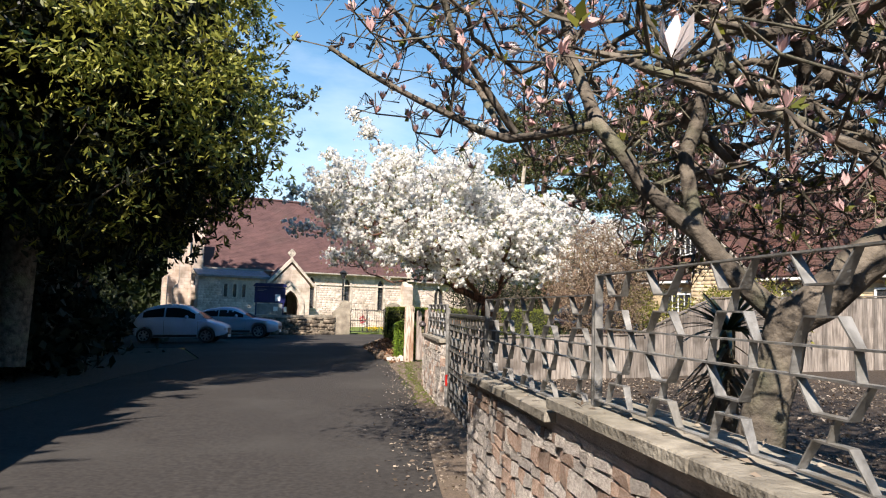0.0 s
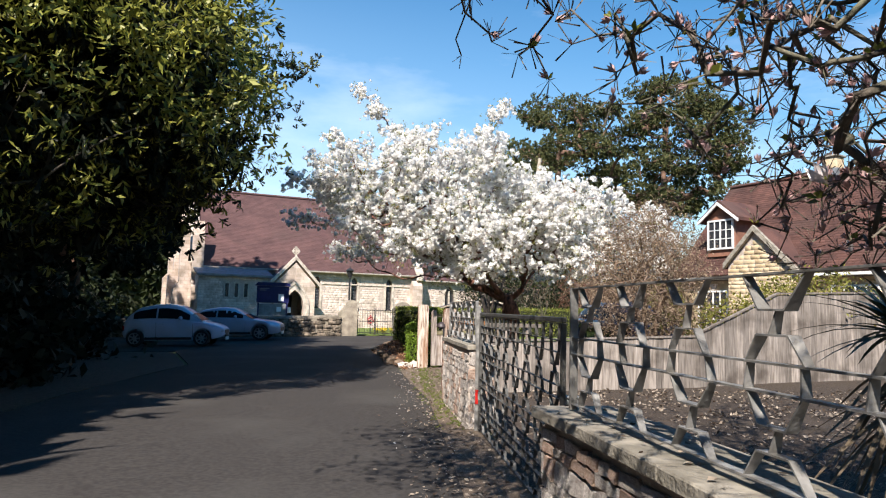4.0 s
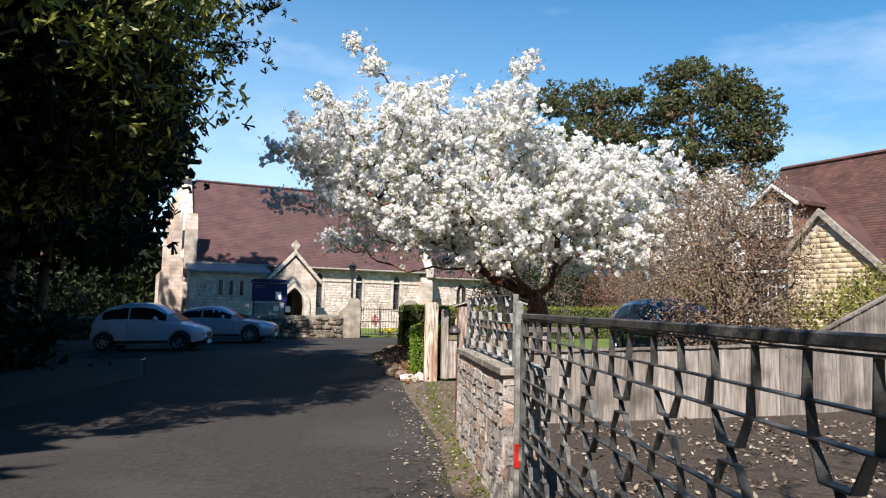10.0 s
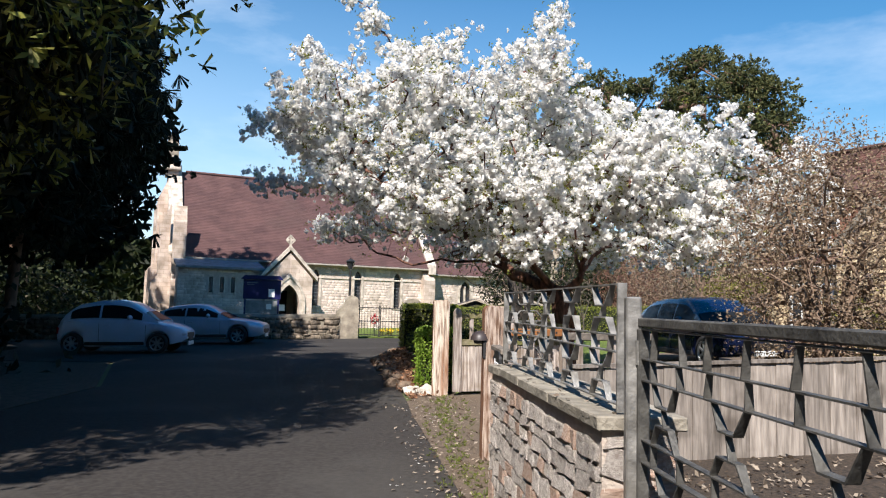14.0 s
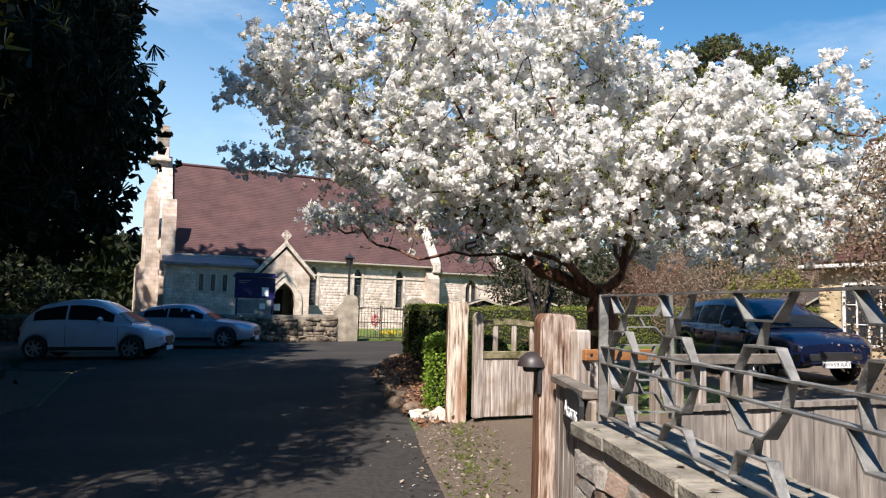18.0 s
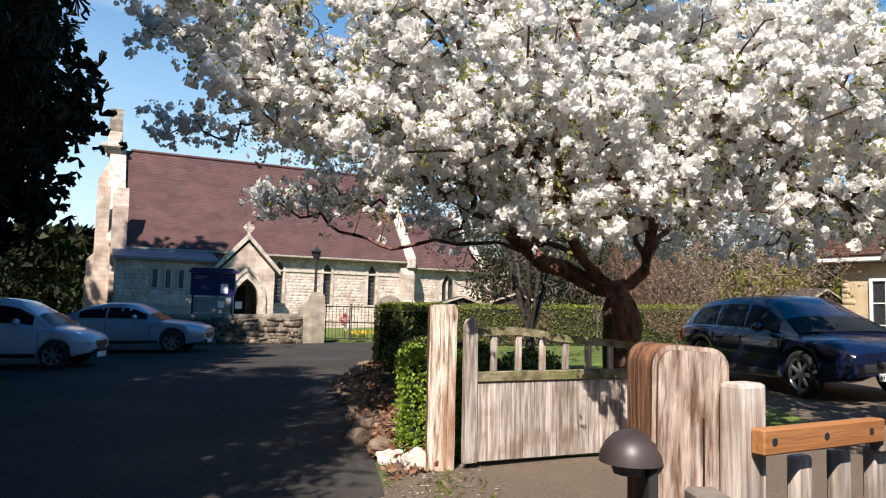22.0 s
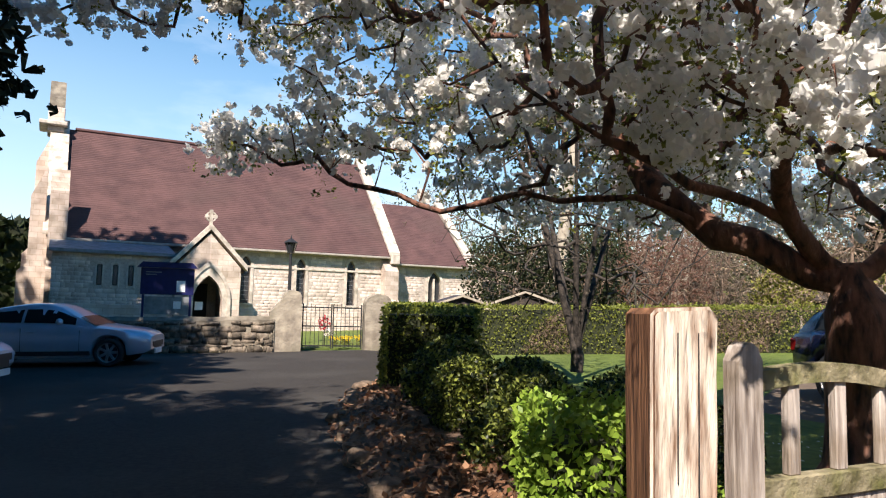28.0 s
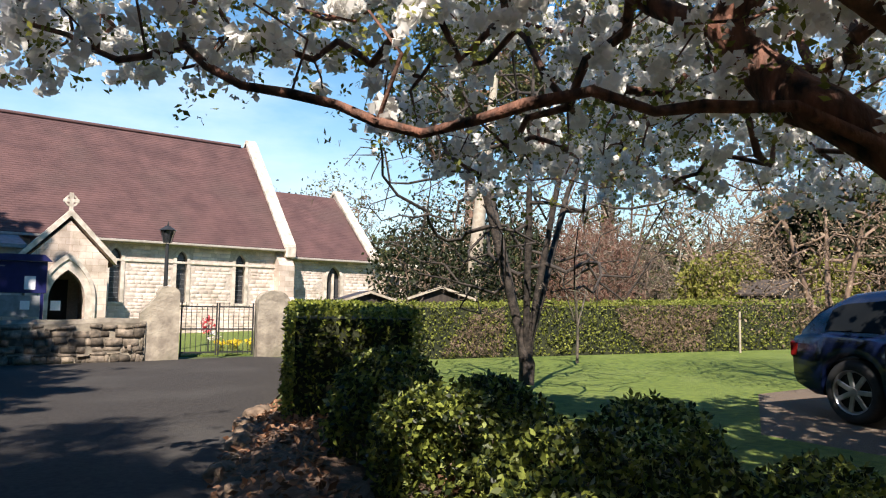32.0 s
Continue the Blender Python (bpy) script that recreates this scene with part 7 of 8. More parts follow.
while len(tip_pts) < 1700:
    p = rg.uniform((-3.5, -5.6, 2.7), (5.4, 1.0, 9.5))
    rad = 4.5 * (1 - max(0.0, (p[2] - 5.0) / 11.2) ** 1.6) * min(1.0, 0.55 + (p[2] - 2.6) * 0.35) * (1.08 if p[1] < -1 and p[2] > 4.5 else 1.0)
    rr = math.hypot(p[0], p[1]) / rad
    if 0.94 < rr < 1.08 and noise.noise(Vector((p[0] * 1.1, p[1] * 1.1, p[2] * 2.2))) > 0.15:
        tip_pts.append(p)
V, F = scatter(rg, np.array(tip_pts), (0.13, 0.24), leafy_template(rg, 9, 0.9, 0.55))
array_part("outer_foliage", V, F, M_eversunlit, ever, "outer leaves coloured yellow-green as if sunlit")
for a, b in (((2.6, 2.2, 6.6), (4.7, 3.0, 6.3)), ((2.6, 1.6, 5.8), (4.3, 2.5, 5.5))):
    a, b = np.array(a), np.array(b)
    tw = a + (b - a) * rg.uniform(-0.35, 1.0, (90, 1)) + rg.normal(0, 0.22, (90, 3))
    V, F = tube_arrays(grow(rg, [[a - (1.5, 0, 0.2), a, (a + b) / 2 + (0, 0, 0.1), b]], tw, 0.2, 0.004), 5)
    bo = array_part("bough", V, F, M_bark2, ever)
    V, F = scatter(rg, np.concatenate([tw + rg.normal(0, 0.1, tw.shape) for _ in range(5)]), (0.12, 0.24), spray_template(rg, 9, 1.0, 0.07, 0.6))
    array_part("bough_foliage", V, F, M_evergreen, bo)


def drooping(width, h, low):
    def crown(rg):
        while True:
            p = rg.uniform((-width, -width, low), (width, width, h))
            f = (p[2] - low) / (h - low)
            rad = width * (1 - f) ** 0.6 * (0.55 + 0.45 * min(1, f * 5))
            rad *= 1 + 0.22 * noise.noise(Vector(p * 0.7))
            if 0.4 * rad < math.hypot(p[0], p[1]) < rad:
                return p
    return crown


# x -11.0 tree added to shade the drive; x -16.3 one set to shade the lean-to
for x, y, w, h, low, s in ((-11.0, 18.6, 4.2, 17, 3.2, 47), (-13.1, 25.0, 4.8, 17, 3.7, 45), (-16.3, 31.8, 5.6, 20, 3.4, 41), (-22, 35, 5, 17, 2.5, 42), (-14.5, 22.0, 4.6, 16, 2.2, 43), (-22, 27, 5, 16, 1.6, 44)):
    evergreen(x, y, h, drooping(w, h, low), "tall dark conifer with drooping sprays", s, M_conifer, 700 if s == 45 else 560, (0.4, 0.8) if s == 45 else (0.5, 0.95), (lambda g: spray_template(g, 15, 1.0, 0.03, 0.5)) if s == 45 else (lambda g: spray_template(g, 9, 1.0, 0.11, 0.5)), bark=M_bark3, trunk=0.34,
              name="conifer_tree", droop=-0.05, per=8 if s == 45 else (10 if s == 41 else 4), scatter_r=0.4)


def hang(rg, n):
    """Turns that point a template's +y downwards, with a random twist and a little tilt."""
    a, tx, ty = rg.uniform(0, 6.28, n), rg.normal(0, 0.35, n), rg.normal(0, 0.35, n)
    y = np.stack([tx, ty, -np.ones(n)], -1)
    y /= np.linalg.norm(y, axis=1)[:, None]
    x = np.stack([np.cos(a), np.sin(a), np.zeros(n)], -1)
    x -= y * (x * y).sum(1)[:, None]
    x /= np.linalg.norm(x, axis=1)[:, None]
    return np.stack([x, y, np.cross(x, y)], -1)


rg = np.random.default_rng(48)
edge = np.array([near_crown(rg) for _ in range(5200)])
edge = edge[(edge[:, 0] > 1.4) & (edge[:, 1] > -2.5) & (np.hypot(edge[:, 0], edge[:, 1]) > 2.2)]
V, F = scatter(rg, edge, (0.3, 0.75), spray_template(rg, 10, 1.0, 0.03, 0.3), spread=hang(rg, len(edge)))
array_part("hanging_sprays", V, F, M_conifer, ever)
rg = np.random.default_rng(46)
crown = drooping(5.0, 17, 4.1)
cf = [o for o in scene.objects if o.name.startswith("conifer_tree") and abs(o.matrix_world.translation.x + 13.1) < 0.01 and abs(o.matrix_world.translation.y - 25.0) < 0.01][0]
pts = np.array([crown(rg) for _ in range(7000)])
pts = pts[(pts[:, 0] > -1.5) & (pts[:, 2] < 12)]
V, F = scatter(rg, pts, (0.5, 1.0), spray_template(rg, 12, 1.0, 0.022, 0.28), spread=hang(rg, len(pts)))
array_part("hanging_sprays", V, F, M_conifer, cf)


def low_crown(w, d, h):
    def crown(rg):
        while True:
            p = rg.uniform((-w, -d, 0.1), (w, d, h))
            if ((p[0] / w) ** 2 + (p[1] / d) ** 2 + (p[2] / h) ** 2) < 1 + 0.5 * noise.noise(Vector(p * 0.9)):
                return p
    return crown


for i, (x, y, w, d, h, s) in enumerate(((-12.5, 20.5, 3.0, 3, 2.6, 51), (-18, 26, 3.2, 3, 3.0, 52), (-20.5, 31.5, 3.2, 3, 2.8, 53), (-27, 33, 4, 3.4, 5, 54), (-26, 45, 5, 4, 6, 55), (-10.2, 15.2, 2.4, 3.0, 2.0, 56))):
    evergreen(x, y, h, low_crown(w, d, h), "dark evergreen undergrowth below the trees", s, M_conifer if i != 4 else M_bush, 300, (0.26, 0.46), lambda g: leafy_template(g, 7, 0.8), trunk=0.08, name="evergreen_bush", per=4, scatter_r=0.3)
for x, y, s in ((-13.2, 24.2, 61), (-15.5, 25.5, 62)):
    rg = np.random.default_rng(s)
    t = thing("bare_shrub", pose(x, y, gz(x, y)), "pale bare-stemmed shrub in the shade", "shrub")
    tg = ball_points(rg, 160, (0, 0, 1.9), (1.1, 1.1, 1.1), 0.3)
    V, F = tube_arrays(grow(rg, [[(0, 0, -0.1), (0.1, 0, 0.5)], [(0, 0, 0.1), (-0.3, 0.1, 1.3)], [(0.05, 0, 0.2), (0.4, -0.1, 1.5)]], tg, 0.2, 0.006, 2.0, first=0.05), 6)
    array_part("stem", V, F, M_pale, t)


# ---- pine behind the houses ----
def pine(x, y, h, seed, pads, label):
    rg = np.random.default_rng(seed)
    t = thing("pine_tree", pose(x, y, gz(x, y)), label, "tree")
    centres = [np.array(p) for p in pads]
    limb = [[(0, 0, -0.3), (0.2, 0, h * 0.35), (0.0, 0.1, h * 0.6), (0.3, 0.1, h * 0.85)]]
    tg = clump_points(rg, centres, (1.2, 1.2, 0.4), 14, 0.2)
    P = grow(rg, limb, np.concatenate([np.array(centres), tg]), 0.5, 0.02, 2.2, sag=0.02, jitter=0.25, first=0.1)
    for p in P:
        if p[0][2] < 0.2:
            for i, q in enumerate(p):
                p[i] = (*q[:3], max(q[3], 0.45 * (1 - q[2] / h) + 0.05))
    V, F = tube_arrays(P, 9)
    array_part("trunk", V, F, M_bark3, t, smooth=True)
    pts = clump_points(rg, centres, (1.75, 1.75, 0.75), 120, 0.3)
    V, F = scatter(rg, pts, (0.32, 0.62), spray_template(rg, 10, 1.0, 0.085, 0.8))
    array_part("foliage", V, F, M_pine, t)


def pads_for(rg, n, z0, z1, reach):
    """Flat needle pads round the shell of a domed crown."""
    out = []
    while len(out) < n:
        z = rg.uniform(z0, z1)
        f = (z - z0) / (z1 - z0)
        rad = reach * math.sqrt(max(0.05, 1 - f ** 2.2)) * (0.75 + 0.25 * min(1, f * 3)) * rg.uniform(0.3, 1.0) ** 0.5
        a = rg.uniform(0, 6.28)
        c = (rad * math.cos(a), rad * math.sin(a), z)
        if all(abs(c[0] - o[0]) + abs(c[1] - o[1]) + 1.6 * abs(c[2] - o[2]) > 1.9 for o in out):
            out.append(c)
    return out


rg = np.random.default_rng(70)
pine(16.4, 64, 20.5, 71, pads_for(rg, 70, 10.0, 20.4, 8.0), "tall dark-green pine with layered crown")
pine(7.6, 66, 20.0, 72, pads_for(rg, 40, 10.5, 19.6, 5.2), "slimmer dark-green pine behind the gardens")


# ---- bare and flowering trees of the garden ----
def bare_tree(name, x, y, h, w, label, seed, n=300, bark=M_bark, low=0.3, extra=None, amount=0, size=(0.05, 0.1), trunk=0.09, lean=0.0, tip=0.004, stems=3):
    rg = np.random.default_rng(seed)
    t = thing(name, pose(x, y, gz(x, y)), label, "tree" if h > 2.6 else "shrub")
    tg = ball_points(rg, n, (lean * w, 0, h * (1 + low) / 2), (w, w, h * (1 - low) / 2), 0.25)
    limbs = [[(0, 0, -0.1), (0.03, 0.02, h * low * 0.5), (lean * 0.3, 0, h * low)]]
    for k in range(stems):
        a = 2 * math.pi * k / stems + rg.uniform(0, 1)
        limbs.append([(0, 0, h * low * 0.6), (0.25 * w * math.cos(a), 0.25 * w * math.sin(a), h * 0.5), (0.5 * w * math.cos(a), 0.5 * w * math.sin(a), h * 0.75)])
    P = grow(rg, limbs, tg, max(0.15, h * 0.045), tip, 2.2, sag=-0.05, jitter=0.35, first=0.02)
    for p in P:
        if p[0][2] < 0.1:
            for i, q in enumerate(p):
                if q[2] < h * low:
                    p[i] = (*q[:3], max(q[3], trunk))
    V, F = tube_arrays(P, 7)
    array_part("trunk", V, F, bark, t, smooth=True)
    if extra:
        pts = np.concatenate([tg + rg.normal(0, 0.16 * h / 4, tg.shape) for _ in range(amount)])
        V, F = scatter(rg, pts, size, spray_template(rg, 5, 1.6, 0.05, 0.6) if extra in (M_wood_far, M_wood_red, M_wood_grey) else LEAF)
        array_part("foliage", V, F, extra, t)
    return t


bare_tree("young_tree", 0.95, 29.3, 6.0, 2.7, "dark bare young fruit tree on the lawn", 81, 520, M_darkbark, 0.16, M_wood_far, 1, (0.06, 0.12), trunk=0.10, tip=0.0068, stems=5)
bare_tree("young_tree", 3.3, 33.6, 2.6, 0.7, "slim bare sapling on the lawn", 82, 90, M_bark2, 0.5, trunk=0.025)
bare_tree("flowering_shrub", 3.6, 16.2, 3.4, 1.12, "pale pinkish-brown shrub coming into leaf behind the fence", 83, 1100, M_twig, 0.1, M_shrub, 24, (0.02, 0.05), 0.05, stems=6)
bare_tree("flowering_shrub", 5.9, 29.4, 4.9, 2.2, "pale pinkish-brown shrub coming into leaf by the house", 88, 700, M_twig, 0.1, M_shrub, 14, (0.03, 0.07), 0.05)
bare_tree("flowering_shrub", 8.6, 20.6, 2.3, 1.5, "yellow-green garden shrub behind the fence", 84, 400, M_twig, 0.12, M_shrub2, 9, (0.05, 0.1), 0.04)
bare_tree("flowering_shrub", 5.4, 17.6, 1.7, 1.4, "yellow-green garden shrub behind the fence", 85, 300, M_twig, 0.1, M_shrub2, 12, (0.05, 0.1), 0.03)
bare_tree("flowering_shrub", 7.6, 18.2, 2.1, 1.6, "yellow-green garden shrub behind the fence", 86, 300, M_twig, 0.1, M_shrub2, 12, (0.05, 0.1), 0.03)
rgp = np.random.default_rng(90)
for k in range(26):
    x = -14 + 46 * (k + rgp.random()) / 26
    y = rgp.uniform(66, 78) if x < 2 else rgp.uniform(47, 62)
    h = rgp.uniform(5.5, 9.0) if x > 2 else rgp.uniform(8, 11)
    kind = (0, 1, 1, 2)[k % 4]
    bare_tree("woodland_tree", x, y, h, h * 0.36, ("bare brown tree in the woodland", "budding greyish tree in the woodland", "dark green tree in the woodland")[kind], 100 + k, 230, (M_twig, M_pale, M_bark3)[kind], 0.12,
              (M_wood_far, M_wood_grey, M_pine)[kind], (2, 1, 7)[kind], (0.16, 0.32), 0.12, tip=0.012)
# shrubs close behind the long hedge: dark greens by the pale trunk, red stems, then yellow-green
for k, (x, y, h, kind) in enumerate(((1.4, 44.0, 4.2, 1), (2.6, 46.0, 5.4, 1), (4.3, 42.5, 3.8, 1), (5.4, 46.5, 5.0, 1), (6.4, 41.0, 3.9, 0), (7.6, 44.5, 4.6, 0), (8.4, 41.5, 3.2, 2), (9.6, 46.0, 4.6, 2),
                                     (10.6, 41.5, 2.6, 3), (12.4, 42.5, 3.0, 3), (13.8, 44.0, 4.4, 2), (15.0, 41.0, 2.8, 3), (16.5, 46.0, 5.0, 2))):
    bare_tree("garden_shrub", x, y, h, h * 0.42, ("reddish twiggy garden shrub", "dark evergreen garden shrub", "tangled brown garden shrub", "yellow-green leafy garden shrub")[kind], 140 + k, 380, M_twig, 0.08,
              (M_wood_red, M_bush, M_wood_far, M_shrub2)[kind], (5, 9, 3, 8)[kind], (0.10, 0.2), 0.05, tip=0.006)


def garden_shed(x, y, turn, w, d, eave, ridge, label, roof):
    sh = thing("garden_shed", pose(x, y, gz(x, y), 0, 0, turn), label, "shed")
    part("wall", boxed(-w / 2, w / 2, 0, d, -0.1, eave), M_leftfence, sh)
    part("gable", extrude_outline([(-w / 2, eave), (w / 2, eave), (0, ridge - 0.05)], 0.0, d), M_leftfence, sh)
    for sx in (-1, 1):
        q = (eave - ridge) / (w / 2)
        part("roof", extrude_outline([(0, ridge - 0.04), (sx * (w / 2 + 0.12), eave + 0.12 * q - 0.04), (sx * (w / 2 + 0.12), eave + 0.12 * q + 0.02), (0, ridge + 0.02)], -0.12, d + 0.12), roof, sh)
        part("barge_board", extrude_outline([(0, ridge - 0.06), (sx * (w / 2 + 0.13), eave + 0.13 * q - 0.06), (sx * (w / 2 + 0.13), eave + 0.13 * q + 0.012), (0, ridge + 0.012)], -0.15, -0.122), M_pale, sh, "pale barge board")


garden_shed(1.45, 39.6, -6, 1.7, 1.6, 1.42, 1.72, "small dark timber shed with pale roof edges behind the hedge", M_hood)
garden_shed(-0.55, 40.2, 8, 1.5, 1.5, 1.36, 1.6, "small low shed with pale roof edges behind the hedge", M_hood)
garden_shed(13.2, 40.4, 30, 2.2, 1.8, 1.45, 1.9, "low dark garden shed at the hedge's end", M_leftfence)
garden_shed(20.5, 52.5, 20, 4.2, 4.0, 2.1, 3.7, "garden house with a reddish tiled roof behind the shrubs", M_tile2)
mp = thing("marker_post", pose(8.3, 35.7, gz(8.3, 35.7)), "slim pale stake on the lawn before the hedge", "post")
part("shaft", boxed(-0.022, 0.022, -0.022, 0.022, -0.1, 1.02, bevel=0.005), M_pale, mp)
hedge("boundary_hedge", (-4, 68), (34, 60), 3, 3.6, M_pine, "dense olive-green woodland edge far behind the lawn", 12, 40, (0.35, 0.7), ragged=1.3)
hedge("boundary_hedge", (-45, 50), (-26, 66), 4, 6, M_bush, "dense dark boundary trees far off", 8, 22, (0.6, 1.1))
hedge("boundary_hedge", (16, 44), (42, 40), 4, 5, M_bush, "dense dark boundary trees far off", 9, 22, (0.6, 1.1))
hedge("boundary_hedge", (-60, -10), (-30, 40), 4, 9, M_bush, "dense dark boundary trees far off", 10, 12, (0.7, 1.2))


# ---- yucca behind the railing ----
yx = thing("yucca_plant", pose(3.04, 7.2, gz(3.04, 7.2)), "spiky dark yucca with dead lower leaves", "plant")
rg = np.random.default_rng(201)
V, F = tube_arrays([[(0, 0, -0.1, 0.09), (0.02, 0, 0.5, 0.08), (0.05, 0.02, 1.22, 0.07)]], 10)
array_part("stem", V, F, M_bark2, yx, smooth=True)
for k in range(120):
    a, up = rg.uniform(0, 6.28), rg.uniform(-1.1, 1.3)
    L = rg.uniform(0.55, 0.9)
    d = Vector((math.cos(a), math.sin(a), 0))
    side = Vector((-math.sin(a), math.cos(a), 0))
    bm = bmesh.new()
    prev = None
    base = Vector((0.05, 0.02, 1.22 if up > 0 else rg.uniform(0.55, 1.2)))
    for i in range(6):
        f = i / 5
        c = base + d * (L * f * math.cos(up * 0.9)) + Vector((0, 0, L * f * math.sin(up * 0.9) - 0.35 * L * f * f))
        w = 0.026 * (1 - f) ** 0.7 * (0.7 + 0.6 * min(1, f * 4)) + 0.001
        cur = (bm.verts.new(c - side * w), bm.verts.new(c + Vector((0, 0, -0.012 * (1 - f)))), bm.verts.new(c + side * w))
        if prev:
            bm.faces.new((prev[0], prev[1], cur[1], cur[0]))
            bm.faces.new((prev[1], prev[2], cur[2], cur[1]))
        prev = cur
    part("leaf", bm, M_yucca if up > -0.1 else M_deadblade, yx)


# ---- unseen trees added behind and beside the walk: they close it and block light ----
for i, (x, y, w, h) in enumerate(((-9.0, -2.0, 3.8, 13), (-9.6, 3.6, 3.6, 13), (-12.5, 3.0, 3.6, 17), (-12.0, 9.0, 3.4, 16), (-14.5, -5.0, 4.0, 16), (-9.0, -18.0, 4.5, 14), (0.0, -22.0, 5.0, 14), (9.0, -19.0, 4.5, 13), (17.0, -8.0, 4.5, 12), (19.0, 4.0, 4.5, 11))):
    evergreen(x, y, h, drooping(w, h, 1.0), "unseen tall evergreen added to block light", 220 + i, M_conifer, 200, (0.8, 1.4), lambda g: leafy_template(g, 6, 0.8), bark=M_bark3, trunk=0.3, name="conifer_tree", per=7, scatter_r=0.5)
pole = thing("dead_trunk", pose(3.1, 43.6, gz(3.1, 43.6), 0, 3, 0), "pale bare trunk standing among shrubs", "tree")
V, F = tube_arrays([[(0, 0, -0.2, 0.3), (0.05, 0, 2.0, 0.26), (0.1, 0, 4.5, 0.22), (0.3, 0.1, 7.5, 0.17), (0.4, 0.1, 10, 0.1)]], 12)
array_part("trunk", V, F, M_pale, pole, smooth=True)


# ---- house with dormer, and its single-storey wing ----
M_brick = mat("warm_stone_blocks", (0.46, 0.34, 0.20), (0.62, 0.50, 0.33), 0.9, 3.0, 8, 0.5, 30, per_island=0.14)
M_hang = mat("hung_tiles", (0.20, 0.09, 0.06), (0.30, 0.14, 0.09), 0.85, 3, 8, 0.4, 25, per_island=0.2)
SWAP = Matrix(((0, 1, 0, 0), (1, 0, 0, 0), (0, 0, 1, 0), (0, 0, 0, 1)))


def casement(parent, m, w, h, cols, rows, name="window"):
    """A white casement with glazing bars, facing -y, its lower left corner at the origin of m."""
    o = part(name, boxed(0, w, 0.0, 0.02, 0, h), M_glass, parent)
    o.matrix_basis = m
    for x0, x1, z0, z1 in ((-0.06, 0.0, -0.06, h + 0.06), (w, w + 0.06, -0.06, h + 0.06), (0.0, w, -0.06, 0.0), (0.0, w, h, h + 0.06)):
        part("frame", boxed(x0, x1, -0.04, 0.03, z0, z1), M_white, o)
    for i in range(1, cols):
        wd = 0.03 if i * 2 != cols else 0.05
        part("glazing_bar", boxed(w * i / cols - wd / 2, w * i / cols + wd / 2, -0.03, -0.002, 0.0, h), M_white, o)
    for j in range(1, rows):
        part("glazing_bar", boxed(0.0, w, -0.026, -0.004, h * j / rows - 0.012, h * j / rows + 0.012), M_white, o)
    return o


house = thing("house", pose(8.1, 29.4, gz(8.1, 29.4), 0, 0, -56), "stone cottage with brown tiled roof, dormer and chimney", "house")
rng = np.random.default_rng(33)
hw = part("wall", boxed(0, 14, 0, 6.5, -0.3, 2.5), M_brick, house)
V, F = course_stones(rng, 0.0, 14, -0.2, 2.5, 0.0, h=(0.12, 0.2), w=(0.22, 0.5), proud=0.02, skip=[(0.5, 2.0, 0.2, 2.1)])
tagged(array_part("stonework", V, F, M_brick, hw), kind="stuff")
k, OV = (6.05 - 2.5) / 3.25, 0.14
bm = extrude_outline([(-OV, 2.5 - OV * k), (3.25, 6.05), (6.5 + OV, 2.5 - OV * k), (6.5 + OV, 2.65 - OV * k), (3.25, 6.2), (-OV, 2.65 - OV * k)], -0.4, 14)
bmesh.ops.transform(bm, matrix=SWAP, verts=bm.verts)
bmesh.ops.recalc_face_normals(bm, faces=bm.faces)
hr = part("roof", bm, M_tile2, house)
V, F = tile_courses(rng, ((-0.4, -OV - 0.02, 2.66 - (OV + 0.02) * k), (14, -OV - 0.02, 2.66 - (OV + 0.02) * k), (14, 3.25, 6.22), (-0.4, 3.25, 6.22)), 0.12, 0.2)
tagged(array_part("tiling", V, F, M_tile2, hr), kind="stuff")
part("ridge", boxed(-0.4, 14, 3.13, 3.37, 6.18, 6.3, bevel=0.04), M_tile2, hr)
part("fascia", boxed(-0.4, 14, -OV - 0.07, -OV - 0.01, 2.44 - OV * k, 2.60 - OV * k), M_dkrail, hr, "dark timber fascia")
part("gutter", boxed(-0.4, 14, -OV - 0.18, -OV - 0.075, 2.48 - OV * k, 2.57 - OV * k, bevel=0.02), M_white, hr)
part("end_gable", extrude_outline([(0.0, 2.5), (6.5, 2.5), (3.25, 6.04)], 0.0, 0.3), M_brick, house)
eg = [o for o in house.children if o.name.startswith("end_gable")][0]
for v in eg.data.vertices:
    v.co = (v.co.y, v.co.x, v.co.z)
eg.data.flip_normals()
ch = part("chimney", boxed(3.55, 4.05, 3.0, 3.5, 5.4, 6.72, bevel=0.02), M_brick, house)
part("chimney_cap", boxed(3.49, 4.11, 2.94, 3.56, 6.722, 6.80, bevel=0.02), M_cap, ch)
part("flashing", boxed(3.52, 4.08, 2.97, 3.53, 5.9, 6.32), M_lead, ch)
for x in (3.6, 3.84):
    part("chimney_pot", boxed(x, x + 0.14, 3.18, 3.32, 6.80, 6.93), M_tile2, ch)
# stone gable beside the dormer
GAB = [(2.25, -0.3), (4.75, -0.3), (4.75, 2.45), (3.3, 3.85), (2.25, 2.75)]
part("gable_wall", extrude_outline(GAB, -0.5, 1.2), M_mortar, house)
V, F = course_stones(rng, 2.25, 4.75, -0.2, 3.8, -0.502, h=(0.10, 0.17), w=(0.18, 0.45), proud=0.02)
V, F = np.array(V).reshape(-1, 8, 3), np.array(F).reshape(-1, 5, 4)
lim = np.interp(V[:, :, 0], [2.25, 3.3, 4.75], [2.75, 3.85, 2.45])
ok = (V[:, :, 2] < lim).all(1)
F = (F - (np.arange(len(F)) * 8)[:, None, None])[ok]
V = V[ok]
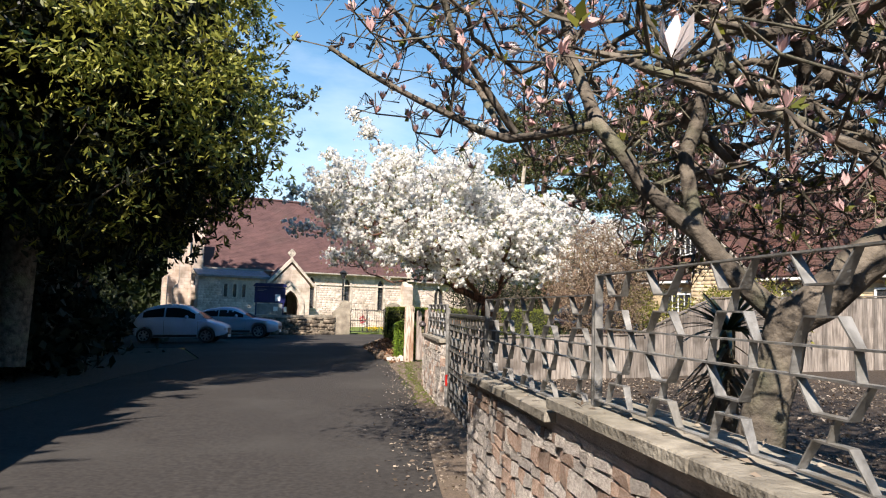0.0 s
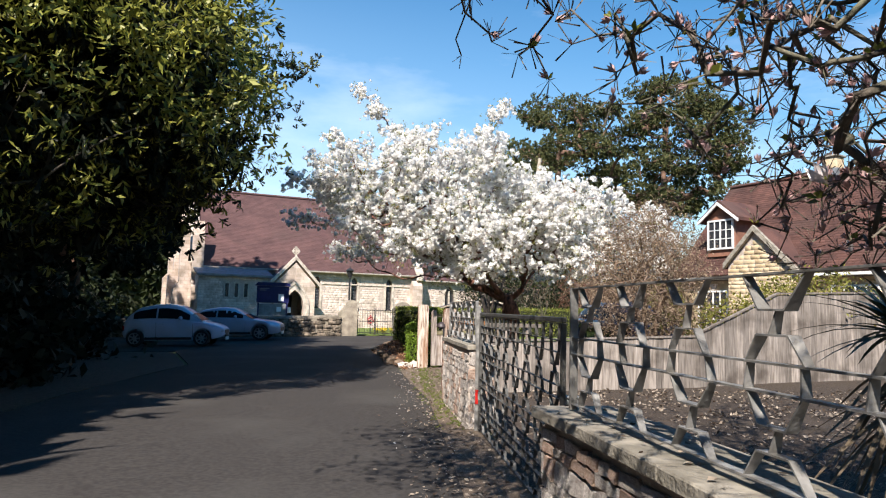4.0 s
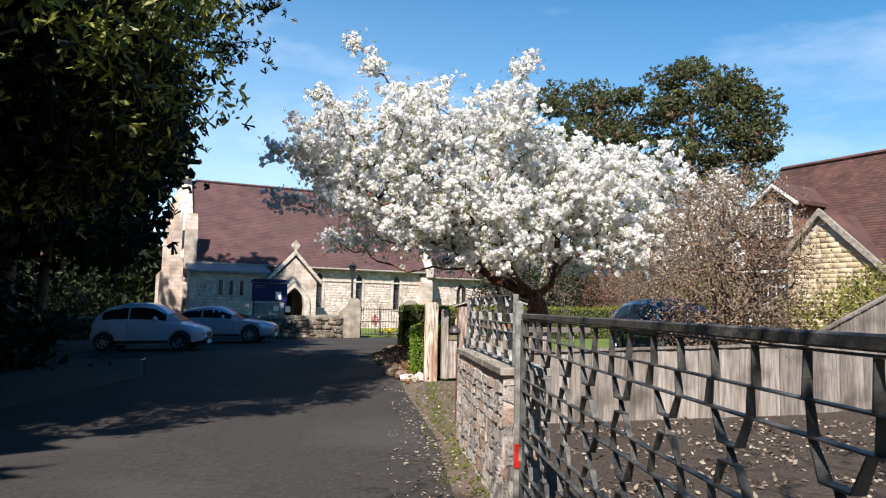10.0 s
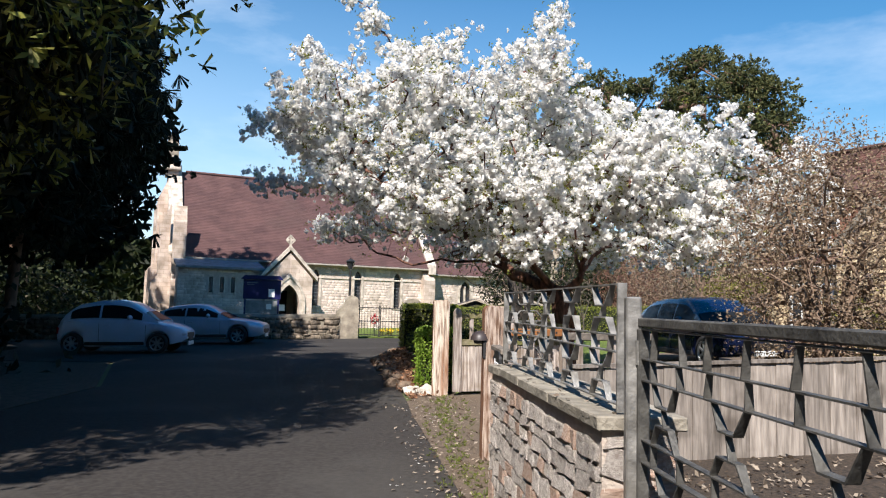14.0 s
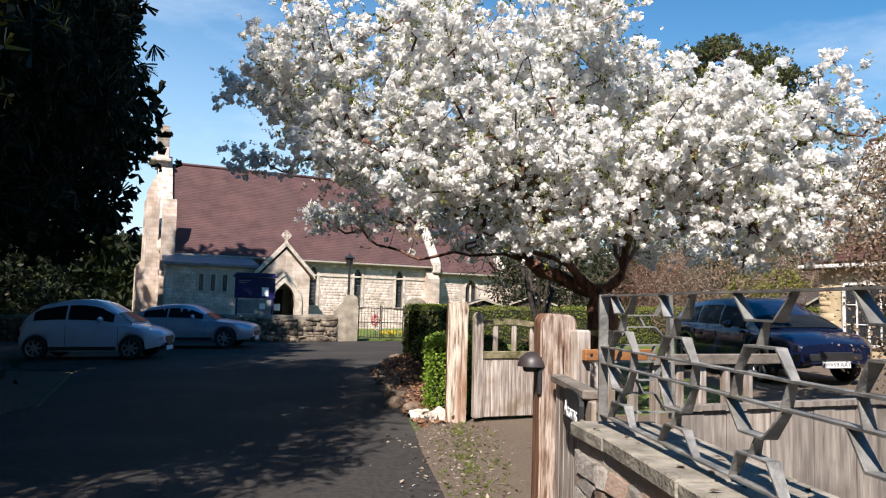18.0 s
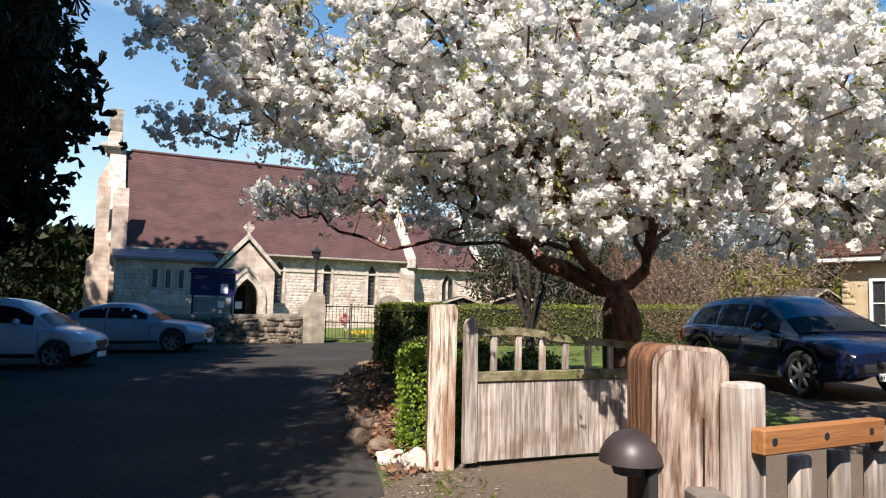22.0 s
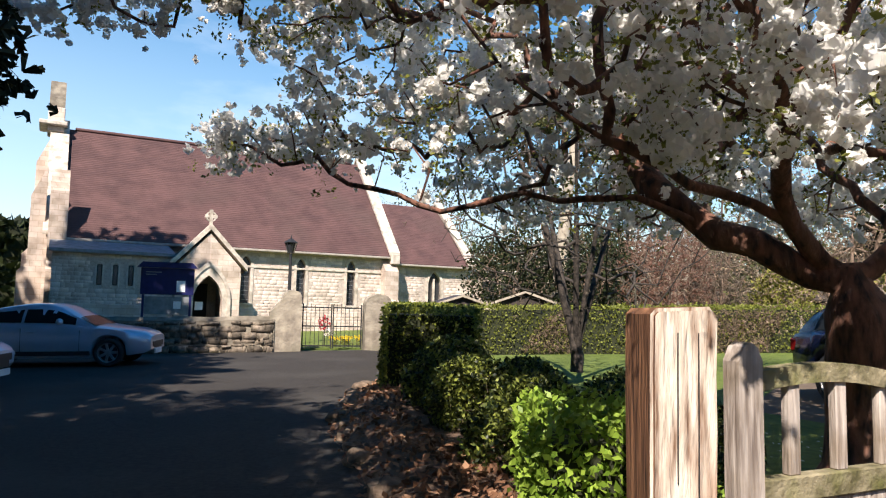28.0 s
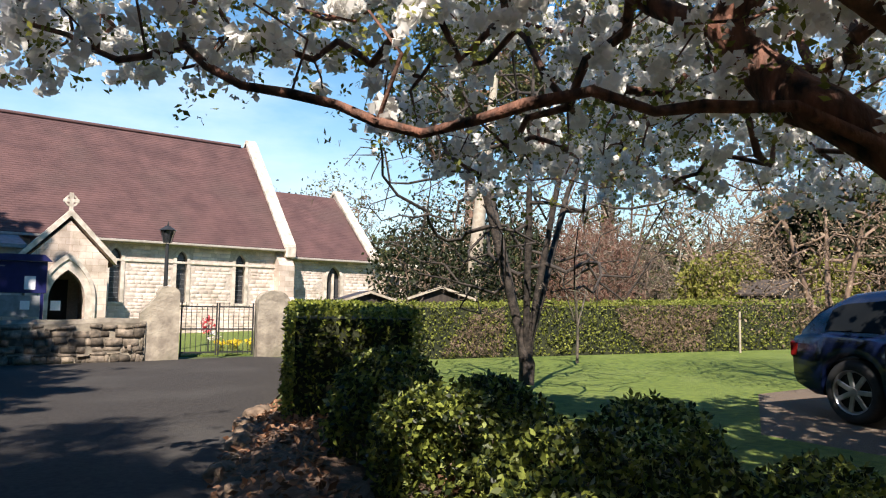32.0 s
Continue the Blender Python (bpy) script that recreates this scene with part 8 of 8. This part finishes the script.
tagged(array_part("gable_stonework", V.reshape(-1, 3), (F + (np.arange(len(F)) * 8)[:, None, None]).reshape(-1, 4), M_brick, house), kind="stuff")
for a, b in (((3.3, 3.86), (5.15, 2.05)), ((3.3, 3.86), (2.15, 2.65))):
    part("barge_board", extrude_outline([a, b, (b[0], b[1] + 0.2), (a[0], a[1] + 0.2)], -0.66, -0.525), M_cap, house, "pale stone barge coping")
    part("gable_roof", extrude_outline([(a[0], a[1] + 0.02), (b[0], b[1] + 0.02), (b[0], b[1] + 0.15), (a[0], a[1] + 0.15)], -0.52, 2.2), M_tile2, house)
dm = part("dormer", extrude_outline([(0.75, 3.2), (1.95, 3.2), (1.95, 4.55), (1.35, 5.05), (0.75, 4.55)], 0.35, 2.6), M_hang, house, "tile-hung dormer")
casement(house, Matrix.Translation((0.86, 0.31, 3.5)), 0.96, 0.95, 4, 3, "dormer_window")
for s in (-1, 1):
    part("dormer_roof", extrude_outline([(1.35, 5.08), (1.35 + s * 0.85, 4.42), (1.35 + s * 0.85, 4.54), (1.35, 5.22)], 0.15, 3.0), M_tile2, dm)
    part("fascia", extrude_outline([(1.35, 5.02), (1.35 + s * 0.85, 4.36), (1.35 + s * 0.85, 4.46), (1.35, 5.12)], 0.09, 0.149), M_white, dm)
casement(hw, Matrix.Translation((0.7, -0.03, 0.45)), 1.15, 1.45, 4, 3, "french_window")
part("keystone", extrude_outline([(1.18, 1.97), (1.38, 1.97), (1.45, 2.2), (1.11, 2.2)], -0.07, -0.0), M_dress, house)
casement(hw, Matrix.Translation((5.6, -0.03, 0.9)), 1.3, 1.1, 4, 3)
casement(hw, Matrix.Translation((8.6, -0.03, 0.9)), 1.3, 1.1, 4, 3)


# ---- wall stones, last ----
rng = np.random.default_rng(77)
rubble_face(rng, wall1, 3.2, gz(*W1A) - 0.05, gz(*W1A) + 0.855, 0.0, slope=s1, mean=(0.30, 0.17), limit=120)
rubble_face(rng, wall1, L1, gz(*W1A) - 0.05, gz(*W1A) + 0.855, 0.0, slope=s1, mean=(0.155, 0.09), limit=400, start=3.2)
rubble_face(rng, wall2, L2, gz(*W2A) - 0.05, gz(*W2A) + 0.895, 0.0, slope=s2, mean=(0.16, 0.088), limit=300)
# stones on the near end of the short wall
end = thing("wall_garden_end", wall2.matrix_world @ Matrix.Rotation(math.pi / 2, 4, 'Z') @ Matrix.Translation((-0.30, 0, 0)), "rubble stones of the wall's end", "wall", kind="structure")
rubble_face(rng, end, 0.30, gz(*W2A) - 0.05, gz(*W2A) + 0.895, 0.0, mean=(0.2, 0.1), limit=60)
# fallen leaves
rg = np.random.default_rng(55)
n = 24000
q = rg.random((n, 2)) * (7.0, 12.5) + (0.6, 2.4)
q = q[[noise.noise(Vector((a * 1.7, b * 1.7, 4.0))) + 0.5 * noise.noise(Vector((a * 4.0, b * 4.0, 9.0))) > rg.uniform(-0.35, 0.45) for a, b in q]]
q = q[q[:, 0] > np.interp(q[:, 1], [2.4, 6.2, 8.0, 15.0], [1.75, 1.2, 0.9, 0.9])]
pts = np.stack([q[:, 0], q[:, 1], np.array([gz(a, b) + 0.004 for a, b in q])], -1)
V, F = scatter(rg, pts, (0.03, 0.075), LEAF, up=0.7)
tagged(array_part("fallen_leaves", V, F, M_deadleaf), "pale dry fallen leaves on the garden ground", "leaves", kind="stuff")
n = 3600
q = rg.random(n)
k = (rg.random(n) * (len(BANK) - 1)).astype(int)
b = np.array(BANK + [BANK[0]])
pp = b[k] + (b[k + 1] - b[k]) * q[:, None]
f = rg.uniform(0.35, 1.04, n)[:, None]
pp = np.array((inner.x, inner.y)) + (pp - np.array((inner.x, inner.y))) * f
hh = np.interp(f[:, 0], [0, 0.3, 0.6, 0.85, 1.0, 1.1], [0.28, 0.27, 0.23, 0.11, 0.01, 0.01])
pts = np.stack([pp[:, 0], pp[:, 1], np.array([gz(a, c) for a, c in pp]) + hh + 0.02], -1)
V, F = scatter(rg, pts, (0.05, 0.1), LEAF, up=0.7)
tagged(array_part("fallen_leaves", V, F, M_bankleaf), "brown fallen leaves on the bank", "leaves", kind="stuff")

# white rocks and edging stones by the gatepost and along the bank
rg = np.random.default_rng(66)
M_brownrock = mat("brown_rock", (0.10, 0.07, 0.05), (0.24, 0.17, 0.12), 0.95, 8, 8, 0.7, 30)
M_rock = mat("pale_rock", (0.42, 0.38, 0.33), (0.62, 0.58, 0.52), 0.9, 8, 8, 0.7, 30)


def rock(x, y, r, material, label, seed):
    bm = bmesh.new()
    bmesh.ops.create_icosphere(bm, subdivisions=3, radius=r)
    for v in bm.verts:
        v.co *= 1 + 0.35 * noise.noise(v.co * (1.6 / r) + Vector((seed, 0, 0)))
        v.co.z = max(v.co.z * 0.75, -0.3 * r)
    ob = part("rock", bm, material)
    ob.matrix_world = pose(x, y, gz(x, y) + 0.25 * r, 0, 0, seed * 40)
    return tagged(ob, label, "rock", "rocks along the bank")


rock(-1.02, 19.18, 0.15, M_rock, "pale rounded rock beside the gatepost", 1)
rock(-1.28, 19.32, 0.13, M_rock, "pale rounded rock beside the gatepost", 2)
for i in range(16):
    f = i / 15
    x, y = np.interp(f, [0, 0.3, 0.7, 1], [-1.5, -2.0, -2.75, -2.75]), 19.7 + 8.6 * f
    rock(x + rg.uniform(-0.1, 0.12), y, rg.uniform(0.08, 0.17), M_brownrock, "brown half-buried edging rock on the bank", i + 3)
# fallen petals on the drive and verge
n = 110
x = rg.uniform(-0.45, 0.12, n)
q = np.stack([x, rg.uniform(9, 19.5, n)], -1)
q[:, 0] += np.interp(q[:, 1], [9, 14, 19.5], [0.1, -0.5, -1.0])
pts = np.stack([q[:, 0], q[:, 1], np.array([gz(a, b) + 0.009 for a, b in q])], -1)
V, F = scatter(rg, pts, (0.018, 0.04), LEAF, up=0.93)
tagged(array_part("fallen_petals", V, F, M_blossom), "white fallen petals on the tarmac edge", "petals", kind="stuff")
# dry leaves and twigs along the verge and on the copings
n = 2600
q = np.stack([rg.normal(0.12, 0.26, n), rg.uniform(6.0, 19.2, n)], -1)
q[:, 0] += np.interp(q[:, 1], [6, 11, 13.5, 15.6, 17.2, 19.2], [0.42, -0.03, -0.33, -0.6, -0.85, -1.0])
pts = np.stack([q[:, 0], q[:, 1], np.array([gz(a, b) + 0.010 for a, b in q])], -1)
V, F = scatter(rg, pts, (0.02, 0.06), LEAF, up=0.85)
tagged(array_part("verge_leaves", V, F, M_deadleaf), "dry brown leaves scattered on the verge", "leaves", kind="stuff")
for w, L, a, s, n, step in ((wall1, L1, W1A, s1, 240, 5.27), (wall2, L2, W2A, s2, 60, 0)):
    q = rg.random((n, 2)) * (L, 0.32) - (0, 0.30)
    z = gz(*a) + (0.922 if step else 0.965) + s * q[:, 0] + np.where(q[:, 0] < step, 0.07, 0.0)
    V, F = scatter(rg, np.stack([q[:, 0], q[:, 1], z], -1), (0.02, 0.05), LEAF, up=0.85)
    lv = tagged(array_part("coping_leaves", V, F, M_deadleaf), "dry leaves lying on the wall coping", "leaves", kind="stuff")
    lv.matrix_world = w.matrix_world
n = 420
q = np.stack([rg.uniform(-0.5, 3.6, n), rg.uniform(20.2, 24.5, n)], -1)
pts = np.stack([q[:, 0], q[:, 1], np.array([gz(a, b) + 0.012 for a, b in q])], -1)
V, F = scatter(rg, pts, (0.02, 0.05), LEAF, up=0.93)
tagged(array_part("fallen_petals", V, F, M_blossom), "white fallen petals on the lawn under the cherry", "petals", kind="stuff")
# grass tufts at the foot of the walls, the posts and along the tarmac edge
n = 520
f = rg.random(n)
foot = np.stack([np.interp(f, [0, 0.3, 0.55, 0.8, 1.0], [0.22, -0.12, -0.45, -0.62, -0.75]), np.interp(f, [0, 0.3, 0.55, 0.8, 1.0], [10.9, 13.0, 15.2, 17.2, 18.9])], -1)
foot += np.stack([np.where(rg.random(n) < 0.5, rg.normal(-0.02, 0.05, n), rg.uniform(-0.3, 0.3, n)), rg.normal(0, 0.15, n)], -1)
pts = np.stack([foot[:, 0], foot[:, 1], np.array([gz(a, b) + 0.006 for a, b in foot])], -1)
V, F = scatter(rg, pts, (0.035, 0.09), spray_template(rg, 7, 1.0, 0.05, 0.6), spread=hang(rg, n) * (-1.0, -1.0, 1.0))
tagged(array_part("grass_tufts", V, F, M_tuft), "sparse green grass tufts on the verge", "grass", kind="stuff")
